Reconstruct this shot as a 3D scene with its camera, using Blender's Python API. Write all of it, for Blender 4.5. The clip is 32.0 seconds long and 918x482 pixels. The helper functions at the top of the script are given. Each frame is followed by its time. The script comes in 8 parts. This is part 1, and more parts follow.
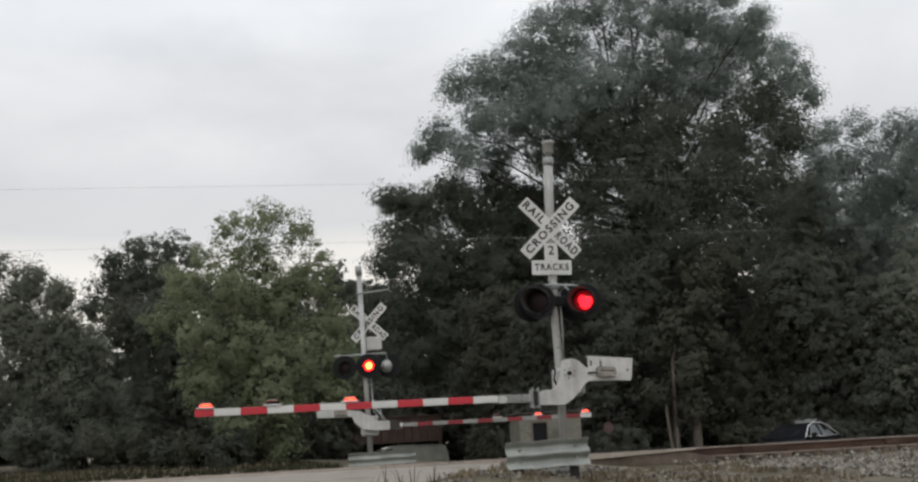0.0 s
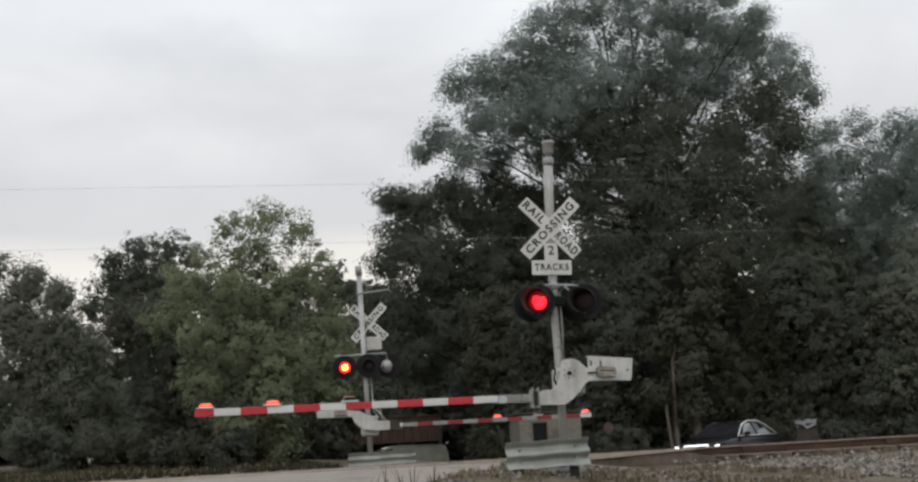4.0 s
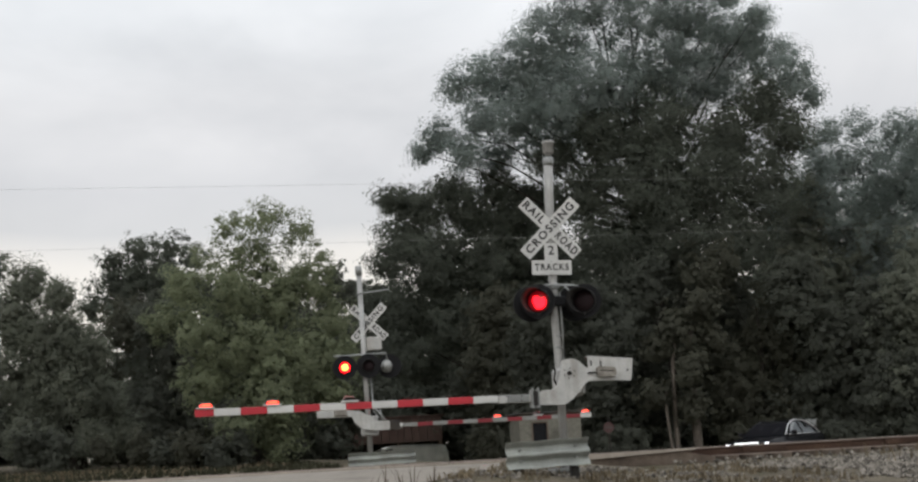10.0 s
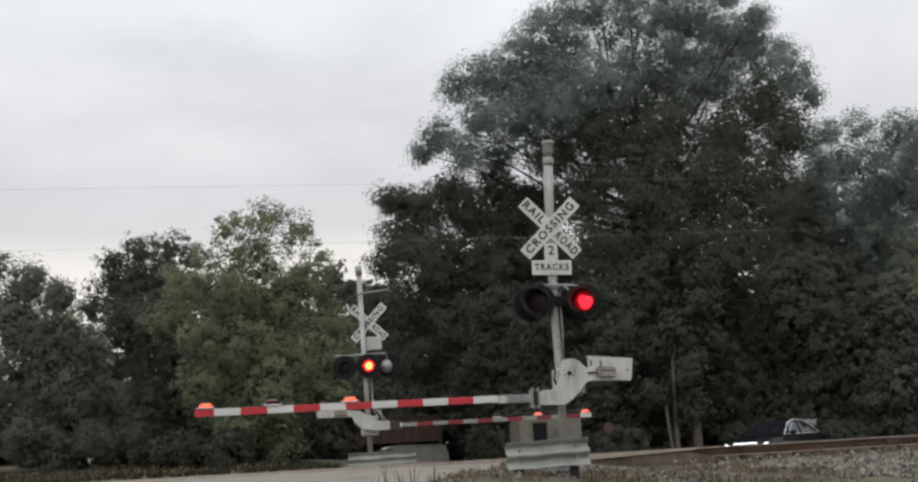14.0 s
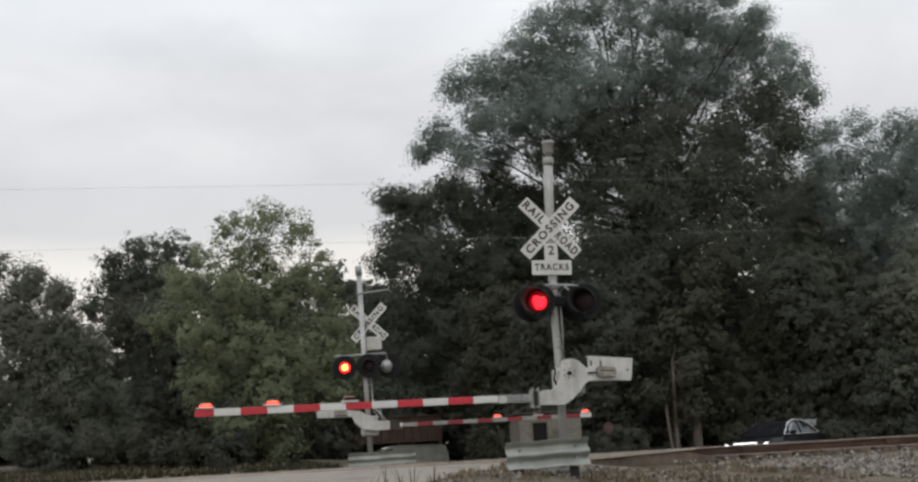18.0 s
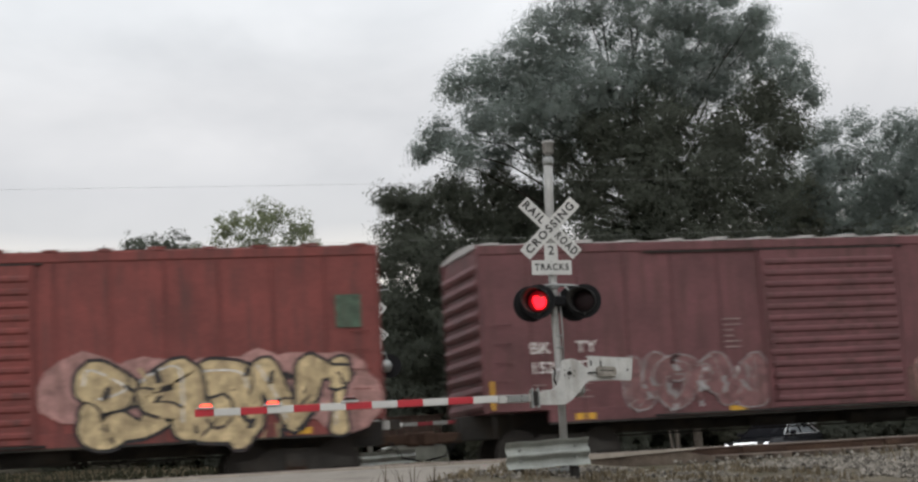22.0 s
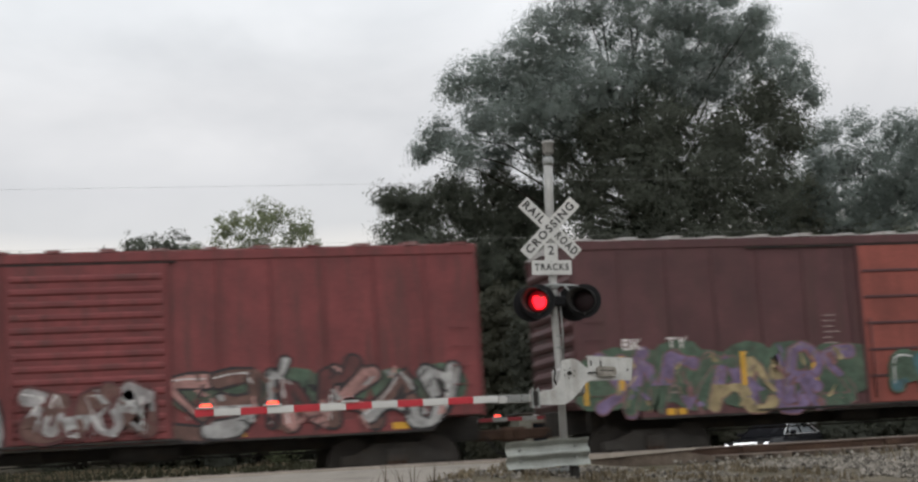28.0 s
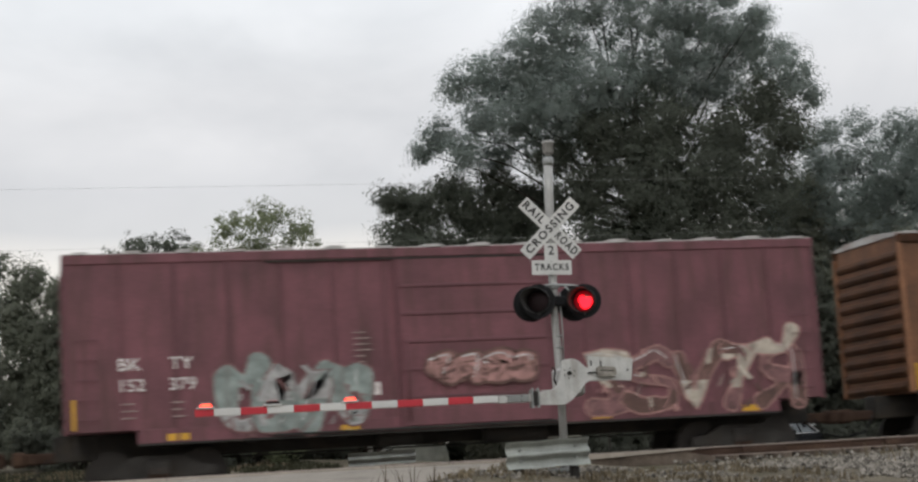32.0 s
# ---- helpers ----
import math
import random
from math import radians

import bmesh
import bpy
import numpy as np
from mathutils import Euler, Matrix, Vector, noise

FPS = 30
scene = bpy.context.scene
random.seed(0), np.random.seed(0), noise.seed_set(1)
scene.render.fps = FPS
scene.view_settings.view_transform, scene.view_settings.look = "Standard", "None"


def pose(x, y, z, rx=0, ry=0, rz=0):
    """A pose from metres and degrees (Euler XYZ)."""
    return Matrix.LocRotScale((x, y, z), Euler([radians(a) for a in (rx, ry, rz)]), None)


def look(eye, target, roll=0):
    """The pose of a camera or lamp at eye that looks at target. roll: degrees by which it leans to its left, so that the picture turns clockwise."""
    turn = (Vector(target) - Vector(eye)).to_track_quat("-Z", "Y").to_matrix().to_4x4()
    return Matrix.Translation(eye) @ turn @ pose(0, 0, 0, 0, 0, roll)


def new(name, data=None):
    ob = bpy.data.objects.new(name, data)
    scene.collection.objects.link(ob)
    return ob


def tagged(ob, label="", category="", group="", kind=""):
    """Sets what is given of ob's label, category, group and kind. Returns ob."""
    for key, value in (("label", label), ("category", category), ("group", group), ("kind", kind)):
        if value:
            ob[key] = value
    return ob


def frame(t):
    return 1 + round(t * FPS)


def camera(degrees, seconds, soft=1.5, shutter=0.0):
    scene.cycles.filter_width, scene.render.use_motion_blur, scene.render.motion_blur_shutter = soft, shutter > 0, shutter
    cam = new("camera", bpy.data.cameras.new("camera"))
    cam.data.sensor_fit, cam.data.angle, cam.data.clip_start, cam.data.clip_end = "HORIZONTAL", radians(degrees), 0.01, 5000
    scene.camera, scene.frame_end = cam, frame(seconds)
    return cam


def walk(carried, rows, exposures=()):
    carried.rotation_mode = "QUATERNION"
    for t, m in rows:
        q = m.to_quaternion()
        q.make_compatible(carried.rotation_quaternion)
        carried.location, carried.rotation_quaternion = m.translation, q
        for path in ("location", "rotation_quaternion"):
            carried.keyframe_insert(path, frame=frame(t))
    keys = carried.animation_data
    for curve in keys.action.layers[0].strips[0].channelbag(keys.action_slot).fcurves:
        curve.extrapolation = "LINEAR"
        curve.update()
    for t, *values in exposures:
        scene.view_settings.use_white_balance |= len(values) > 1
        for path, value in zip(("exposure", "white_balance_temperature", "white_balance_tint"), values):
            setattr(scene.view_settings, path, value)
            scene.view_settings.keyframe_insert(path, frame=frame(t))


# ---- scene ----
# World axes: x runs along the tracks, y across them and away from the viewer, z = 0 is the top of the far track's rails.
YAW, TILT = radians(14.492), radians(8.029)
EYE = Vector((0, 0, 0.13))
AIM = EYE + 30 * Vector((math.sin(YAW) * math.cos(TILT), math.cos(YAW) * math.cos(TILT), math.sin(TILT)))
cam = camera(31.22, 32.0, soft=2.5, shutter=0.18)
walk(cam, [(0, look(EYE, AIM, -3.376)), (32.0, look(EYE, AIM, -3.376))])

# ---- sky and light: bright, closed cloud cover ----
world = bpy.data.worlds.new("overcast_sky")
scene.world = world
world.use_nodes = True


def build_sky():
    nt = world.node_tree
    nt.nodes.clear()
    N = nt.nodes.new
    out, bg = N("ShaderNodeOutputWorld"), N("ShaderNodeBackground")
    sky = N("ShaderNodeTexSky")
    sky.sky_type, sky.sun_disc = "NISHITA", False
    sky.sun_elevation, sky.sun_rotation = radians(38), radians(205)
    dim = N("ShaderNodeVectorMath")
    dim.operation, dim.inputs["Scale"].default_value = "SCALE", 0.10
    nt.links.new(sky.outputs[0], dim.inputs[0])
    tc, mp = N("ShaderNodeTexCoord"), N("ShaderNodeMapping")
    mp.inputs["Scale"].default_value = (1.0, 1.0, 1.9)
    mp.inputs["Location"].default_value = (0.35, 0.1, 0.0)
    nt.links.new(tc.outputs["Generated"], mp.inputs[0])
    big, fine = N("ShaderNodeTexNoise"), N("ShaderNodeTexNoise")
    big.inputs["Scale"].default_value, big.inputs["Detail"].default_value, big.inputs["Roughness"].default_value = 3.4, 5.0, 0.5
    fine.inputs["Scale"].default_value, fine.inputs["Detail"].default_value = 8.0, 5.0
    big.inputs["Distortion"].default_value = 0.5
    nt.links.new(mp.outputs[0], big.inputs["Vector"])
    nt.links.new(mp.outputs[0], fine.inputs["Vector"])
    mix = N("ShaderNodeMath")
    mix.operation, mix.inputs[1].default_value = "MULTIPLY_ADD", 0.22
    nt.links.new(fine.outputs[0], mix.inputs[0])
    nt.links.new(big.outputs[0], mix.inputs[2])
    ramp = N("ShaderNodeValToRGB")
    e = ramp.color_ramp.elements
    e[0].position, e[0].color = 0.46, (0.76, 0.77, 0.78, 1)
    e[1].position, e[1].color = 0.76, (0.95, 0.945, 0.945, 1)
    nt.links.new(mix.outputs[0], ramp.inputs[0])
    # a grey bank lies over a thin warm strip of cloud along the horizon
    sep, low, bank = N("ShaderNodeSeparateXYZ"), N("ShaderNodeMapRange"), N("ShaderNodeValToRGB")
    nt.links.new(tc.outputs["Generated"], sep.inputs[0])
    wave = N("ShaderNodeMath")
    wave.operation, wave.inputs[1].default_value = "MULTIPLY_ADD", 0.09
    nt.links.new(big.outputs[0], wave.inputs[0])
    nt.links.new(sep.outputs[2], wave.inputs[2])
    nt.links.new(wave.outputs[0], low.inputs["Value"])
    low.inputs["From Min"].default_value, low.inputs["From Max"].default_value = 0.045, 0.445
    tones = ((0.28, (1.0, 0.94, 0.86)), (0.345, (0.95, 0.905, 0.85)), (0.395, (0.73, 0.725, 0.725)), (0.47, (0.705, 0.705, 0.715)), (0.57, (0.85, 0.845, 0.85)), (0.70, (0.94, 0.955, 0.97)))
    e = bank.color_ramp.elements
    while len(e) < len(tones):
        e.new(0.5)
    for k, (at, tone) in enumerate(tones):
        e[k].position, e[k].color = at, (*tone, 1)
    nt.links.new(low.outputs[0], bank.inputs[0])
    warm = N("ShaderNodeMix")
    warm.data_type, warm.blend_type = "RGBA", "MULTIPLY"
    warm.inputs[0].default_value = 1.0
    nt.links.new(ramp.outputs[0], warm.inputs[6])
    nt.links.new(bank.outputs[0], warm.inputs[7])
    mx = N("ShaderNodeMix")
    mx.data_type = "RGBA"
    mx.inputs[0].default_value = 0.93
    nt.links.new(dim.outputs[0], mx.inputs[6])
    nt.links.new(warm.outputs[2], mx.inputs[7])
    nt.links.new(mx.outputs[2], bg.inputs[0])
    # a closed cloud cover is brighter overhead than along the horizon
    over = N("ShaderNodeMapRange")
    over.inputs["From Min"].default_value, over.inputs["From Max"].default_value = 0.33, 0.9
    over.inputs["To Min"].default_value, over.inputs["To Max"].default_value = 1.12, 1.92
    nt.links.new(sep.outputs[2], over.inputs["Value"])
    nt.links.new(over.outputs[0], bg.inputs[1])
    nt.links.new(bg.outputs[0], out.inputs[0])


build_sky()
sun = new("sun", bpy.data.lights.new("sun", "SUN"))
sun.data.energy, sun.data.angle, sun.data.color = 0.5, radians(25), (1.0, 0.97, 0.92)
sun.matrix_world = look((-20, -35, 45), (10, 30, 0))

# ---- materials ----
MATS = {}


def surface(name, col, rough=0.6, metal=0.0, var=0.25, scale=3.0, grain=40.0, bump=0.15, stain=None, stain_amount=0.4, streak=False, spread=0.0, glow=None):
    """Painted, rusted, dusty or bare surface with tone variation at two scales, stains and fine relief."""
    if name in MATS:
        return MATS[name]
    m = bpy.data.materials.new(name)
    m.use_nodes = True
    nt = m.node_tree
    b = nt.nodes["Principled BSDF"]
    N, L = nt.nodes.new, nt.links.new
    tc = N("ShaderNodeTexCoord")
    info = N("ShaderNodeObjectInfo")
    add = N("ShaderNodeVectorMath")
    add.operation = "ADD"
    shift = N("ShaderNodeVectorMath")
    shift.operation, shift.inputs["Scale"].default_value = "SCALE", 37.0
    comb = N("ShaderNodeCombineXYZ")
    for i in range(3):
        L(info.outputs["Random"], comb.inputs[i])
    L(comb.outputs[0], shift.inputs[0])
    L(tc.outputs["Object"], add.inputs[0])
    L(shift.outputs[0], add.inputs[1])
    n1, n2 = N("ShaderNodeTexNoise"), N("ShaderNodeTexNoise")
    n1.inputs["Scale"].default_value, n1.inputs["Detail"].default_value = scale, 5.0
    n2.inputs["Scale"].default_value, n2.inputs["Detail"].default_value = grain, 3.0
    L(add.outputs[0], n1.inputs["Vector"])
    L(add.outputs[0], n2.inputs["Vector"])
    mr = N("ShaderNodeMapRange")
    mr.inputs["From Min"].default_value, mr.inputs["From Max"].default_value = 0.3, 0.7
    mr.inputs["To Min"].default_value, mr.inputs["To Max"].default_value = 1 - var, 1 + var
    L(n1.outputs[0], mr.inputs["Value"])
    mr2 = N("ShaderNodeMapRange")
    mr2.inputs["From Min"].default_value, mr2.inputs["From Max"].default_value = 0.3, 0.7
    mr2.inputs["To Min"].default_value, mr2.inputs["To Max"].default_value = 1 - var * 0.5, 1 + var * 0.5
    L(n2.outputs[0], mr2.inputs["Value"])
    mul = N("ShaderNodeMath")
    mul.operation = "MULTIPLY"
    L(mr.outputs[0], mul.inputs[0])
    L(mr2.outputs[0], mul.inputs[1])
    last = mul
    if spread:
        ob = N("ShaderNodeMapRange")
        ob.inputs["To Min"].default_value, ob.inputs["To Max"].default_value = 1 - spread, 1 + spread
        L(info.outputs["Random"], ob.inputs["Value"])
        last = N("ShaderNodeMath")
        last.operation = "MULTIPLY"
        L(mul.outputs[0], last.inputs[0])
        L(ob.outputs[0], last.inputs[1])
    tint = N("ShaderNodeVectorMath")
    tint.operation = "SCALE"
    tint.inputs[0].default_value = col[:3]
    L(last.outputs[0], tint.inputs["Scale"])
    colour = tint.outputs[0]
    if stain:
        mp = N("ShaderNodeMapping")
        mp.inputs["Scale"].default_value = (2.2, 2.2, 0.28) if streak else (0.8, 0.8, 0.8)
        L(add.outputs[0], mp.inputs[0])
        n3 = N("ShaderNodeTexNoise")
        n3.inputs["Scale"].default_value, n3.inputs["Detail"].default_value, n3.inputs["Roughness"].default_value = 2.0, 7.0, 0.62
        L(mp.outputs[0], n3.inputs["Vector"])
        mk = N("ShaderNodeMapRange")
        mk.inputs["From Min"].default_value, mk.inputs["From Max"].default_value = 0.48, 0.72
        mk.inputs["To Max"].default_value = stain_amount
        L(n3.outputs[0], mk.inputs["Value"])
        mx = N("ShaderNodeMix")
        mx.data_type = "RGBA"
        L(mk.outputs[0], mx.inputs[0])
        L(colour, mx.inputs[6])
        mx.inputs[7].default_value = (*stain[:3], 1)
        colour = mx.outputs[2]
    L(colour, b.inputs["Base Color"])
    rr = N("ShaderNodeMapRange")
    rr.inputs["To Min"].default_value, rr.inputs["To Max"].default_value = max(0.03, rough - 0.12), min(1, rough + 0.12)
    L(n1.outputs[0], rr.inputs["Value"])
    L(rr.outputs[0], b.inputs["Roughness"])
    b.inputs["Metallic"].default_value = metal
    b.inputs["Specular IOR Level"].default_value = (0.05 if rough >= 0.78 else 0.18) if rough >= 0.68 else 0.4
    if bump:
        bp = N("ShaderNodeBump")
        bp.inputs["Strength"].default_value, bp.inputs["Distance"].default_value = bump, 0.02
        L(n2.outputs[0], bp.inputs["Height"])
        L(bp.outputs[0], b.inputs["Normal"])
    if glow:
        b.inputs["Emission Color"].default_value = (*glow[:3], 1)
        b.inputs["Emission Strength"].default_value = glow[3]
    MATS[name] = m
    return m


def leaf_material(name, c0, c1, thin=0.35):
    """Foliage whose leaves vary one by one in tone and let some light through."""
    if name in MATS:
        return MATS[name]
    m = bpy.data.materials.new(name)
    m.use_nodes = True
    nt = m.node_tree
    nt.nodes.clear()
    N, L = nt.nodes.new, nt.links.new
    out, geo, ramp = N("ShaderNodeOutputMaterial"), N("ShaderNodeNewGeometry"), N("ShaderNodeValToRGB")
    ramp.color_ramp.elements[0].color, ramp.color_ramp.elements[1].color = (*c0, 1), (*c1, 1)
    L(geo.outputs["Random Per Island"], ramp.inputs[0])
    tc, noise_tex = N("ShaderNodeTexCoord"), N("ShaderNodeTexNoise")
    noise_tex.inputs["Scale"].default_value = 0.55
    L(tc.outputs["Object"], noise_tex.inputs["Vector"])
    mr = N("ShaderNodeMapRange")
    mr.inputs["From Min"].default_value, mr.inputs["From Max"].default_value = 0.3, 0.7
    mr.inputs["To Min"].default_value, mr.inputs["To Max"].default_value = 0.78, 1.22
    L(noise_tex.outputs[0], mr.inputs["Value"])
    sc = N("ShaderNodeVectorMath")
    sc.operation = "SCALE"
    L(ramp.outputs[0], sc.inputs[0])
    L(mr.outputs[0], sc.inputs["Scale"])
    d, t, g, mx, mx2 = N("ShaderNodeBsdfDiffuse"), N("ShaderNodeBsdfTranslucent"), N("ShaderNodeBsdfGlossy"), N("ShaderNodeMixShader"), N("ShaderNodeMixShader")
    L(sc.outputs[0], d.inputs[0])
    L(sc.outputs[0], t.inputs[0])
    g.inputs["Roughness"].default_value = 0.5
    mx.inputs[0].default_value, mx2.inputs[0].default_value = thin, 0.008
    L(d.outputs[0], mx.inputs[1])
    L(t.outputs[0], mx.inputs[2])
    L(mx.outputs[0], mx2.inputs[1])
    L(g.outputs[0], mx2.inputs[2])
    L(mx2.outputs[0], out.inputs[0])
    MATS[name] = m
    return m


def glass_material(name, col, rough=0.05):
    if name in MATS:
        return MATS[name]
    m = surface(name, col, rough, 0, 0.1, 2, 20, 0)
    m.node_tree.nodes["Principled BSDF"].inputs["Specular IOR Level"].default_value = 0.35
    return m


GALV = surface("galvanised_steel", (0.25, 0.26, 0.255), 0.45, 0.6, 0.18, 2.5, 30, 0.05, (0.25, 0.24, 0.22), 0.3)
ALU = surface("aluminium_post", (0.33, 0.33, 0.32), 0.42, 0.35, 0.14, 3, 25, 0.04, (0.30, 0.29, 0.27), 0.35, True)
WHITE = surface("white_painted_metal", (0.42, 0.42, 0.405), 0.5, 0, 0.16, 5, 30, 0.06, (0.22, 0.20, 0.17), 0.7, True)
SIGN_WHITE = surface("reflective_white_sheeting", (0.50, 0.50, 0.485), 0.45, 0, 0.07, 3, 60, 0.02, (0.60, 0.58, 0.53), 0.3)
SIGN_BLACK = surface("black_sign_lettering", (0.02, 0.02, 0.02), 0.5, 0, 0.1, 6, 60, 0.0)
STRIPE_RED = surface("reflective_red_sheeting", (0.40, 0.024, 0.036), 0.4, 0, 0.1, 4, 60, 0.02)
BLACK = surface("black_painted_metal", (0.009, 0.009, 0.010), 0.72, 0, 0.3, 4, 40, 0.05)
DARK_STEEL = surface("grimy_dark_steel", (0.035, 0.033, 0.031), 0.7, 0.2, 0.35, 2, 25, 0.2, (0.09, 0.07, 0.05), 0.5)
RUST = surface("rusty_steel", (0.062, 0.040, 0.031), 0.8, 0.2, 0.3, 3, 40, 0.2, (0.12, 0.075, 0.05), 0.5)
RAIL_SIDE = surface("worn_rail_head_side", (0.24, 0.20, 0.175), 0.5, 0.3, 0.2, 2, 30, 0.05)
TIE_WOOD = surface("weathered_tie_wood", (0.10, 0.08, 0.065), 0.9, 0, 0.35, 4, 60, 0.5, (0.18, 0.15, 0.12), 0.4, spread=0.25)
ASPHALT = surface("pale_worn_asphalt", (0.25, 0.228, 0.20), 0.95, 0, 0.28, 1.6, 60, 0.4, (0.13, 0.12, 0.105), 0.7)
PANEL = surface("crossing_panel_timber", (0.31, 0.275, 0.235), 0.9, 0, 0.2, 2, 45, 0.4, (0.2, 0.18, 0.15), 0.4, spread=0.15)
LAMP_RED = surface("lit_red_lens", (0.6, 0.02, 0.03), 0.3, 0, 0, 3, 10, 0, glow=(1.0, 0.0035, 0.012, 4.0))
LAMP_DIM = surface("half_lit_red_lens", (0.3, 0.012, 0.016), 0.3, 0, 0, 3, 10, 0, glow=(1.0, 0.004, 0.02, 0.10))
LAMP_HOT = surface("lit_red_lens_core", (0.9, 0.3, 0.1), 0.3, 0, 0, 3, 10, 0, glow=(1.0, 0.42, 0.06, 4.5))
LAMP_ARM = surface("lit_arm_lamp", (0.9, 0.1, 0.05), 0.3, 0, 0, 3, 10, 0, glow=(1.0, 0.016, 0.009, 2.4))
LAMP_CORE = surface("lit_arm_lamp_core", (0.9, 0.3, 0.1), 0.3, 0, 0, 3, 10, 0, glow=(1.0, 0.04, 0.03, 2.8))
LENS_OFF = surface("unlit_dark_red_lens", (0.012, 0.006, 0.007), 0.7, 0, 0.2, 5, 20, 0)
HEADLIGHT_COOL = surface("lit_xenon_headlamp", (0.9, 0.9, 0.95), 0.2, 0, 0, 3, 10, 0, glow=(0.95, 0.93, 1.0, 2.2))


# ---- mesh helpers ----
class Mesh:
    """Collects boxes, tubes, prisms and plates, and becomes one mesh."""

    def __init__(self):
        self.v, self.f, self.smooth = [], [], []

    def add(self, verts, faces, smooth=False):
        o = len(self.v)
        self.v.extend(verts)
        self.f.extend([tuple(i + o for i in f) for f in faces])
        self.smooth.extend([smooth] * len(faces))
        return self

    def box(self, x0, x1, y0, y1, z0, z1, c=0.0):
        c = min(c, (x1 - x0) * 0.45, (y1 - y0) * 0.45, (z1 - z0) * 0.45)
        if c <= 0:
            v = [(x, y, z) for x in (x0, x1) for y in (y0, y1) for z in (z0, z1)]
            return self.add(v, [(0, 1, 3, 2), (4, 6, 7, 5), (0, 4, 5, 1), (2, 3, 7, 6), (0, 2, 6, 4), (1, 5, 7, 3)])
        v, ids = [], {}
        for i, x in enumerate((x0, x1)):
            for j, y in enumerate((y0, y1)):
                for k, z in enumerate((z0, z1)):
                    sx, sy, sz = (c if i == 0 else -c), (c if j == 0 else -c), (c if k == 0 else -c)
                    for ax, p in enumerate(((x, y + sy, z + sz), (x + sx, y, z + sz), (x + sx, y + sy, z))):
                        ids[i, j, k, ax] = len(v)
                        v.append(p)
        f = []
        for a in (0, 1):
            f.append([ids[a, 0, 0, 0], ids[a, 0, 1, 0], ids[a, 1, 1, 0], ids[a, 1, 0, 0]])
            f.append([ids[0, a, 0, 1], ids[0, a, 1, 1], ids[1, a, 1, 1], ids[1, a, 0, 1]])
            f.append([ids[0, 0, a, 2], ids[0, 1, a, 2], ids[1, 1, a, 2], ids[1, 0, a, 2]])
            for b in (0, 1):
                f.append([ids[0, a, b, 1], ids[1, a, b, 1], ids[1, a, b, 2], ids[0, a, b, 2]])
                f.append([ids[a, 0, b, 0], ids[a, 1, b, 0], ids[a, 1, b, 2], ids[a, 0, b, 2]])
                f.append([ids[a, b, 0, 0], ids[a, b, 1, 0], ids[a, b, 1, 1], ids[a, b, 0, 1]])
                for d in (0, 1):
                    f.append([ids[a, b, d, 0], ids[a, b, d, 1], ids[a, b, d, 2]])
        return self.add(v, f)

    def tube(self, pts, radii, n=10, caps=True):
        pts = [Vector(p) for p in pts]
        radii = [radii] * len(pts) if isinstance(radii, (int, float)) else radii
        v, f = [], []
        for i, p in enumerate(pts):
            d = (pts[min(i + 1, len(pts) - 1)] - pts[max(i - 1, 0)]).normalized()
            side = d.cross(Vector((0, 0, 1)) if abs(d.z) < 0.9 else Vector((1, 0, 0))).normalized()
            up = side.cross(d)
            for k in range(n):
                a = 2 * math.pi * k / n
                v.append(tuple(p + radii[i] * (math.cos(a) * side + math.sin(a) * up)))
        for i in range(len(pts) - 1):
            for k in range(n):
                f.append((i * n + k, i * n + (k + 1) % n, (i + 1) * n + (k + 1) % n, (i + 1) * n + k))
        self.add(v, f, True)
        if caps:
            o = len(self.v) - len(v)
            self.f.append(tuple(o + k for k in range(n)))
            self.f.append(tuple(o + (len(pts) - 1) * n + k for k in reversed(range(n))))
            self.smooth.extend([False, False])
        return self

    def prism(self, outline, y0, y1, axis="y"):
        """An outline in (x, z) drawn out along y, or in (y, z) along x, or in (x, y) along z."""
        put = {"y": lambda a, b, d: (a, d, b), "x": lambda a, b, d: (d, a, b), "z": lambda a, b, d: (a, b, d)}[axis]
        n = len(outline)
        v = [put(a, b, y0) for a, b in outline] + [put(a, b, y1) for a, b in outline]
        f = [tuple(range(n)), tuple(reversed(range(n, 2 * n)))] + [(i, (i + 1) % n, n + (i + 1) % n, n + i) for i in range(n)]
        return self.add(v, f)

    def disc(self, c, r, y0, y1, n=20, axis="y"):
        ring = [(c[0] + r * math.cos(2 * math.pi * k / n), c[1] + r * math.sin(2 * math.pi * k / n)) for k in range(n)]
        return self.prism(ring, y0, y1, axis)

    def stroke(self, pts, w, y):
        """A flat painted stroke of width w along points in (x, z), on the plane y."""
        pts = [Vector((a, b)) for a, b in pts]
        v, f = [], []
        for i, p in enumerate(pts):
            d = (pts[min(i + 1, len(pts) - 1)] - pts[max(i - 1, 0)])
            d = d.normalized() if d.length else Vector((1, 0))
            n = Vector((-d.y, d.x)) * w / 2
            v += [(p.x + n.x, y, p.y + n.y), (p.x - n.x, y, p.y - n.y)]
        f = [(2 * i, 2 * i + 1, 2 * i + 3, 2 * i + 2) for i in range(len(pts) - 1)]
        return self.add(v, f)

    def plate(self, outline, y):
        return self.add([(a, y, b) for a, b in outline], [tuple(range(len(outline)))])

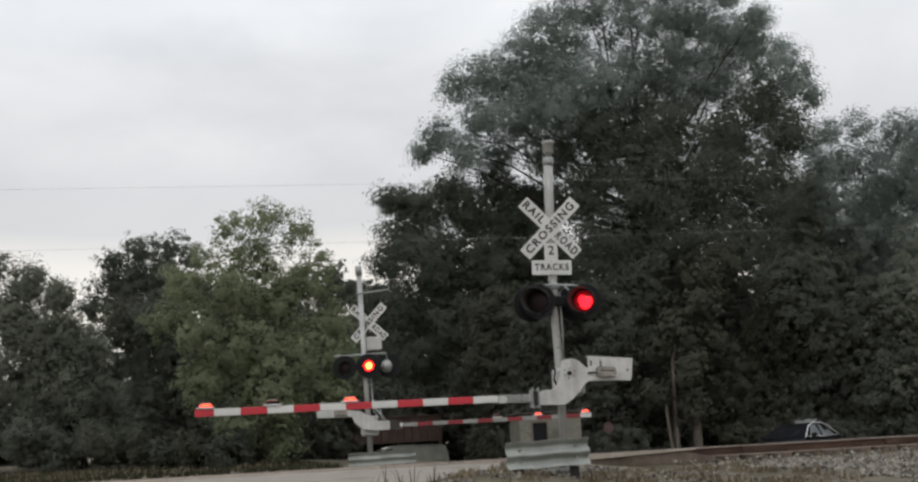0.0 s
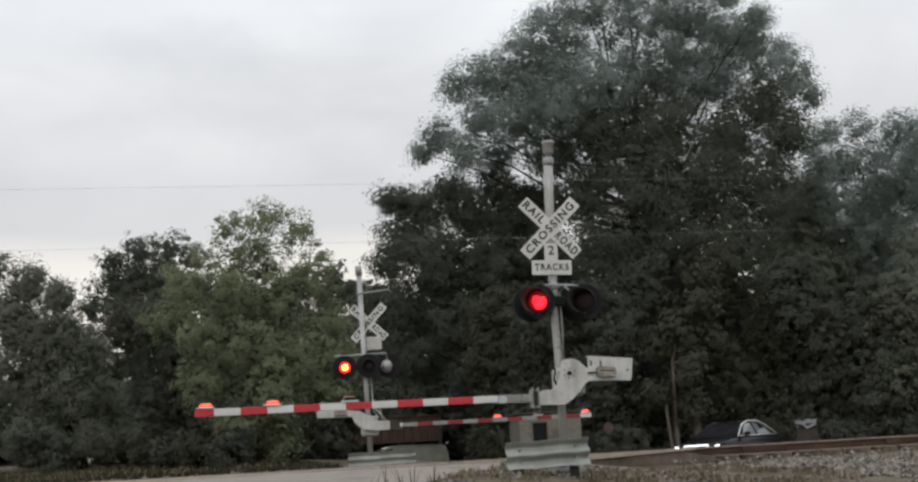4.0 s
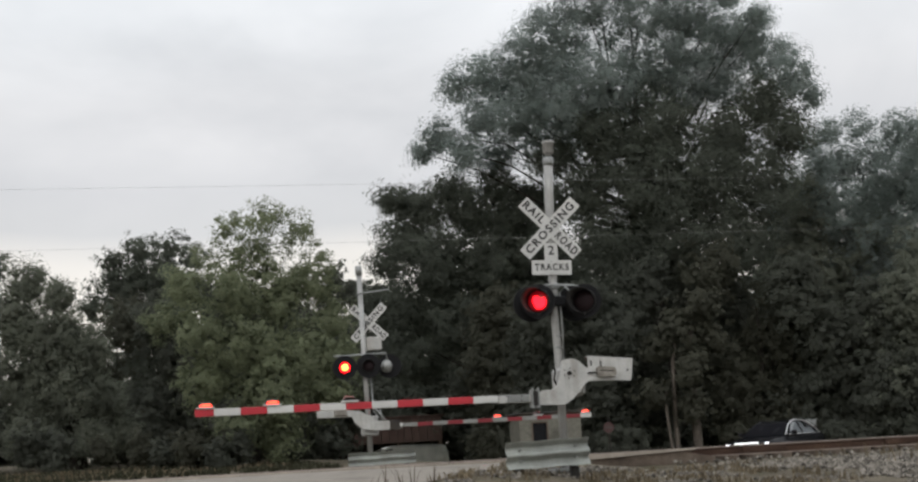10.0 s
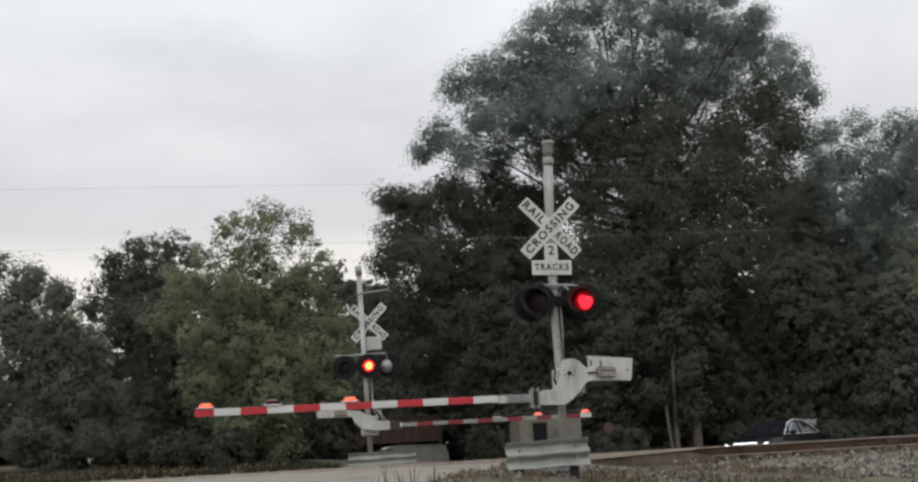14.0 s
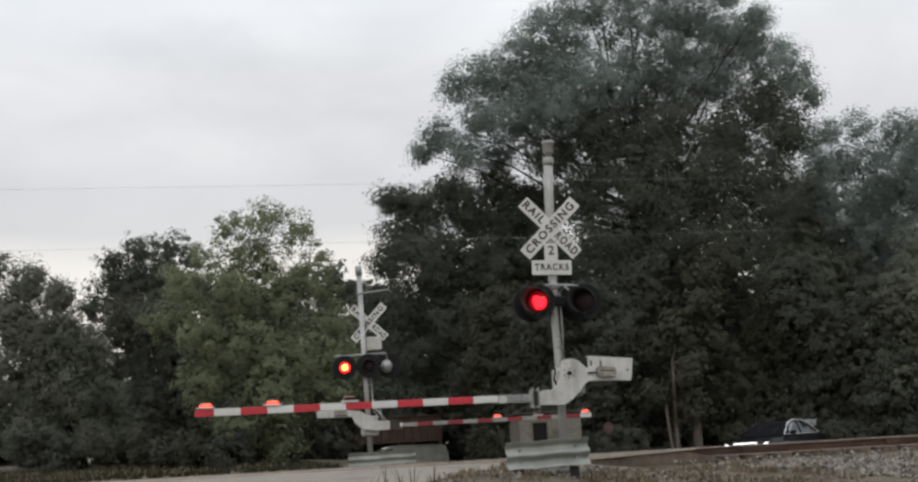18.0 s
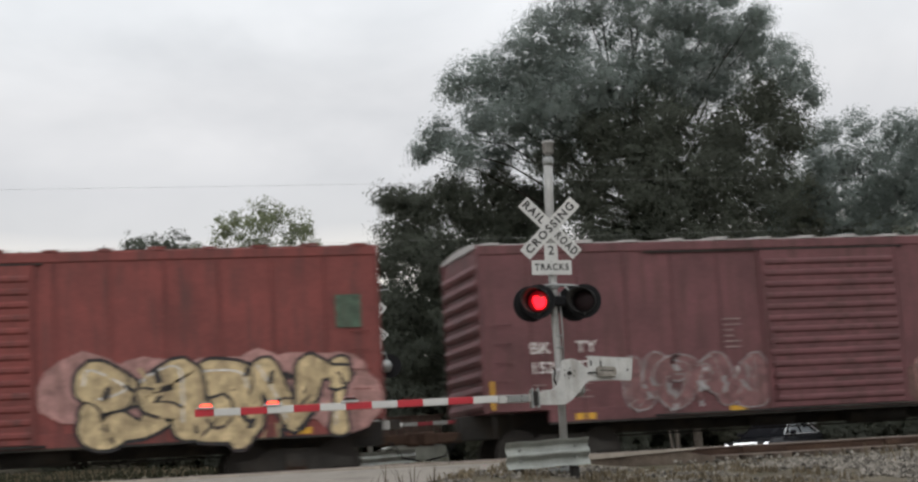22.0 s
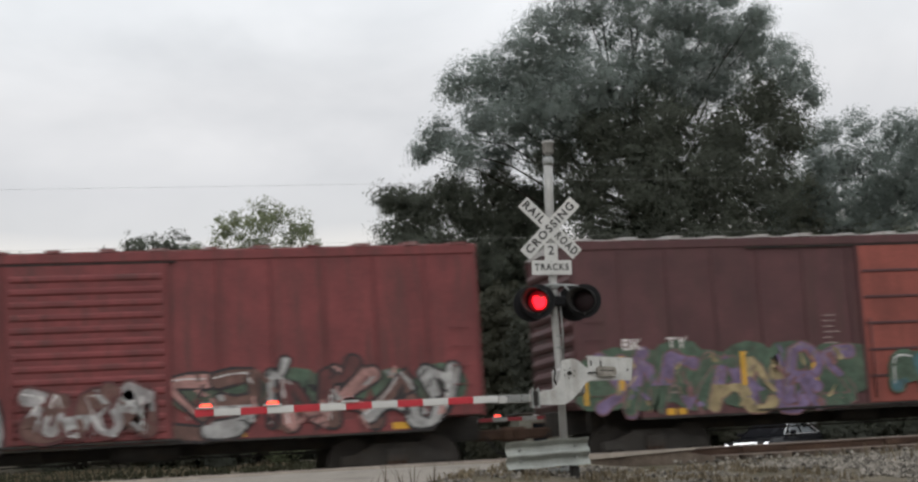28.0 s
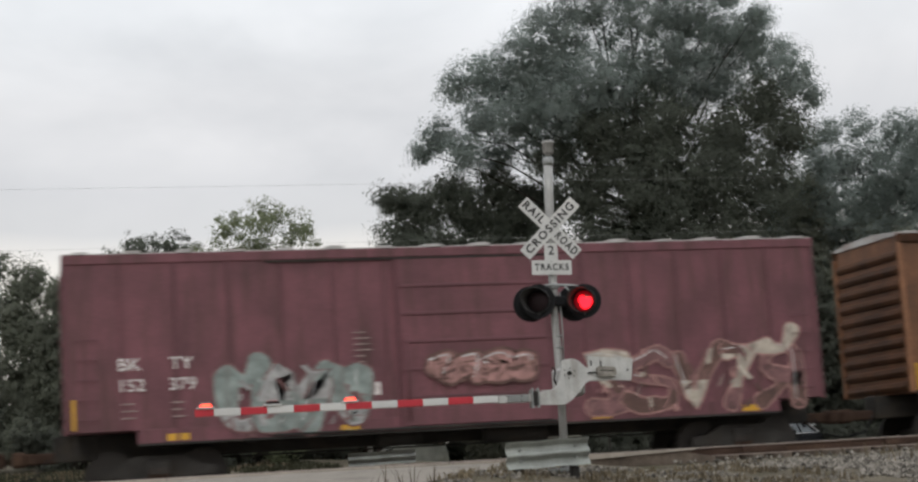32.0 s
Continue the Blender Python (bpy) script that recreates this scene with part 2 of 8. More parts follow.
    def data(self, name, material):
        me = bpy.data.meshes.new(name)
        me.from_pydata(self.v, [], self.f)
        me.polygons.foreach_set("use_smooth", self.smooth)
        if material:
            me.materials.append(material)
        return me


def recalc(me):
    bm = bmesh.new()
    bm.from_mesh(me)
    bmesh.ops.recalc_face_normals(bm, faces=bm.faces)
    bm.to_mesh(me)
    bm.free()


def part(name, m, material, parent, label="", at=None, fix=True):
    """Links a Mesh, or mesh data, as one object under a thing or a part."""
    me = m.data(name, material) if isinstance(m, Mesh) else m
    if isinstance(m, Mesh) and fix and len(me.polygons) < 4000:
        recalc(me)
    ob = new(name, me)
    ob.parent = parent
    if at is not None:
        ob.matrix_basis = at
    if label:
        tagged(ob, label)
    return ob


def thing(name, label, category, at=None, group="", kind=""):
    ob = new(name)
    ob.empty_display_size = 0.2
    if at is not None:
        ob.matrix_basis = at
    return tagged(ob, label, category, group, kind)


def solid(name, m, material, label, category, at=None, group="", kind="", fix=True):
    ob = part(name, m, material, None, "", at, fix)
    return tagged(ob, label, category, group, kind)


def lettering(text, size, bold=0.034, space=1.0):
    """A flat mesh of letters, centred, lying in the (x, z) plane and read from -y."""
    cu = bpy.data.curves.new("lettering", "FONT")
    cu.body, cu.size, cu.align_x, cu.align_y, cu.resolution_u = text, size, "CENTER", "CENTER", 3
    cu.offset, cu.space_character = bold * size, space
    ob = bpy.data.objects.new("lettering", cu)
    scene.collection.objects.link(ob)
    bpy.context.view_layer.update()
    me = bpy.data.meshes.new_from_object(ob.evaluated_get(bpy.context.evaluated_depsgraph_get()))
    bpy.data.objects.remove(ob)
    bpy.data.curves.remove(cu)
    me.transform(Matrix.Rotation(radians(90), 4, "X"))
    return me


def text_part(text, size, material, parent, at, squash=1.0, bold=0.034, width=None, space=1.0):
    """Letters as one flat part; width, if given, is the length that the word fills."""
    me = lettering(text, size, bold, space)
    if width:
        xs = [v.co.x for v in me.vertices]
        squash = width / (max(xs) - min(xs))
    me.transform(Matrix.Diagonal((squash, 1, 1, 1)))
    me.materials.clear()
    me.materials.append(material)
    ob = new("lettering", me)
    ob.parent = parent
    ob.matrix_basis = at
    return ob


def smooth_step(a, b, x):
    t = min(1, max(0, (x - a) / (b - a)))
    return t * t * (3 - 2 * t)

# ---- ground: one sheet, rising to the tracks and rolling on to the horizon ----
T1, T2 = 28.96, 33.36  # centre lines of the near and far tracks
RAIL1, RAIL2 = 0.34, 0.0  # tops of their rails


def road_mid(y):
    """The road's centre line, which crosses the tracks askew."""
    return 2.2 + 0.70 * (y - 24.6)


def ground_height(x, y):
    across = abs(x - road_mid(y))
    road = 1 - smooth_step(4.2, 6.5, across)
    near_plain = -1.45 + 1.0 * smooth_step(2, 22, y) + 0.42 * smooth_step(21, 26.5, y)
    near_road = -1.45 + 1.45 * smooth_step(3, 24, y) + 0.24 * smooth_step(23, 27.6, y)
    h = near_plain * (1 - road) + near_road * road
    h += 0.15 * math.exp(-((x - 7.5) / 1.5) ** 2 - ((y - 23.7) / 1.1) ** 2)
    if y > 27.4:
        bed = 0.07 if road < 0.5 else 0.12
        s = smooth_step(29.8, 32.2, y)
        h = (bed if y < 30.4 else bed * (1 - s) - 0.28 * s)
        if y > 35:
            rise = 0.035 * max(0, y - 43) * (1 - smooth_step(6, 24, x)) + 0.004 * max(0, y - 43)
            h = -0.28 + 0.5 * smooth_step(35, 40, y) * (1 - 0.81 * smooth_step(13, 19, x)) + min(rise, 1.6)
    return h


def build_ground():
    xs = [-900, -400, -150, -60, -30, -20] + [-14 + 0.5 * i for i in range(100)] + [38, 42, 50, 60, 80, 120, 200, 500, 1200]
    ys = [-300, -100, -40, -15, -6, 0, 4, 8, 11, 14, 16, 17, 18] + [18.5 + 0.35 * i for i in range(72)] + [44, 46, 48, 50, 53, 56, 60, 65, 72, 80, 90, 110, 150, 300, 700, 1500]
    v = []
    for y in ys:
        for x in xs:
            rough = 0.03 * noise.noise(Vector((x * 0.9, y * 0.9, 0))) if 15 < y < 27.4 else 0
            v.append((x, y, ground_height(x, y) + rough))
    n = len(xs)
    f = [(j * n + i, j * n + i + 1, (j + 1) * n + i + 1, (j + 1) * n + i) for j in range(len(ys) - 1) for i in range(n - 1)]
    me = bpy.data.meshes.new("ground")
    me.from_pydata(v, [], f)
    me.polygons.foreach_set("use_smooth", [True] * len(f))
    me.materials.append(surface("dry_grass_and_dirt", (0.118, 0.102, 0.078), 1.0, 0, 0.35, 1.2, 40, 0.6, (0.05, 0.05, 0.026), 0.8))
    tagged(new("ground", me), "dry grass and dirt rising to the tracks", "ground", kind="structure")


build_ground()


def build_road():
    """The pale worn road, a sheet laid over the rise on this side and running on beyond the tracks."""
    def strip(name, y0, y1, half, step, lift):
        m = Mesh()
        ys = [y0 + (y1 - y0) * i / step for i in range(step + 1)]
        v = []
        for y in ys:
            for k in range(9):
                x = road_mid(y) + half * (k / 4 - 1)
                crown = 0.03 * (1 - (k / 4 - 1) ** 2)
                edge = 0.12 * noise.noise(Vector((y * 1.7, k, 0))) if k in (0, 8) else 0
                v.append((x + edge, y, max(ground_height(x, y), ground_height(road_mid(y), y) - 0.1) + lift + crown))
        m.add(v, [(j * 9 + i, j * 9 + i + 1, (j + 1) * 9 + i + 1, (j + 1) * 9 + i) for j in range(step) for i in range(8)], True)
        solid(name, m, ASPHALT, "pale worn asphalt road running to the tracks", "road", kind="structure", fix=False)
    strip("road", 2, 27.55, 4.1, 60, 0.02)
    strip("road_beyond", 35.0, 80, 4.1, 50, 0.02)


build_road()


def build_tracks():
    def track(name, yc, top, x0, x1):
        t = thing(name, "railway track with worn steel rails on timber ties", "railway track", kind="structure")
        prof = [(-0.075, 0), (0.075, 0), (0.075, 0.012), (0.012, 0.03), (0.012, 0.125), (0.036, 0.14), (0.036, 0.168), (0.028, 0.172), (-0.028, 0.172), (-0.036, 0.168), (-0.036, 0.14), (-0.012, 0.125), (-0.012, 0.03), (-0.075, 0.012)]
        for side in (-0.755, 0.755):
            m = Mesh()
            m.prism([(yc + side + a, top - 0.176 + b) for a, b in prof], x0, x1, "x")
            rail = part("rail", m, RUST, t, "rusty steel rail")
            part("rail_foot", Mesh().box(x0, x1, yc + side - 0.078, yc + side - 0.06, top - 0.176, top - 0.160), RAIL_SIDE, rail)
            part("rail_head", Mesh().box(x0, x1, yc + side - 0.0375, yc + side + 0.0375, top - 0.028, top, 0.004), RAIL_SIDE, rail, "bright worn running surface")
            if name == "near_track":
                for k in range(14):
                    x = 9.5 + k * 2.9
                    part("joint_bar", Mesh().box(x, x + 0.9, yc + side - 0.045, yc + side - 0.012, top - 0.15, top - 0.045, 0.01), RUST, rail)
        tie = Mesh().box(-0.115, 0.115, -1.3, 1.3, -0.18, 0, 0.012).data("tie", TIE_WOOD)
        recalc(tie)
        far = Mesh()
        x = x0
        while x < x1:
            if 8.5 < x < 40:
                part("tie", tie, None, t, at=pose(x, yc + random.uniform(-0.05, 0.05), top - 0.178, 0, 0, random.uniform(-1, 1)))
            else:
                far.box(x - 0.115, x + 0.115, yc - 1.3, yc + 1.3, top - 0.358, top - 0.178)
            x += 0.53
        tagged(part("far_ties", far, TIE_WOOD, t), kind="stuff")
    track("near_track", T1, RAIL1, -120, 260)
    track("far_track", T2, RAIL2, -160, 560)
    # timber and asphalt crossing surface, flush with the near rails
    c = thing("crossing_surface", "pale timber crossing panels between and beside the rails", "level crossing", kind="structure")
    for y0, y1, name in ((27.45, 28.12, "near_panel"), (28.30, 29.62, "middle_panel"), (29.80, 30.7, "outer_panel")):
        n = {"near_panel": 12, "middle_panel": 14, "outer_panel": 14}[name]
        for k in range(n):
            x = -5.2 + k * 1.19
            part(name, Mesh().box(x, x + 1.17, y0, y1, 0.05, 0.318 + random.uniform(-0.012, 0.008), 0.012), PANEL, c)
    # tapered end of the timber, beside the ballast
    part("end_panel", Mesh().prism([(9.10, 0.22), (9.10, 0.318), (10.6, 0.33), (11.3, 0.33), (11.2, 0.30), (10.4, 0.27)], 27.52, 28.12), PANEL, c)
    # block added only to give the dark band below the panel end
    part("end_timber", Mesh().prism([(9.10, 0.03), (9.10, 0.219), (10.4, 0.269), (11.0, 0.28), (11.6, 0.16), (11.6, 0.03)], 27.56, 28.10), TIE_WOOD, c)
    part("end_panel", Mesh().prism([(11.45, 0.05), (11.45, 0.318), (12.1, 0.2), (12.2, 0.05)], 28.32, 29.6), PANEL, c)
    m = Mesh()
    m.box(-6, 13.5, 30.75, 32.5, -0.3, 0.02).box(-6, 15.5, 32.75, 33.97, -0.3, -0.02).box(-6, 16.5, 34.25, 36.2, -0.3, 0.0)
    part("asphalt_infill", m, ASPHALT, c)


build_tracks()


def scatter_stones(name, count, region, size, material, label):
    """Loose broken stones, as one heap."""
    rng = np.random.default_rng(5)
    base = np.array([(1, 0, 0), (-1, 0, 0), (0, 1, 0), (0, -1, 0), (0, 0, 1), (0, 0, -1)], float)
    tri = np.array([(0, 2, 4), (2, 1, 4), (1, 3, 4), (3, 0, 4), (2, 0, 5), (1, 2, 5), (3, 1, 5), (0, 3, 5)])
    V, F = [], []
    done = 0
    while done < count:
        x, y = region(rng)
        if x is None:
            continue
        s = size * rng.uniform(0.5, 1.5)
        p = base * rng.uniform(0.55, 1.25, (6, 3)) * s + rng.normal(0, 0.2 * s, (6, 3))
        a = rng.uniform(0, 6.28)
        c, d = math.cos(a), math.sin(a)
        p[:, :2] = p[:, :2] @ np.array([[c, d], [-d, c]])
        V.append(p + np.array([x, y, ground_height(x, y) + s * rng.uniform(0.1, 0.7)]))
        F.append(tri + 6 * done)
        done += 1
    me = bpy.data.meshes.new(name)
    me.from_pydata(np.concatenate(V).tolist(), [], np.concatenate(F).tolist())
    me.materials.append(material)
    tagged(new(name, me), label, "gravel", kind="stuff")


def ballast_spot(rng):
    y = rng.uniform(20.5, 27.45)
    x = rng.uniform(8.2, 22)
    edge = 10.4 + 0.45 * (27.6 - y) - 0.8 * noise.noise(Vector((x, y * 0.8, 3)))
    if x < edge or abs(x - road_mid(y)) < 4.3:
        return None, None
    return x, y


def verge_spot(rng):
    y = rng.uniform(21.5, 27.4)
    x = rng.uniform(5.5, 13)
    if abs(x - road_mid(y)) < 3.9 or noise.noise(Vector((x * 1.3, y * 1.3, 0))) < 0.05:
        return None, None
    return x, y


def stone_material():
    m = surface("mixed_ballast", (0.150, 0.137, 0.119), 0.95, 0, 0.2, 3, 40, 0.3)
    nt = m.node_tree
    geo, mr = nt.nodes.new("ShaderNodeNewGeometry"), nt.nodes.new("ShaderNodeMapRange")
    nt.links.new(geo.outputs["Random Per Island"], mr.inputs["Value"])
    mr.inputs["To Min"].default_value, mr.inputs["To Max"].default_value = 0.35, 1.7
    b = nt.nodes["Principled BSDF"]
    src = b.inputs["Base Color"].links[0].from_socket
    sc = nt.nodes.new("ShaderNodeVectorMath")
    sc.operation = "SCALE"
    nt.links.new(src, sc.inputs[0])
    nt.links.new(mr.outputs[0], sc.inputs["Scale"])
    nt.links.new(sc.outputs[0], b.inputs["Base Color"])
    return m


BALLAST = stone_material()
scatter_stones("ballast", 22000, ballast_spot, 0.040, BALLAST, "loose grey ballast stones on the track shoulder")
scatter_stones("verge_gravel", 3800, verge_spot, 0.028, BALLAST, "scattered gravel on the dirt verge")


def between_tracks(rng):
    return rng.uniform(12, 30), rng.uniform(30.3, 31.8)


scatter_stones("inner_ballast", 1500, between_tracks, 0.05, BALLAST, "grey ballast between the two tracks")


def scatter_blades(name, count, region, height, material, label, category="grass", width=0.012):
    rng = np.random.default_rng(11)
    V, F = [], []
    n = 0
    while n < count:
        x, y = region(rng)
        if x is None:
            continue
        z = ground_height(x, y) - 0.01
        for _ in range(5):
            h = height * rng.uniform(0.4, 1.3)
            a, lean = rng.uniform(0, 6.28), rng.uniform(0.1, 0.7) * h
            bx, by = x + rng.normal(0, 0.04), y + rng.normal(0, 0.04)
            c, s = math.cos(a), math.sin(a)
            w = width * rng.uniform(0.6, 1.4)
            V += [(bx - s * w, by + c * w, z), (bx + s * w, by - c * w, z), (bx + c * lean * 0.4 + s * w * 0.7, by + s * lean * 0.4 - c * w * 0.7, z + h * 0.6), (bx + c * lean * 0.4 - s * w * 0.7, by + s * lean * 0.4 + c * w * 0.7, z + h * 0.6), (bx + c * lean, by + s * lean, z + h)]
            k = len(V) - 5
            F += [(k, k + 1, k + 2, k + 3), (k + 3, k + 2, k + 4)]
        n += 1
    me = bpy.data.meshes.new(name)
    me.from_pydata(V, [], F)
    me.materials.append(material)
    tagged(new(name, me), label, category, kind="stuff")


STRAW = leaf_material("dry_straw", (0.085, 0.068, 0.045), (0.19, 0.155, 0.105), 0.25)
# green taken darker to stand in for shade at the trees' foot
GREEN_GRASS = leaf_material("shade_darkened_grass", (0.032, 0.034, 0.020), (0.055, 0.054, 0.034), 0.3)


def weeds_spot(rng):
    y = rng.uniform(22.0, 26.2)
    x = rng.uniform(5.2, 12.0)
    if abs(x - road_mid(y)) < 4.0 or noise.noise(Vector((x * 0.9 + 7, y * 0.9, 0))) < -0.05:
        return None, None
    return x, y


scatter_blades("dry_weeds", 520, weeds_spot, 0.12, STRAW, "dry straw-coloured weeds round the guard rail")


def sparse_spot(rng):
    return rng.uniform(13, 19), rng.uniform(24.5, 27.6)


scatter_blades("ballast_weeds", 26, sparse_spot, 0.26, STRAW, "a few dry stalks growing in the ballast")


def stalk_spot(rng):
    return rng.uniform(4.3, 6.0), rng.uniform(21.6, 22.8)


scatter_blades("roadside_stalks", 7, stalk_spot, 0.30, leaf_material("dead_brown_stalk", (0.05, 0.036, 0.025), (0.09, 0.066, 0.045), 0.2), "a few dead brown stalks at the edge of the road", width=0.008)


def field_spot(rng):
    return rng.uniform(-8, 9), rng.uniform(50, 62)


scatter_blades("field_grass", 2600, field_spot, 0.15, GREEN_GRASS, "rough grass at the foot of the trees", width=0.03)


def field_dry_spot(rng):
    x, y = rng.uniform(-2, 8), rng.uniform(50, 60)
    return (x, y) if noise.noise(Vector((x * 0.5, y * 0.5, 9))) > 0.05 else (None, None)


scatter_blades("field_straw", 300, field_dry_spot, 0.18, STRAW, "pale dry grass along the field edge", width=0.03)

# ---- crossing signals, gates and guard rails ----
HOOD = surface("worn_black_visor", (0.030, 0.029, 0.029), 0.5, 0, 0.3, 5, 40, 0.05)
FLASH = []  # turning lamps: (object, side, own place); each carries a lit face and a dark face


def turning_lamp(name, parent, at, r, side, lit, core=None, label="red flashing lamp", off_axis=False):
    """A lens drum: lit dome on one side, dark glass on the other; it turns half round as the lamp changes."""
    def dome(sign, r0, deep, out=0.02):
        v, f = [(0, sign * (out + deep), 0)], []
        for a, b in ((0.4, 0.9), (0.75, 0.6), (1.0, 0.08)):
            v += [(r0 * a * math.cos(2 * math.pi * i / 20), sign * (out + deep * b), r0 * a * math.sin(2 * math.pi * i / 20)) for i in range(20)]
        f += [(0, 1 + i, 1 + (i + 1) % 20) for i in range(20)]
        for k in range(2):
            f += [(1 + 20 * k + i, 21 + 20 * k + i, 21 + 20 * k + (i + 1) % 20, 1 + 20 * k + (i + 1) % 20) for i in range(20)]
        return v, f
    ob = part(name, Mesh().add(*dome(1, r, 0.05), True).tube([(0, -0.021, 0), (0, 0.021, 0)], r * 0.99, 20), LENS_OFF, parent, label, at)
    part("lit_lens", Mesh().add(*dome(-1, r, 0.05), True), lit, ob)
    if core and off_axis:
        # notched core and dim lens stand in for the visor's cut and red glow
        ring = []
        for k in range(28):
            a = 2 * math.pi * k / 28
            q = r * 0.72 * (1 - 0.52 * math.exp(-((a - 1.25) / 0.50) ** 2) - 0.25 * math.exp(-((a - 3.5) / 0.6) ** 2))
            ring.append((0.030 + q * math.cos(a), -0.016 + q * math.sin(a)))
        part("bright_core", Mesh().prism(ring, -0.078, -0.074), core, ob)
    elif core:
        part("bright_core", Mesh().add(*dome(-1, r * 0.64, 0.02, 0.072), True), core, ob)
    FLASH.append((ob, side, at))
    return ob


def light_head(parent, x, z, turn, side, lit, core, r=0.285, reach=0.24, lens=0.135, off_axis=False):
    """A flashing lamp: background disc, housing behind, and a visor that is deepest over the top and the outer side."""
    at = pose(x, -0.20, z, 0, 0, turn)
    bg = part("background_disc", Mesh().disc((0, 0), r, -0.012, 0.012, 36), BLACK, parent, "round black background plate", at)
    part("lamp_housing", Mesh().tube([(0, 0.012, 0), (0, 0.14, 0), (0, 0.22, 0), (0, 0.25, 0)], [0.19, 0.185, 0.13, 0.05], 24), BLACK, bg)
    v, f, n, wall = [], [], 40, lens + 0.03
    for i in range(n):
        a = 2 * math.pi * i / n
        cut = 0.045 + (reach - 0.045) * max(0.0, math.cos((a - radians(140)) * 0.5)) ** 3 if abs((a - radians(140) + math.pi) % (2 * math.pi) - math.pi) < radians(150) else 0.045
        flare = 1 + 0.25 * cut
        for rr in (wall, wall - 0.006):
            v += [(rr * math.cos(a), -0.012, rr * math.sin(a)), (rr * flare * math.cos(a), -0.012 - cut, rr * flare * math.sin(a))]
    for i in range(n):
        o, q = 4 * i, 4 * ((i + 1) % n)
        f += [(o, o + 1, q + 1, q), (o + 2, q + 2, q + 3, o + 3), (o + 1, o + 3, q + 3, q + 1)]
    part("hood", Mesh().add(v, f, True), HOOD, bg, "black visor over the lens", fix=False)
    rim = Mesh()
    for i in range(28):
        a, b = 2 * math.pi * i / 28, 2 * math.pi * (i + 1) / 28
        o1, o2 = lens + 0.026, lens + 0.002
        rim.add([(o1 * math.cos(a), -0.02, o1 * math.sin(a)), (o1 * math.cos(b), -0.02, o1 * math.sin(b)), (o2 * math.cos(b), -0.034, o2 * math.sin(b)), (o2 * math.cos(a), -0.034, o2 * math.sin(a))], [(0, 1, 2, 3)])
    part("lens_ring", rim, BLACK, bg, fix=False)
    part("latch", Mesh().box(-0.02, 0.02, -0.05, -0.012, -lens - 0.055, -lens - 0.02, 0.005), HOOD, bg)
    local = at @ pose(0, -0.018, 0)
    return turning_lamp("lamp", parent, local, lens, side, lit, core, off_axis=off_axis)


def crossbuck(parent, x, y, z, turn):
    at = pose(x, y, z, 0, 0, turn)
    for ang, words, off in ((45, (("RAIL", -0.36, 0.42), ("ROAD", 0.355, 0.43)), 0.0), (-45, (("CROSSING", 0, 1.07),), -0.007)):
        # the first blade falls to the right, the second rises to the right
        tilt = at @ pose(0, off, 0) @ Matrix.Rotation(radians(ang), 4, "Y")
        b = part("crossbuck_blade", Mesh().box(-0.60, 0.60, -0.003, 0.003, -0.108, 0.108), SIGN_WHITE, parent, "white crossbuck blade with black lettering", tilt)
        for w, dx, wide in words:
            text_part(w, 0.178, SIGN_BLACK, b, pose(dx, -0.0065, 0), bold=0.03, width=wide, space=1.25)
        for dx in (-0.085, 0.085):
            part("sign_bolt", Mesh().disc((dx, 0), 0.009, -0.009, -0.003, 8), GALV, b)


def w_beam(name, at, length, height, label):
    g = thing(name, label, "guard rail", at)
    prof, n = [], 24
    for i in range(n + 1):
        z = height * i / n
        prof.append((-0.045 * math.cos(4 * math.pi * i / n), z))
    v, f = [], []
    steps = 6
    for k in range(steps + 1):
        x = length * k / steps
        for a, z in prof:
            bend = 0.01 * math.sin(k * 1.7)
            v += [(x, a + bend, z + 0.008 * math.sin(k * 2.1)), (x, a + bend + 0.006, z + 0.008 * math.sin(k * 2.1))]
    r = 2 * (n + 1)
    for k in range(steps):
        for i in range(n):
            o = k * r + 2 * i
            f += [(o, o + 2, o + r + 2, o + r), (o + 1, o + r + 1, o + r + 3, o + 3)]
    for k in (0, steps):
        f += [(k * r + 2 * i, k * r + 2 * i + 1, k * r + 2 * i + 3, k * r + 2 * i + 2) for i in range(n)]
    part("beam", Mesh().add(v, f, True), surface("weathered_dull_galvanised", (0.27, 0.285, 0.265), 0.62, 0.15, 0.22, 3, 30, 0.08, (0.18, 0.17, 0.14), 0.5), g, "corrugated galvanised beam")
    for x in (0.22, length - 0.22):
        part("post", Mesh().box(x - 0.06, x + 0.06, 0.06, 0.20, -0.45, height - 0.03, 0.01), DARK_STEEL, g)
        for z in (0.3, 0.7):
            part("bolt", Mesh().disc((x, height * z), 0.014, -0.055, 0.05, 8), GALV, g)


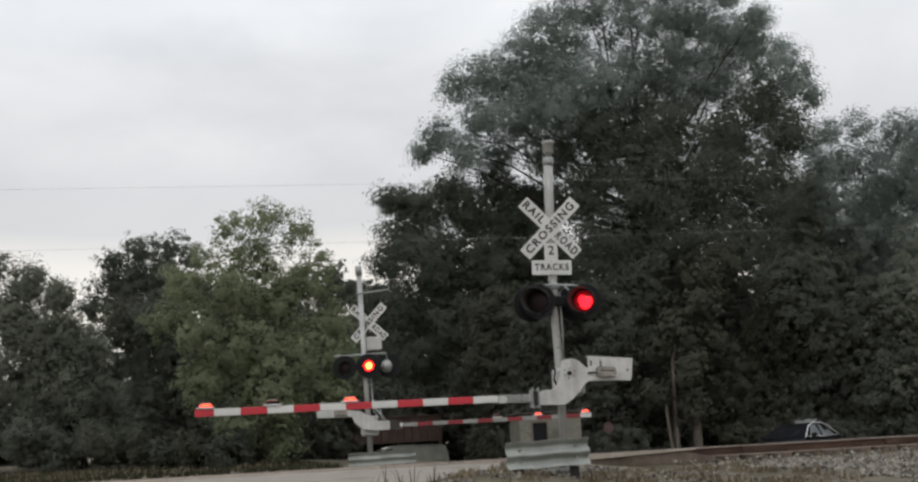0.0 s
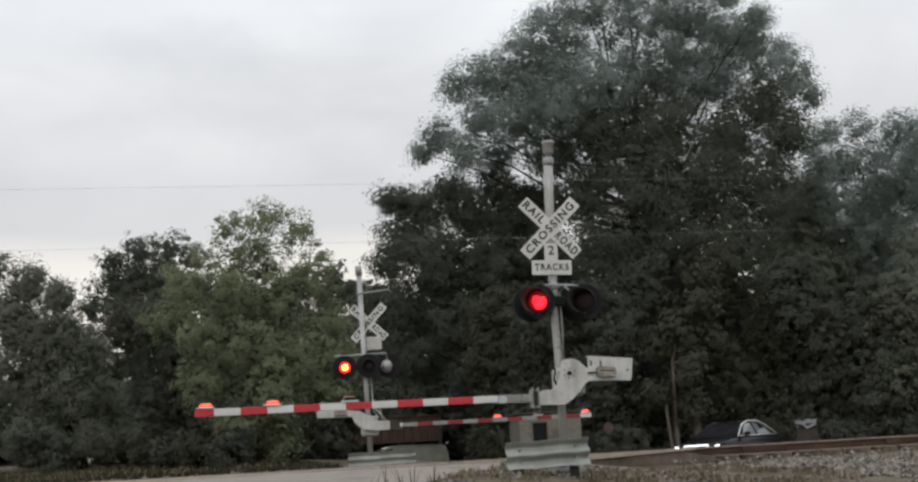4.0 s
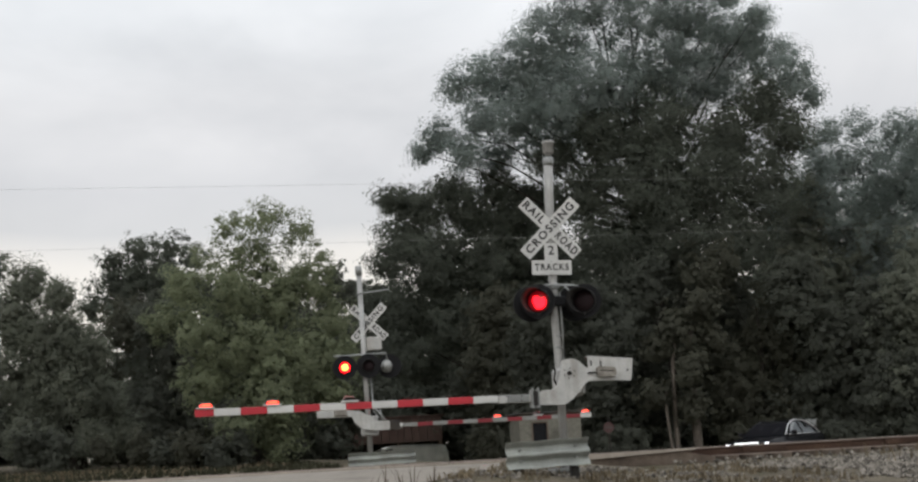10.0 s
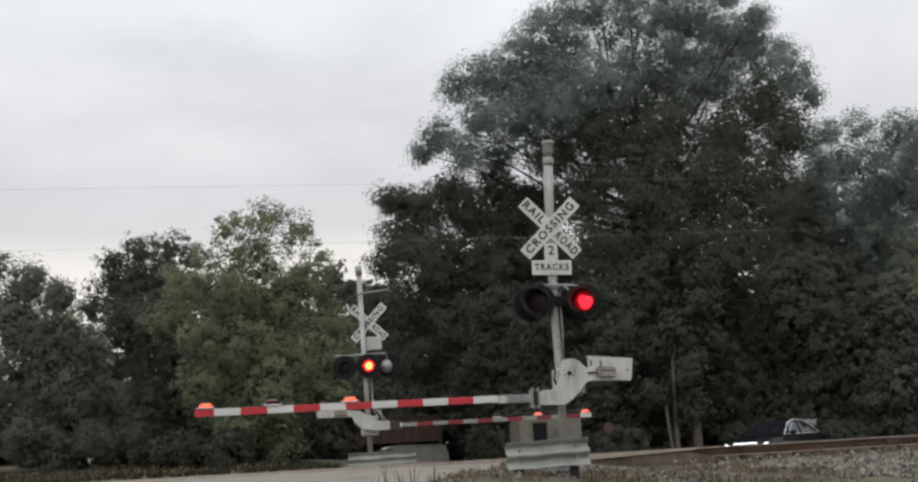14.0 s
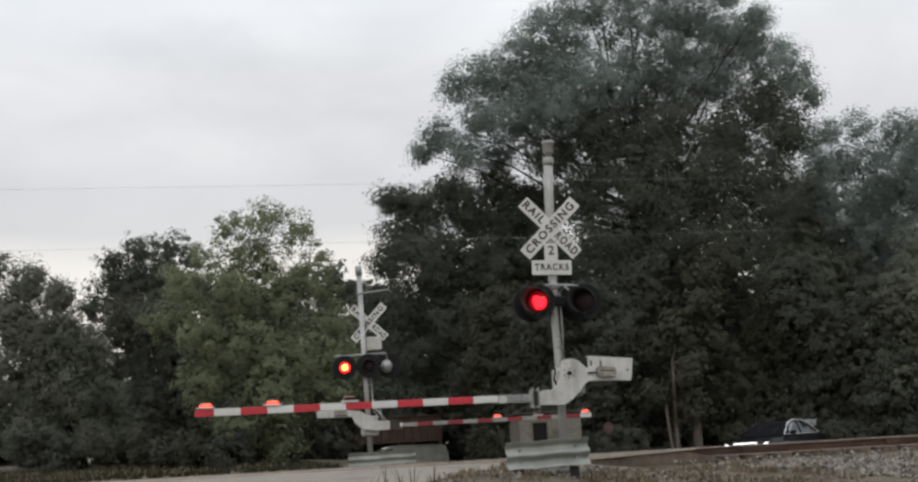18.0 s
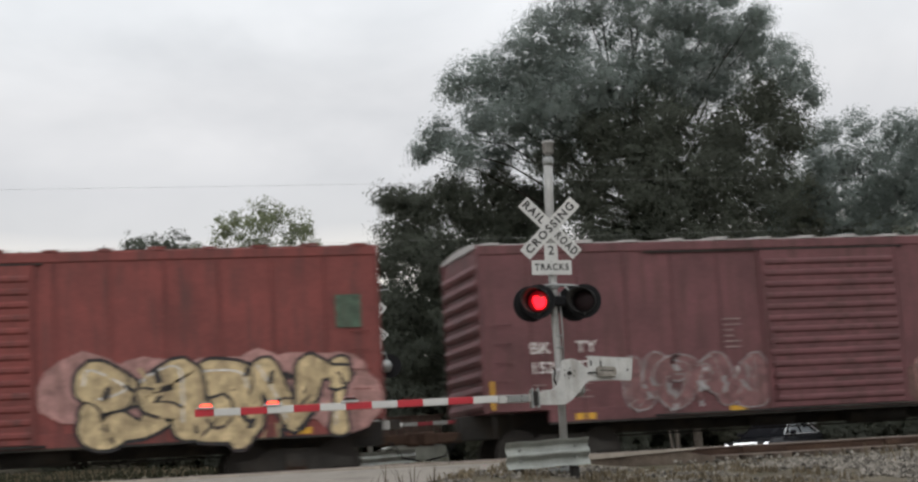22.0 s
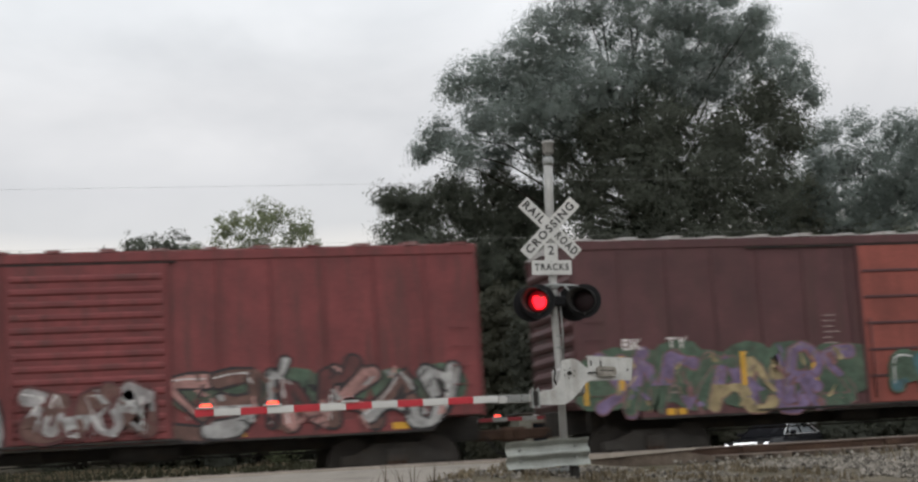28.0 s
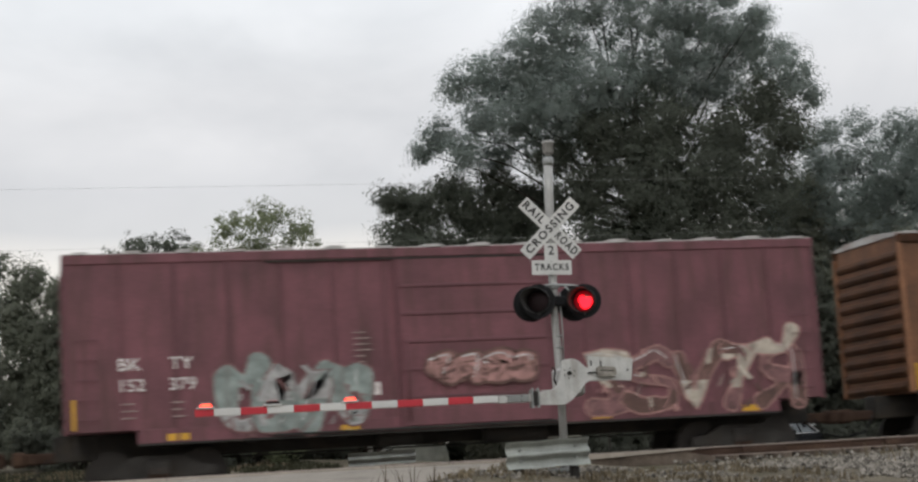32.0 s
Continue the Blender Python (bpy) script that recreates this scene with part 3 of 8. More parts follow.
def near_signal():
    yn = 24.586
    s = thing("crossing_signal", "grey railroad crossing mast with crossbuck and flashing red lamps", "crossing signal", pose(7.825, yn, 0.05, 0, 1.15, 0), "crossing signals")
    part("mast", Mesh().tube([(0.02, 0, 0), (0.0, 0, 1.5), (-0.035, 0, 2.3), (-0.045, 0, 3.0), (-0.04, 0, 4.4), (-0.028, 0, 4.97)], [0.062, 0.062, 0.062, 0.066, 0.072, 0.072], 20), ALU, s, "grey metal pole")
    part("base_plate", Mesh().box(-0.2, 0.2, -0.2, 0.2, 0, 0.06, 0.01), GALV, s)
    part("junction_sleeve", Mesh().tube([(-0.029, 0, 4.84), (-0.028, 0, 4.855), (-0.028, 0, 4.96), (-0.028, 0, 4.975)], [0.074, 0.086, 0.086, 0.074], 18), GALV, s)
    part("bell", Mesh().tube([(-0.022, 0, 4.975), (-0.022, 0, 5.035), (-0.022, 0, 5.04), (-0.020, 0, 5.055), (-0.018, 0, 5.20), (-0.018, 0, 5.205), (-0.017, 0, 5.235), (-0.017, 0, 5.245)], [0.042, 0.045, 0.075, 0.088, 0.088, 0.098, 0.096, 0.06], 20), ALU, s, "round grey crossing bell")
    crossbuck(s, -0.080, -0.10, 3.82, -4)
    two = part("number_sign", Mesh().box(-0.188, 0.030, -0.096, -0.090, 3.30, 3.58), SIGN_WHITE, s, "small white sign with the number 2")
    text_part("2", 0.20, SIGN_BLACK, two, pose(-0.079, -0.0985, 3.46), bold=0.02, width=0.095)
    tr = part("tracks_sign", Mesh().box(-0.412, 0.240, -0.118, -0.112, 3.075, 3.305), SIGN_WHITE, s, "white sign reading TRACKS")
    text_part("TRACKS", 0.148, SIGN_BLACK, tr, pose(-0.086, -0.1205, 3.192), bold=0.03, width=0.56, space=1.25)
    for dz in (3.10, 3.28):
        part("sign_bolt", Mesh().disc((-0.086, dz), 0.009, -0.124, -0.117, 8), GALV, tr)
    for dz in (3.19, 3.82):
        part("sign_band", Mesh().tube([(-0.045, 0, dz - 0.02), (-0.045, 0, dz + 0.02)], 0.078, 18).box(-0.11, -0.05, -0.105, -0.02, dz - 0.02, dz + 0.02), GALV, s)
    part("lamp_crossarm", Mesh().tube([(-0.28, -0.1, 2.905), (-0.10, -0.1, 2.912), (0.16, -0.1, 2.908), (0.435, -0.1, 2.895)], [0.012, 0.022, 0.022, 0.012], 10).tube([(0.10, -0.1, 2.91), (0.16, -0.12, 2.84), (0.22, -0.12, 2.78)], 0.016, 8).box(-0.12, 0.02, -0.11, 0.05, 2.86, 2.94, 0.01), GALV, s)
    part("lamp_bracket", Mesh().tube([(-0.38, -0.02, 2.66), (0.38, -0.02, 2.66)], 0.04, 10).box(-0.12, 0.12, -0.13, 0.12, 2.58, 2.74, 0.02), BLACK, s)
    part("conduit", Mesh().tube([(0.03, -0.085, 2.8), (0.05, -0.09, 2.2), (0.045, -0.085, 1.7)], 0.014, 8), GALV, s)
    for z in (1.92, 2.10):
        part("mast_clamp", Mesh().tube([(0, 0, z), (0, 0, z + 0.03)], 0.075, 16), GALV, s)
    light_head(s, -0.350, 2.645, -34, "L", LAMP_DIM, LAMP_RED, 0.27, 0.34, 0.16, True)
    light_head(s, 0.400, 2.645, -34, "R", LAMP_DIM, LAMP_RED, 0.27, 0.34, 0.16, True)
    # the pair that faces along the other road, seen from behind
    for x in (-0.36, 0.36):
        plate = part("rear_disc", Mesh().disc((x, 2.65), 0.285, 0.20, 0.224, 32), BLACK, s, "round black plate facing away")
        part("rear_housing", Mesh().tube([(x, 0.20, 2.65), (x, 0.08, 2.65), (x, 0.03, 2.65)], [0.18, 0.17, 0.08], 20), BLACK, plate)
    # the gate
    g = thing("crossing_gate", "lowered gate with red and white striped arm and white counterweight", "crossing gate", pose(7.83, yn, 0.0), "crossing gates")
    o = [(-0.045, 1.745), (0.02, 1.775), (0.121, 1.785), (0.19, 1.765), (0.25, 1.725), (0.30, 1.672), (0.36, 1.63), (0.458, 1.60), (0.81, 1.585), (0.796, 1.42), (0.382, 1.427), (0.315, 1.39), (0.25, 1.31), (0.177, 1.231), (0.11, 1.17), (0.043, 1.120), (-0.02, 1.09), (-0.087, 1.078), (-0.431, 1.094), (-0.443, 1.295), (-0.27, 1.30), (-0.20, 1.325), (-0.145, 1.38), (-0.105, 1.45), (-0.07, 1.55), (-0.055, 1.64)]
    cast = part("arm_casting", Mesh().prism(o, -0.36, -0.30), WHITE, g, "white curved arm support")
    part("casting_web", Mesh().prism([(0.065 + 0.86 * (a - 0.065), 1.44 + 0.86 * (b - 1.44)) for a, b in o], -0.30, -0.25), WHITE, cast)
    plate = part("counterweight_plate", Mesh().prism([(0.386, 1.805), (0.40, 1.815), (1.108, 1.752), (1.120, 1.74), (1.078, 1.415), (1.065, 1.402), (0.395, 1.45), (0.382, 1.46)], -0.345, -0.315), WHITE, g, "white counterweight plate with scribbled marks")
    part("plate_edge", Mesh().prism([(0.384, 1.812), (1.122, 1.747), (1.120, 1.728), (0.386, 1.793)], -0.315, -0.24), WHITE, plate)
    part("counterweight_block", Mesh().prism([(0.50, 1.615), (0.53, 1.64), (0.79, 1.622), (0.815, 1.56), (0.80, 1.485), (0.76, 1.475), (0.52, 1.487), (0.50, 1.51)], -0.43, -0.345), surface("scuffed_grey_cast", (0.30, 0.285, 0.255), 0.75, 0.1, 0.4, 7, 40, 0.3, (0.12, 0.10, 0.08), 0.8), plate)
    for px, pz, w in ((0.60, 1.575, 0.05), (0.68, 1.565, 0.035), (0.74, 1.56, 0.03)):
        part("scuff", Mesh().box(px - w, px + w, -0.4325, -0.43, pz - 0.008, pz + 0.009), DARK_STEEL, plate)
    part("adjusting_rod", Mesh().tube([(0.36, -0.37, 1.545), (0.53, -0.39, 1.55)], 0.013, 8), DARK_STEEL, plate)
    for px, pz in ((0.432, 1.697), (0.588, 1.685)):
        part("slot", Mesh().box(px - 0.013, px + 0.013, -0.349, -0.344, pz - 0.042, pz + 0.042), SIGN_BLACK, plate)
    part("hole", Mesh().disc((1.023, 1.574), 0.017, -0.349, -0.344, 10), SIGN_BLACK, plate)
    part("pivot_bolt", Mesh().disc((0.065, 1.559), 0.034, -0.385, -0.36, 12).disc((0.065, 1.559), 0.018, -0.40, -0.385, 8), DARK_STEEL, cast)
    for a in range(6):
        part("casting_bolt", Mesh().disc((0.065 + 0.088 * math.cos(a * 1.047 + 0.4), 1.559 + 0.075 * math.sin(a * 1.047 + 0.4)), 0.010, -0.372, -0.36, 8), DARK_STEEL, cast)
    part("gate_housing", Mesh().box(-0.08, 0.36, -0.24, 0.14, 1.21, 1.66, 0.05), surface("grey_gate_cabinet", (0.34, 0.34, 0.33), 0.55, 0.1, 0.15, 3, 30, 0.05, (0.2, 0.18, 0.15), 0.4), g, "grey gate mechanism cabinet")
    jaw = part("shear_bracket", Mesh().box(-0.53, -0.445, -0.37, -0.25, 1.085, 1.31, 0.01), DARK_STEEL, g, "dark breakaway bracket")
    for x in (-0.555, -0.452):
        part("jaw_plate", Mesh().box(x - 0.012, x + 0.012, -0.385, -0.235, 1.06, 1.335, 0.006), GALV, jaw)
    for z in (1.065, 1.33):
        for x in (-0.555, -0.47):
            part("bracket_bolt", Mesh().disc((x, z), 0.022, -0.41, -0.38, 8), GALV, jaw)
    part("hand_crank", Mesh().tube([(-0.12, -0.3, 1.36), (-0.18, -0.33, 1.47), (-0.15, -0.33, 1.62), (-0.20, -0.33, 1.66)], 0.016, 8), DARK_STEEL, g)
    # arm: alternate stripes, a plain root section
    arm = part("gate_arm", Mesh().box(-1.088, -0.54, -0.335, -0.285, 1.143, 1.264, 0.008), WHITE, g, "white root of the arm")
    x = -5.68
    widths = [0.272] + [0.3925] * 10 + [0.39]
    for i, w in enumerate(widths):
        lo, hi = 1.161, 1.267
        part("arm_stripe", Mesh().box(x, x + w, -0.336, -0.284, lo, hi, 0.006), STRIPE_RED if i % 2 == 0 else SIGN_WHITE, arm)
        x += w
    part("arm_joint", Mesh().box(-0.94, -0.60, -0.342, -0.28, 1.150, 1.262, 0.006), GALV, arm, "scuffed grey splice plate")
    for bx in (-0.95, -0.72, -0.56):
        for bz in (1.17, 1.24):
            part("rivet", Mesh().disc((bx, bz), 0.012, -0.35, -0.335, 8), DARK_STEEL, arm)
    arm_lamps(g, ((-5.52, 1.287, "T"), (-4.54, 1.287, "L"), (-3.38, 1.287, "R")), -0.31, 0.105)
    w_beam("guard_rail", pose(6.73, 23.95, 0.125, 0, -1.3, 0), 1.31, 0.41, "dented galvanised guard rail before the mast")


def arm_lamps(g, lamps, y, wide):
    """Small lamps standing on a gate arm: one burns steadily, the others take turns."""
    for x, z, side in lamps:
        part("lamp_base", Mesh().box(x - wide * 1.25, x + wide * 1.25, y - 0.05, y + 0.05, z - 0.02, z + 0.012, 0.008), WHITE, g)
        part("lamp_bow", Mesh().tube([(x - wide, y + 0.06, z), (x - wide * 0.6, y + 0.06, z + 0.075), (x + wide * 0.6, y + 0.06, z + 0.075), (x + wide, y + 0.06, z)], 0.008, 6), GALV, g)
        def half(sign, w=wide * 0.85):
            return Mesh().prism([(-w, 0.0), (w, 0.0), (w * 0.92, 0.026), (w * 0.6, 0.040), (-w * 0.6, 0.040), (-w * 0.92, 0.026)], 0.0, sign * 0.045)
        core = Mesh().box(-wide * 0.62, wide * 0.62, -0.052, -0.044, 0.008, 0.038, 0.003)
        at = pose(x, y, z + 0.012)
        if side == "T":
            tip = part("steady_lamp", half(-1), LAMP_ARM, g, "lit red lamp on the arm", at)
            part("lit_core", core, LAMP_CORE, tip)
        else:
            ob = part("arm_lamp", half(1, wide * 1.02), LENS_OFF, g, "red lamp on the arm", at)
            part("lit_side", half(-1), LAMP_ARM, ob)
            part("lit_core", core, LAMP_CORE, ob)
            FLASH.append((ob, side, at))


def far_signal():
    yf = 41.39
    s = thing("crossing_signal", "grey crossing mast beyond the tracks with crossbuck and lamps", "crossing signal", pose(8.06, yf, 0.2, 0, -0.9, 0), "crossing signals")
    part("mast", Mesh().tube([(0, 0, 0), (0, 0, 5.36)], 0.066, 18), ALU, s, "grey metal pole")
    part("base_plate", Mesh().box(-0.2, 0.2, -0.2, 0.2, 0, 0.06, 0.01), GALV, s)
    part("mast_cap", Mesh().tube([(0, 0, 5.12), (0, 0, 5.36)], 0.085, 14), GALV, s)
    crossbuck(s, 0.20, 0.12, 3.9, -20)
    part("sign_bracket", Mesh().tube([(0, 0, 3.9), (0.2, 0.1, 3.9)], 0.03, 8), GALV, s)
    part("side_bar", Mesh().tube([(-0.12, -0.1, 4.63), (0.75, -0.1, 4.72)], 0.022, 8), GALV, s)
    part("relay_box", Mesh().box(0.08, 0.48, -0.02, 0.26, 3.18, 3.52, 0.02), WHITE, s, "pale grey relay box")
    light_head(s, -0.56, 2.755, -6, "L", LAMP_RED, LAMP_HOT, 0.31, 0.2)
    light_head(s, 0.06, 2.765, -6, "R", LAMP_RED, LAMP_HOT, 0.31, 0.2)
    part("lamp_bracket", Mesh().tube([(-0.8, -0.05, 3.06), (0.56, -0.05, 3.08), (0.58, -0.05, 2.9)], 0.025, 8), GALV, s)
    part("side_lamp", Mesh().tube([(0.56, -0.05, 2.9), (0.56, -0.05, 2.87), (0.56, -0.05, 2.74), (0.56, -0.05, 2.62), (0.56, -0.05, 2.58)], [0.04, 0.11, 0.15, 0.11, 0.03], 16), GALV, s, "grey backward-facing lamp housing")
    part("side_plate", Mesh().disc((0.66, 2.75), 0.31, 0.05, 0.075, 24), BLACK, s)
    part("conduit", Mesh().tube([(0.12, -0.06, 2.5), (0.14, -0.08, 1.6), (0.35, -0.1, 1.35)], 0.02, 8), GALV, s)
    g = thing("crossing_gate", "lowered striped gate arm on the far side of the tracks", "crossing gate", pose(8.06, yf, 0.0), "crossing gates")
    o = [(-0.64, 1.87), (-0.30, 1.82), (-0.05, 1.70), (0.10, 1.56), (0.50, 1.55), (0.50, 1.33), (0.10, 1.32), (-0.25, 1.37), (-0.42, 1.52), (-0.50, 1.68), (-0.64, 1.72)]
    part("arm_casting", Mesh().prism(o, -0.36, -0.26), WHITE, g, "white curved arm support")
    part("counterweight_plate", Mesh().box(-1.39, -0.60, -0.35, -0.29, 1.69, 1.92, 0.012), WHITE, g, "grey-white counterweight plate")
    part("counterweight_block", Mesh().box(-0.95, -0.64, -0.43, -0.34, 1.72, 1.88, 0.02), surface("scuffed_grey_cast", (0.45, 0.44, 0.41)), g)
    part("gate_housing", Mesh().box(-0.2, 0.2, -0.22, 0.16, 1.2, 1.7, 0.03), surface("grey_gate_cabinet", (0.34, 0.34, 0.33)), g, "grey gate mechanism cabinet")
    part("shear_bracket", Mesh().box(0.46, 0.72, -0.38, -0.24, 1.31, 1.56, 0.01), DARK_STEEL, g, "dark breakaway bracket")
    part("brace", Mesh().tube([(0.1, -0.3, 1.9), (0.45, -0.32, 1.45)], 0.02, 6).tube([(0.22, -0.3, 1.9), (0.3, -0.32, 1.5)], 0.015, 6), GALV, g)
    arm = part("gate_arm", Mesh().box(0.60, 0.81, -0.33, -0.29, 1.38, 1.48, 0.006), SIGN_WHITE, g, "white root of the arm")
    part("arm_pin", Mesh().tube([(0.66, -0.31, 1.41), (0.78, -0.31, 1.415)], 0.05, 8), SIGN_WHITE, arm)
    x, i = 0.79, 0
    back_red, back_pale = surface("dull_red_back_of_arm", (0.17, 0.016, 0.022), 0.6, 0, 0.2, 4, 40), surface("dull_back_of_arm", (0.20, 0.20, 0.19), 0.6, 0, 0.15, 4, 40)
    while x < 5.4:
        part("arm_stripe", Mesh().box(x, x + 0.3965, -0.333, -0.287, 1.380 + 0.0005 * i, 1.475 + 0.001 * i, 0.005), back_red if i % 2 else back_pale, arm)
        x += 0.3965
        i += 1
    part("arm_stripe", Mesh().box(x, x + 0.30, -0.333, -0.287, 1.385, 1.50, 0.005), SIGN_WHITE, arm)
    arm_lamps(g, ((3.30, 1.503, "L"), (4.40, 1.506, "R"), (5.68, 1.518, "T")), -0.31, 0.10)
    w_beam("guard_rail", pose(7.36, 40.75, 0.44, 0, -1.0, 0), 1.72, 0.33, "galvanised guard rail at the far mast")


near_signal()
far_signal()

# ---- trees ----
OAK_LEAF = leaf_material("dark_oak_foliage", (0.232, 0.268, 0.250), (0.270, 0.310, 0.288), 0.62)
# darker green; on the great oak's low boughs it stands in for shade
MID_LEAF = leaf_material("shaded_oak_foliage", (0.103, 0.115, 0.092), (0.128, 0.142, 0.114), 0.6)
FIELD_LEAF = leaf_material("dusty_field_foliage", (0.152, 0.164, 0.128), (0.186, 0.199, 0.156), 0.6)
MAPLE_LEAF = leaf_material("pale_maple_foliage", (0.160, 0.182, 0.112), (0.238, 0.264, 0.166), 0.58)
WOOD_LEAF = leaf_material("deep_woodland_foliage", (0.088, 0.094, 0.076), (0.102, 0.110, 0.088), 0.62)
OLIVE_LEAF = leaf_material("olive_scrub_foliage", (0.080, 0.082, 0.060), (0.094, 0.095, 0.070), 0.62)
BARK = surface("grey_brown_bark", (0.034, 0.03, 0.026), 0.95, 0, 0.35, 4, 25, 0.6, (0.06, 0.056, 0.048), 0.4)

PALE_BARK = surface("pale_grey_bark", (0.115, 0.10, 0.085), 0.95, 0, 0.3, 4, 25, 0.5, (0.06, 0.05, 0.04), 0.5)


def leaf_faces(P, nrm, size, rng, loose=0.3):
    """One pointed leaf at each place, facing roughly along nrm."""
    n = len(P)
    nrm = nrm / (np.linalg.norm(nrm, axis=1)[:, None] + 1e-9) + rng.normal(0, loose, (n, 3))
    nrm /= np.linalg.norm(nrm, axis=1)[:, None] + 1e-9
    a = np.cross(nrm, rng.normal(size=(n, 3)))
    a /= np.linalg.norm(a, axis=1)[:, None] + 1e-9
    b = np.cross(nrm, a)
    s = size * rng.uniform(0.55, 1.35, n)[:, None]
    return np.stack([P - a * s, P - b * s * 0.6 + nrm * s * 0.12, P + a * s, P + b * s * 0.6 + nrm * s * 0.12], 1).reshape(-1, 3)


def leaf_cloud(lobes, twigs_per, leaves_per, size, rng, hollow=0.55, spread=0.2, rag=0.3, dense=1.0):
    """Sprays of leaves, each a flat tuft, over the outer part of each lobe, and large leaves in the shade within. lobes: (x, y, z, radius, weight, filled)."""
    out = []
    for x, y, z, r, k, filled in lobes:
        n = max(3, int(twigs_per * k))
        d = rng.normal(size=(n, 3))
        d /= np.linalg.norm(d, axis=1)[:, None]
        bumps = np.array([noise.noise(Vector(v * 2.3) + Vector((x, y, z))) for v in d])
        rad = r * (hollow + (1 - hollow) * rng.uniform(0, 1, n) ** 0.6) * (0.92 + rag * 1.5 * bumps)
        count = rng.integers(int(leaves_per * 0.5), int(leaves_per * 1.5) + 1, n)
        # one spray in four reaches out past the rest, thin and ragged
        out_lying = rng.uniform(0, 1, n) < 0.20
        rad = np.where(out_lying, rad + r * rng.uniform(0.05, 0.22, n) + 0.12, rad)
        count = np.where(out_lying, np.maximum(4, count * 2 // 5), count)
        c = d * rad[:, None] * np.array([1, 1, 0.95])
        q = np.repeat(c, count, 0)
        # leaves fill a flattened tuft with a clear edge
        ball = rng.normal(size=q.shape)
        ball /= np.linalg.norm(ball, axis=1)[:, None]
        ball *= rng.uniform(0, 1, len(q))[:, None] ** 0.45
        own = np.repeat(1.75 * spread * rng.uniform(0.5, 1.4, n), count)[:, None]
        tuft = ball * own * np.array([1, 1, 0.8])
        face = 1.0 * (q + tuft) / r + 0.4 * ball + np.array([0, -0.25, 0.5])
        out.append(leaf_faces(q + tuft + np.array([x, y, z]), face, size, rng))
        if filled:
            m = int(dense * (190 * r * r + 60))
            q = rng.normal(0, 1, (m, 3))
            q *= (0.70 * r * rng.uniform(0, 1, m) ** 0.5 / np.linalg.norm(q, axis=1))[:, None]
            out.append(leaf_faces(q + np.array([x, y, z]), q / r + np.array([0, -0.3, 0.4]), 0.15, rng))
    V = np.concatenate(out)
    return V, np.arange(len(V)).reshape(-1, 4)


def crown_mesh(name, V, F, material):
    me = bpy.data.meshes.new(name)
    me.vertices.add(len(V))
    me.vertices.foreach_set("co", V.ravel())
    me.loops.add(F.size)
    me.loops.foreach_set("vertex_index", F.ravel().astype(np.int32))
    me.polygons.add(len(F))
    me.polygons.foreach_set("loop_start", np.arange(0, F.size, 4, dtype=np.int32))
    me.materials.append(material)
    me.update(calc_edges=True)
    return me


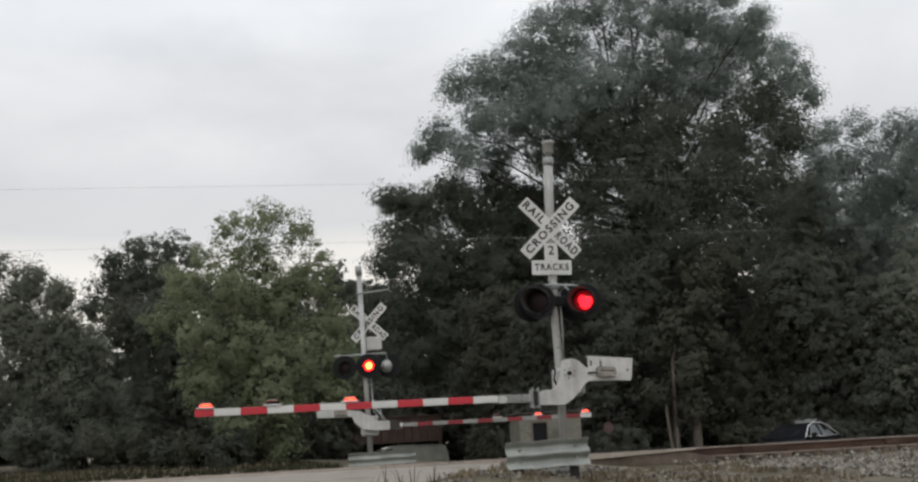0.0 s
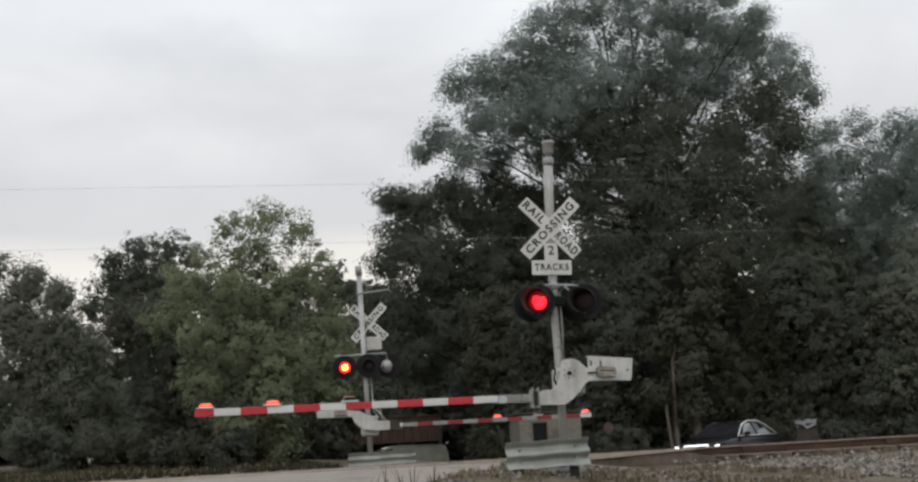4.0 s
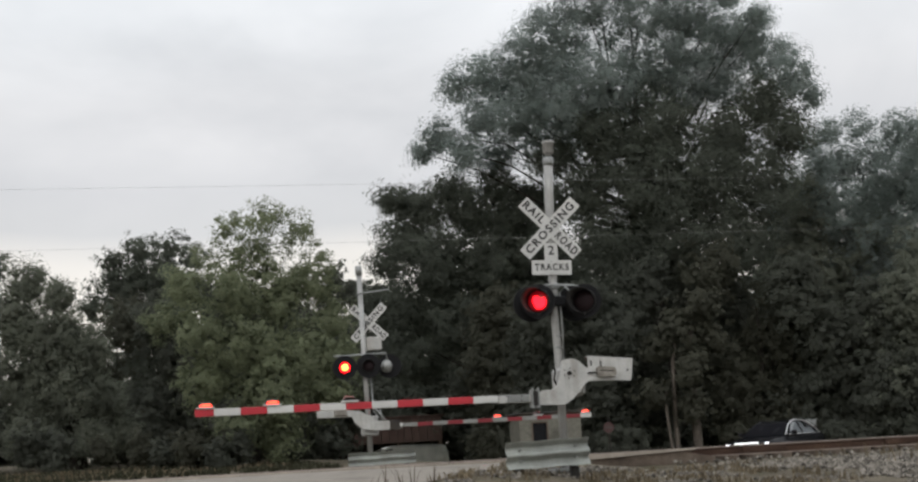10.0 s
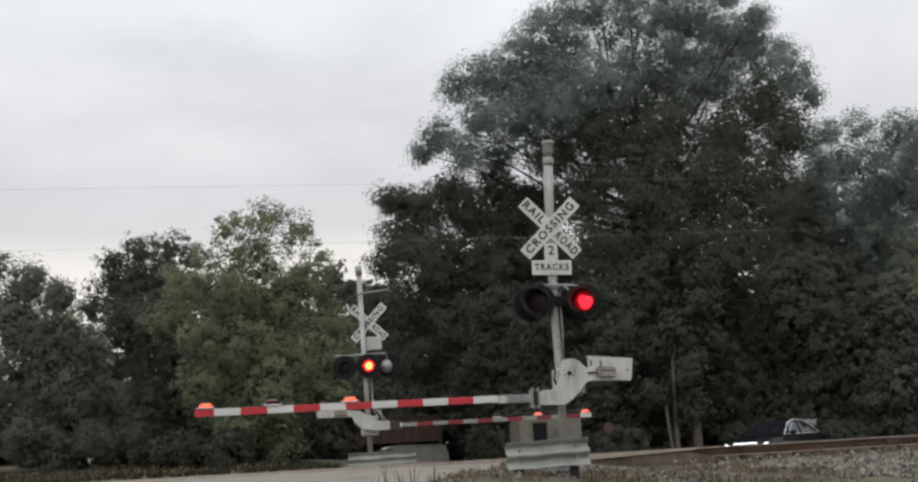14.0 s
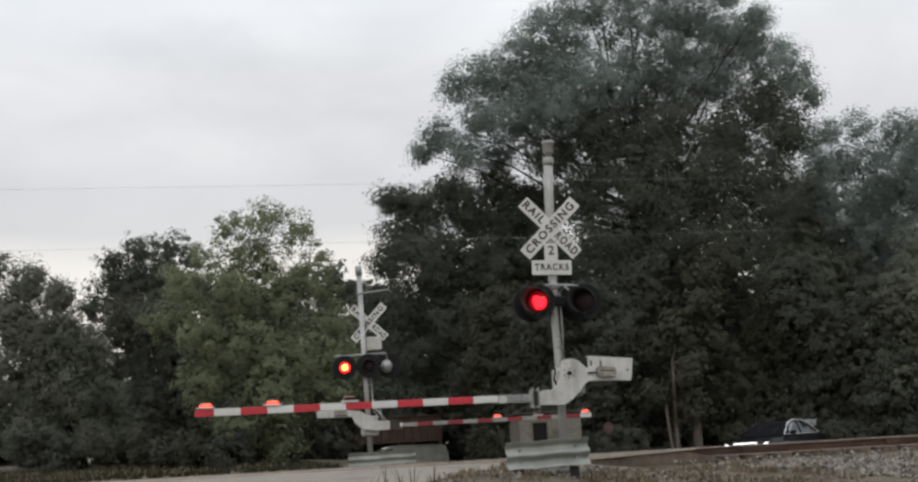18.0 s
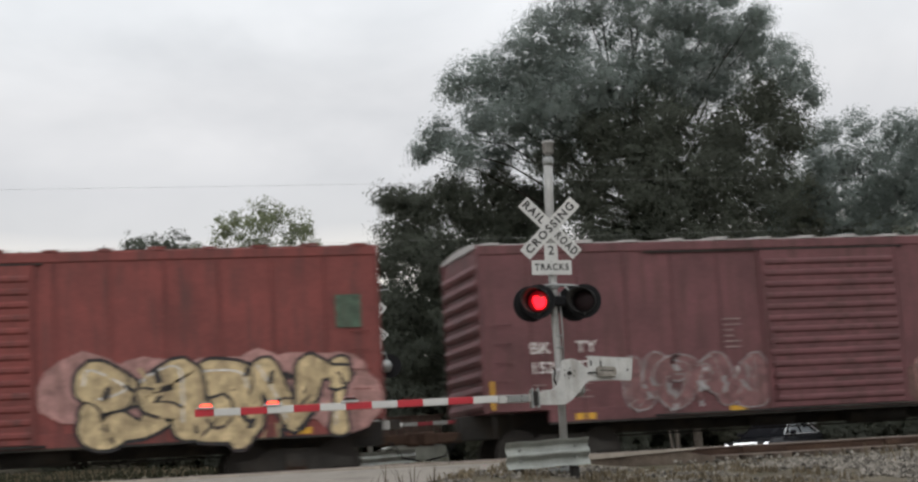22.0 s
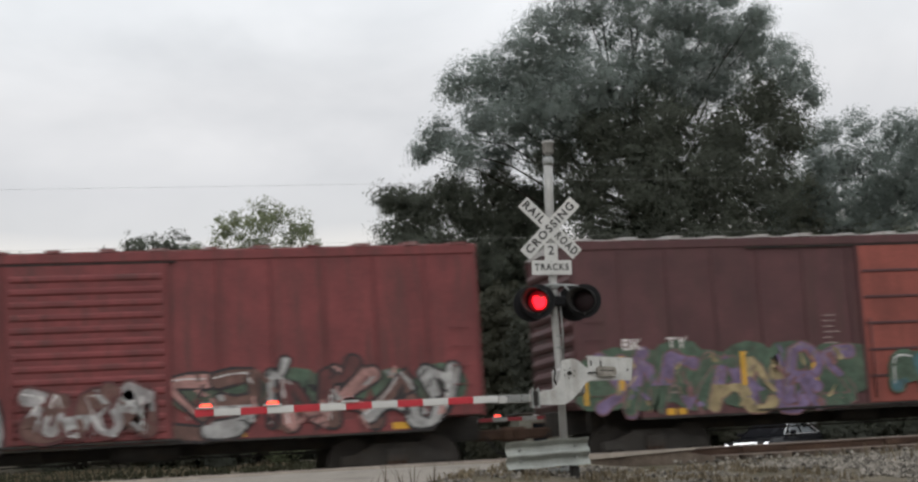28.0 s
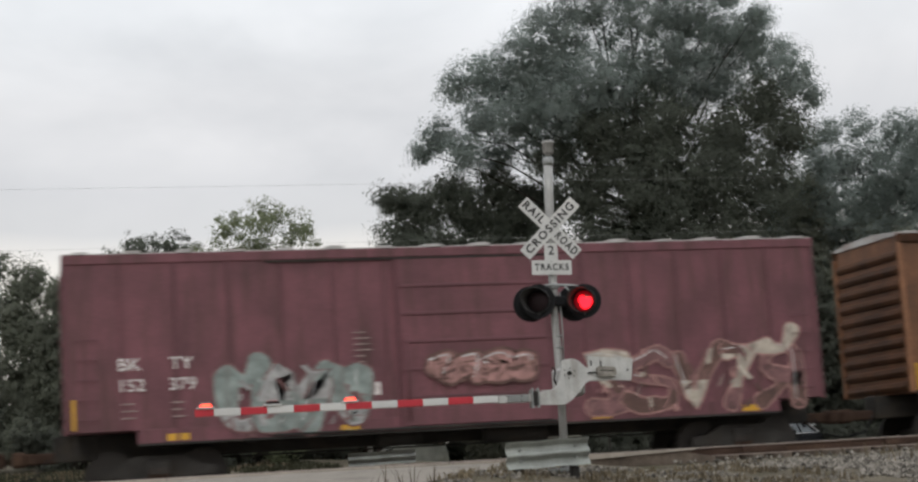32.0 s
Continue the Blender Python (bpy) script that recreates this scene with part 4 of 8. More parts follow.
def tree(name, label, at, trunk_r, fork, lobes, material, twigs=16, leaves=60, size=0.1, seed=1, group="", spread=0.2, hollow=0.55, lean=0.0, airy=(), deep=True, skirt=(), skirt_leaf=None, dense=1.0, bark=None, thin=1.25):
    """Tapered trunk and leader, a limb to every lobe of the crown, and leaves. lobes: (x, y, z, radius) in the tree's own space; airy ones let the sky through."""
    rng = np.random.default_rng(seed)
    t = thing(name, label, "tree", at, group)
    top = max(z for x, y, z, r in lobes)
    mid = sum(x for x, y, z, r in lobes) / len(lobes)
    tip = Vector((lean + 0.25 * mid, 0.3, fork + 0.7 * (top - fork)))
    base = Vector((lean, 0, fork))
    m = Mesh()
    m.tube([(0, 0, -0.4), (0.04, 0, 0.3), (lean * 0.4, 0.05, fork * 0.5), base, base.lerp(tip, 0.5) + Vector((0.1, 0, 0)), tip],
           [trunk_r * 1.35, trunk_r * 1.05, trunk_r * 0.9, trunk_r * 0.72, trunk_r * 0.4, trunk_r * 0.1], 12)
    part("trunk", m, bark or BARK, t, "rough grey-brown trunk")
    limbs = Mesh()
    for x, y, z, r in list(lobes) + list(airy) + list(skirt):
        p3 = Vector((x, y, z))
        along = min(max((z - r - 1.5 - fork) / max(0.5, tip.z - fork), 0.0), 0.9) * rng.uniform(0.6, 1.0)
        p0 = base.lerp(tip, along)
        p1 = p0.lerp(p3, 0.35) + Vector((rng.normal(0, 0.15), 0.2, -0.06 * (p3 - p0).length))
        p2 = p0.lerp(p3, 0.7) + Vector((rng.normal(0, 0.25), 0.2, 0.03 * (p3 - p0).length))
        k = trunk_r * (0.14 + 0.05 * r) * (1 - 0.4 * along)
        limbs.tube([p0, p1, p2, p3], [k, k * 0.65, k * 0.4, k * 0.12], 6, False)
        for _ in range(1):
            q = p3 + Vector(rng.normal(0, 0.4, 3)) * r
            s = p1.lerp(p3, rng.uniform(0.5, 0.95))
            limbs.tube([s, s.lerp(q, 0.5) + Vector((0, 0, 0.08 * r)), q], [k * 0.2, k * 0.12, 0.01], 4, False)
    part("branchwork", limbs, BARK, t, "dark branching limbs", fix=False)
    cloud = [(x, y, z, r, r * r, True) for x, y, z, r in lobes] + [(x, y, z, r, thin * r * r, False) for x, y, z, r in airy]
    if deep:
        # the far side of the crown, a little smaller
        cloud += [(0.85 * x + 0.15 * mid, y + 2.2 * r, z - 0.25 * r, 0.85 * r, 0.4 * r * r * dense ** 0.5, True) for x, y, z, r in lobes if r > 1.2]
    V, F = leaf_cloud(cloud, twigs, leaves, size, rng, hollow, spread, dense=dense)
    part("crown", crown_mesh("crown", V, F, material), None, t, "leafy crown with gaps of sky")
    # the low lobes take a darker leaf colour in place of shade
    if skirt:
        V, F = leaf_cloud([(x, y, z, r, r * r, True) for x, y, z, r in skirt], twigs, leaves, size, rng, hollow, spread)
        part("lower_crown", crown_mesh("lower_crown", V, F, skirt_leaf), None, t, "low boughs with shade put into their leaf colour")
    return t


FACE = -19.0  # trees are laid out across the view from the crossing


def big_trees():
    # the great oak over the far side of the road
    high = [(-3.7, -1.1, 18.8, 1.9), (-5.3, -1.0, 17.7, 1.6), (-7.1, -0.4, 17.5, 1.3), (-8.4, 0.1, 17.1, 0.9), (3.1, -0.1, 19.0, 1.1), (0.6, -0.6, 17.3, 2.0), (-1.8, -1.7, 16.6, 1.9), (-3.6, -1.2, 15.6, 1.9), (-5.6, -0.7, 15.6, 1.7), (-7.3, -0.8, 15.5, 1.1), (-9.3, 0.7, 15.1, 1.0), (-10.1, 1.1, 14.4, 0.7), (-8.1, -0.8, 14.0, 1.0)]
    open_top = [(-2.7, -1.6, 21.7, 1.6), (-0.5, -0.8, 21.9, 2.0), (2.4, -0.2, 22.1, 2.0), (4.1, 0.7, 20.8, 1.0), (-2.3, -1.6, 20.0, 1.3), (-0.0, -1.5, 19.5, 1.5), (1.9, -0.3, 19.9, 1.5)]
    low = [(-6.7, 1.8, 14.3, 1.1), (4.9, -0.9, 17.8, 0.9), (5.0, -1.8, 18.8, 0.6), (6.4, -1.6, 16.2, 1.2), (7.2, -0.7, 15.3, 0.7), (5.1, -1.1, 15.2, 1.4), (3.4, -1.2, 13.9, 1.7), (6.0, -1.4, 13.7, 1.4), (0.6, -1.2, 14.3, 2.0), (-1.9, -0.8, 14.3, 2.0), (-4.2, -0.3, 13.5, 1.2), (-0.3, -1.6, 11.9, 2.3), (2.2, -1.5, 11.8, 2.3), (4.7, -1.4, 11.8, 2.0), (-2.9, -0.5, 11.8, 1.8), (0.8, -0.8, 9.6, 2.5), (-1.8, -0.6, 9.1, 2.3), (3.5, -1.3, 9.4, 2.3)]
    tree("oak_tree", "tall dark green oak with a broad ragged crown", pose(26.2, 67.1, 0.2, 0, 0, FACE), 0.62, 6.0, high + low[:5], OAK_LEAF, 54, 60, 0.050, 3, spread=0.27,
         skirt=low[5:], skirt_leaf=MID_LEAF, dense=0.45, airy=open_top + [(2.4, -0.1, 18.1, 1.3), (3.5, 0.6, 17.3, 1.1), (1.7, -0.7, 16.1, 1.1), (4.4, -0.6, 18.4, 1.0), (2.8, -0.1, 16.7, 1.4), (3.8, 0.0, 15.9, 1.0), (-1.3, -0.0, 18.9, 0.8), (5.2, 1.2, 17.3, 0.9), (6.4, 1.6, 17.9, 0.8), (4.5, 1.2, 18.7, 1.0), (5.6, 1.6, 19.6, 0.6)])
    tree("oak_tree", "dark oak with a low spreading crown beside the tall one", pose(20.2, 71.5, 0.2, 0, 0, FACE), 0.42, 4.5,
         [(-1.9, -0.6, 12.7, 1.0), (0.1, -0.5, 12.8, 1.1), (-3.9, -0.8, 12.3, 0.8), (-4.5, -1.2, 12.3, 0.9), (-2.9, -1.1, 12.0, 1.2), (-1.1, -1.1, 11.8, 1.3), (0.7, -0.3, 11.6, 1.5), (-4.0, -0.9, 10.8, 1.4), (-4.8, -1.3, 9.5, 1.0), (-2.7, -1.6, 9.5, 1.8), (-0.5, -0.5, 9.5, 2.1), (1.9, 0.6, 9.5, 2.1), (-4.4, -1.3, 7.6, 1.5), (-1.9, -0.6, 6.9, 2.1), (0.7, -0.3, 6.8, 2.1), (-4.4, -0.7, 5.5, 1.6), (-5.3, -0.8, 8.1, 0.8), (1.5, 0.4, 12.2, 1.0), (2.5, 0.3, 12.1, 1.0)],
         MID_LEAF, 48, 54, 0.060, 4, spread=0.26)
    # pale maple with holes of sky in the upper crown
    tree("maple_tree", "pale green maple with a rounded airy crown", pose(7.0, 57.6, 0.6, 0, 0, -7), 0.26, 2.6,
         [(2.5, -0.1, 6.6, 1.0), (-2.0, -0.7, 6.5, 0.9), (-0.4, -0.8, 6.1, 1.1), (1.2, -0.3, 6.0, 1.2), (3.0, -0.2, 5.2, 0.9), (-2.9, 1.0, 5.5, 0.8), (-1.6, -0.8, 4.8, 1.2), (0.2, -0.8, 4.3, 1.5), (2.2, -0.8, 4.0, 1.4), (3.4, 0.0, 3.8, 0.8), (-1.5, -0.4, 3.2, 1.2), (0.7, -1.3, 2.7, 1.4), (2.7, -0.7, 2.6, 1.2), (-0.5, -1.0, 1.5, 1.1), (1.0, -0.3, 1.3, 1.0)],
         MAPLE_LEAF, 54, 46, 0.052, 5, spread=0.18, dense=0.8, thin=0.6,
         airy=[(-0.8, -0.5, 8.5, 0.6), (0.6, -0.6, 8.8, 0.6), (1.8, -0.4, 8.3, 0.7), (2.4, -0.1, 7.7, 0.7), (-1.3, -0.3, 7.7, 0.7), (0.3, 0.6, 7.5, 1.0), (0.5, 0.4, 8.3, 0.8), (-0.6, 0.5, 7.0, 1.0), (1.4, 0.5, 6.9, 1.0), (0.9, 0.4, 9.1, 0.6), (2.0, 0.3, 8.6, 0.6), (-0.0, -0.2, 7.8, 0.7), (0.9, 0.0, 7.5, 0.8), (-0.2, -0.4, 8.7, 0.5), (1.4, 0.1, 9.1, 0.5), (-0.4, -0.7, 7.0, 0.7)])
    tree("walnut_tree", "dark rounded tree behind the maple", pose(5.4, 77.8, 1.0, 0, 0, -4), 0.34, 4.2,
         [(-2.2, -0.6, 9.8, 0.7), (-0.9, -1.1, 10.3, 0.8), (0.5, -0.5, 10.4, 0.9), (1.5, -0.6, 9.9, 0.8), (-1.8, -0.6, 7.4, 1.3), (-3.1, 0.4, 7.8, 0.8), (-1.5, -0.6, 8.9, 1.2), (0.2, -0.8, 9.0, 1.3), (1.4, -0.5, 8.3, 1.0), (0.5, -1.1, 7.2, 1.4), (-1.0, -0.8, 5.6, 1.9), (1.5, -0.5, 5.5, 1.7)],
         MID_LEAF, 40, 44, 0.062, 6, dense=0.5,
         airy=[(-1.5, 0.1, 9.0, 1.1), (-0.1, -0.8, 8.7, 1.0), (1.1, 0.2, 8.9, 0.8), (-1.2, 0.8, 8.4, 1.3), (0.5, 0.8, 8.2, 1.3), (-2.4, 0.6, 8.6, 0.9), (-0.6, 0.6, 9.6, 0.9)])
    tree("oak_tree", "dark broad tree at the field's edge", pose(1.2, 66.2, 1.0), 0.4, 2.4,
         [(-3.1, 0.4, 8.1, 1.0), (-1.6, -0.2, 7.5, 0.9), (-0.5, -1.2, 6.8, 0.8), (-2.3, -0.2, 6.2, 1.4), (-0.7, -1.2, 5.3, 1.3), (0.6, -0.9, 4.7, 1.1), (-1.9, -0.1, 3.9, 1.6), (-0.1, -1.0, 3.1, 1.3), (1.2, -0.2, 2.9, 1.0), (-1.5, -0.7, 1.6, 1.4), (0.5, -0.7, 1.3, 1.2), (1.9, 0.4, 1.5, 0.9)],
         FIELD_LEAF, 56, 48, 0.060, 7, spread=0.24)
    tree("pine_tree", "dark tree far behind the road", pose(18.0, 92.0, 1.0, 0, 0, -9), 0.3, 5.0,
         [(-1.7, -0.2, 10.7, 0.9), (-0.9, -0.7, 9.8, 0.9), (-2.1, -0.3, 9.3, 1.1), (-0.1, -0.4, 8.6, 1.1), (1.1, -1.2, 7.5, 1.2), (2.7, 0.4, 7.2, 1.5), (2.0, 0.2, 4.9, 1.7), (-0.3, -1.2, 5.6, 1.6)],
         WOOD_LEAF, 18, 40, 0.12, 8)
    tree("elm_tree", "tall thin-crowned tree with feathery upright branches", pose(38.5, 68.0, 0.2, 0, 0, FACE - 8), 0.36, 5.0,
         [(-4.7, 0.2, 10.6, 1.1), (-5.3, 0.8, 11.4, 1.1), (-3.8, -0.0, 12.0, 1.0), (-2.1, -0.9, 13.2, 1.2), (-3.2, -0.8, 13.1, 1.1), (-0.4, -0.4, 12.1, 1.6), (-2.8, -0.9, 11.2, 2.1), (-0.0, -0.3, 10.2, 2.2), (-4.4, 0.6, 12.0, 1.6), (-1.5, -0.2, 8.7, 2.5)],
         OAK_LEAF, 48, 54, 0.052, 9, spread=0.26, dense=0.5,
         airy=[(-2.6, -0.7, 14.8, 0.7), (-1.3, -1.0, 14.8, 0.8), (-0.4, 0.4, 13.8, 1.0), (-3.5, 0.1, 14.4, 0.8)])
    tree("elm_tree", "dark tree closing the row of woods", pose(41.2, 65.0, 0.2, 0, 0, FACE - 10), 0.4, 4.6,
         [(-3.3, 0.4, 14.5, 1.0), (-2.5, -0.8, 13.6, 1.3), (-1.2, -0.8, 14.0, 1.6), (0.4, -0.3, 13.6, 1.6), (-2.9, -0.6, 12.0, 1.6), (-0.9, -0.7, 11.8, 2.2), (-2.1, -0.2, 9.3, 2.5), (-0.1, 0.3, 9.2, 2.2), (-1.8, -0.4, 6.6, 2.5)],
         OAK_LEAF, 46, 54, 0.052, 10, spread=0.26, dense=0.5)


big_trees()


def wood_edge():
    """The dark lower trees that close the view behind the road."""
    rng = random.Random(21)
    spots = [(7.4, 69.0, 7.4), (9.7, 70.0, 7.2), (11.2, 68.0, 6.0), (18.6, 90.5, 11.0), (21.6, 91.0, 11.5), (23.6, 88.0, 9.6), (25.6, 86.5, 9.9), (34.6, 69.0, 13.0), (27.9, 66.8, 8.0), (26.6, 67.5, 8.5), (20.2, 66.5, 7.8), (20.6, 62.5, 7.4), (23.8, 64.0, 8.6), (28.6, 62.5, 8.8), (31.2, 60.4, 8.2), (34.2, 59.5, 8.8), (37.0, 60.5, 8.4), (39.6, 58.5, 8.0),
             (12.5, 98.0, 9.0), (2.6, 72.5, 6.6), (-4.5, 70.0, 7.5), (5.8, 68.0, 6.6), (33.0, 70.0, 11.0), (29.5, 74.0, 12.0), (36.0, 69.0, 11.5), (26.0, 76.0, 12.0), (39.5, 66.0, 10.5), (24.8, 76.5, 13.0), (35.6, 76.0, 13.6), (12.2, 78.0, 8.0)]
    for i, (x, y, h) in enumerate(spots):
        lobes = []
        for k in range(9):
            z = h * (0.16 + 0.74 * k / 8)
            lobes.append((rng.uniform(-1.7, 1.7), rng.uniform(-0.8, 0.8), z, rng.uniform(1.5, 2.2) * (1.15 - 0.40 * k / 8)))
        tree("woodland_tree", "dark low-branched tree in the shaded wood", pose(x, y, ground_height(x, y) - 0.05, 0, 0, FACE), 0.16, h * 0.35, lobes, (FIELD_LEAF if x > 32 else MID_LEAF if h > 10 else (WOOD_LEAF, OLIVE_LEAF, WOOD_LEAF)[i % 3]), 24, 40, 0.085, 40 + i, "woodland trees", deep=False)
    # pale trunks standing before the wood
    for i, (x, y, r, h, lean) in enumerate(((23.9, 60.5, 0.10, 5.2, 0.1), (24.9, 60.8, 0.19, 6.0, -0.05), (23.6, 60.2, 0.06, 3.4, -0.15))):
        lobes = [(0.3 + 0.3 * i, 0, h + 0.3, 1.0), (-0.5, 0.2, h - 0.5, 0.9), (0.9, 0.3, h - 1.0, 0.9)]
        tree("young_tree", "slender pale trunk with a thin dark crown", pose(x, y, ground_height(x, y), 0, 0, FACE), r, h * 0.8, lobes, OLIVE_LEAF, 16, 30, 0.09, 70 + i, "young trees", lean=lean, deep=False, bark=PALE_BARK)


wood_edge()


def shrubs():
    rng = random.Random(8)
    spots = [(-3.5, 61, 1.2), (0.2, 62.5, 1.6), (2.8, 61.5, 1.3), (4.6, 60, 1.0), (5.2, 56.8, 1.3), (6.4, 56.0, 1.2), (17.9, 62.5, 1.7), (21.6, 61, 1.5), (27.0, 60.0, 1.6), (30.0, 58.4, 1.4), (35.6, 57.5, 1.6), (33.0, 57.8, 1.3), (38.5, 56.5, 1.7), (41.5, 57.0, 1.8)]
    for i, (x, y, h) in enumerate(spots):
        g = np.random.default_rng(100 + i)
        s = thing("shrub", "dense dark olive shrub under the trees", "shrub", pose(x, y, ground_height(x, y)), "shrubs")
        lobes = [(rng.uniform(-0.9, 0.9), rng.uniform(-0.5, 0.5), h * rng.uniform(0.3, 0.75), h * 0.42) for _ in range(6)]
        m = Mesh()
        for a, b, c, r in lobes:
            m.tube([(0, 0, -0.1), (a * 0.5, b * 0.5, c * 0.6), (a, b, c)], [0.03, 0.02, 0.008], 5)
        part("stems", m, BARK, s)
        V, F = leaf_cloud([(a, b, c, r, 1.0, True) for a, b, c, r in lobes], 26, 24, 0.08, g, 0.4, 0.12)
        part("leaves", crown_mesh("leaves", V, F, (OLIVE_LEAF, WOOD_LEAF)[i % 2]), None, s)


shrubs()


def far_woods():
    """The closed wall of the wood far behind, too dense to tell tree from tree."""
    g = np.random.default_rng(77)
    lobes = []
    for i in range(90):
        x = -34 + i * 1.35
        top = 6.2 + 2.0 * noise.noise(Vector((x * 0.13, 0, 0))) + (5.2 if x > 24 else 0)
        for k in range(5):
            lobes.append((x + g.normal(0, 0.6), 95 + g.normal(0, 1.2) - 0.40 * max(0, x - 20), 0.7 + top * k / 5, 2.1, 1.0, False))
    V, F = leaf_cloud(lobes, 30, 15, 0.25, g, 0.15, 0.36)
    tagged(new("far_woods", crown_mesh("far_woods", V, F, WOOD_LEAF)), "dark closed wood behind the crossing", "woods", kind="stuff")


far_woods()

# ---- the train ----
TRAIN = []  # (thing, place of its origin along the train)
WHEELS = []  # (wheelset, its pose in its truck's space, place along the train, radius)
SPEED = 20.95


def run(t):
    """How far the train has run along the track, in metres, at t seconds."""
    u = max(t, 18.0) - 26
    s = 19.7149515 * u + 0.0211963709 * u * u + 0.00819277353 * u ** 3
    s += 0.8 * max(0.0, 19.15 - max(t, 18.0)) ** 1.5
    return s - SPEED * (18.0 - t) if t < 18 else s


WHEEL_STEEL = surface("dull_wheel_steel", (0.035, 0.031, 0.028), 0.6, 0.5, 0.3, 3, 30, 0.1)
TRUCK_STEEL = surface("dusty_truck_frame", (0.050, 0.047, 0.044), 0.8, 0.1, 0.3, 2, 25, 0.2, (0.055, 0.045, 0.035), 0.5)
ROOF_METAL = surface("weathered_galvanised_roof", (0.42, 0.41, 0.40), 0.55, 0.4, 0.2, 1.5, 25, 0.1, (0.22, 0.14, 0.11), 0.55)
YELLOW_MARK = surface("yellow_reflector", (0.55, 0.30, 0.03), 0.5, 0, 0.15, 4, 40, 0.02)
WHITE_MARK = surface("faded_white_stencil", (0.62, 0.58, 0.56), 0.7, 0, 0.2, 5, 40, 0)
DIM_MARK = surface("dim_small_stencil", (0.25, 0.19, 0.18), 0.7, 0, 0.3, 5, 40, 0)
SCREEN = surface("dark_screen", (0.014, 0.014, 0.016), 0.7, 0.1, 0.2, 3, 60, 0.3)


def wheelset(truck, x, r, at_train):
    m = Mesh()
    for side in (-1, 1):
        y = side * 0.755
        m.disc((0, 0), r, y - 0.065, y + 0.065, 28).disc((0, 0), r + 0.026, y - side * 0.065 - 0.012, y - side * 0.065 + 0.012, 28)
        m.disc((0, 0), 0.11, y + side * 0.06, y + side * 0.30, 12)
        for k in range(3):
            a = 2.094 * k
            m.box(0.06 * math.cos(a) - 0.018, 0.06 * math.cos(a) + 0.018, y + side * 0.30 - 0.015, y + side * 0.30 + 0.015, 0.06 * math.sin(a) - 0.018, 0.06 * math.sin(a) + 0.018)
    m.tube([(0, -0.7, 0), (0, 0.7, 0)], 0.085, 10)
    at = pose(x, 0, r)
    w = part("wheelset", m, WHEEL_STEEL, truck, "dull steel wheels on an axle", at)
    WHEELS.append((w, at, at_train + x, r))


def freight_truck(car, x, at_train):
    t = part("truck", Mesh().box(-0.22, 0.22, -1.15, 1.15, 0.42, 0.72, 0.03), TRUCK_STEEL, car, "dark dusty freight truck", pose(x, 0, 0))
    o = [(-1.12, 0.40), (-1.12, 0.58), (-0.80, 0.62), (-0.45, 0.80), (0.45, 0.80), (0.80, 0.62), (1.12, 0.58), (1.12, 0.40), (0.78, 0.42), (0.42, 0.25), (-0.42, 0.25), (-0.78, 0.42)]
    for y in (-1.08, 1.0):
        part("side_frame", Mesh().prism(o, y, y + 0.10), TRUCK_STEEL, t)
    for dx in (-0.14, 0.0, 0.14):
        part("spring", Mesh().tube([(dx, -1.10, 0.30), (dx, -1.10, 0.56)], 0.055, 8), RUST, t)
    for dx in (-0.88, 0.88):
        wheelset(t, dx, 0.46, at_train + x)


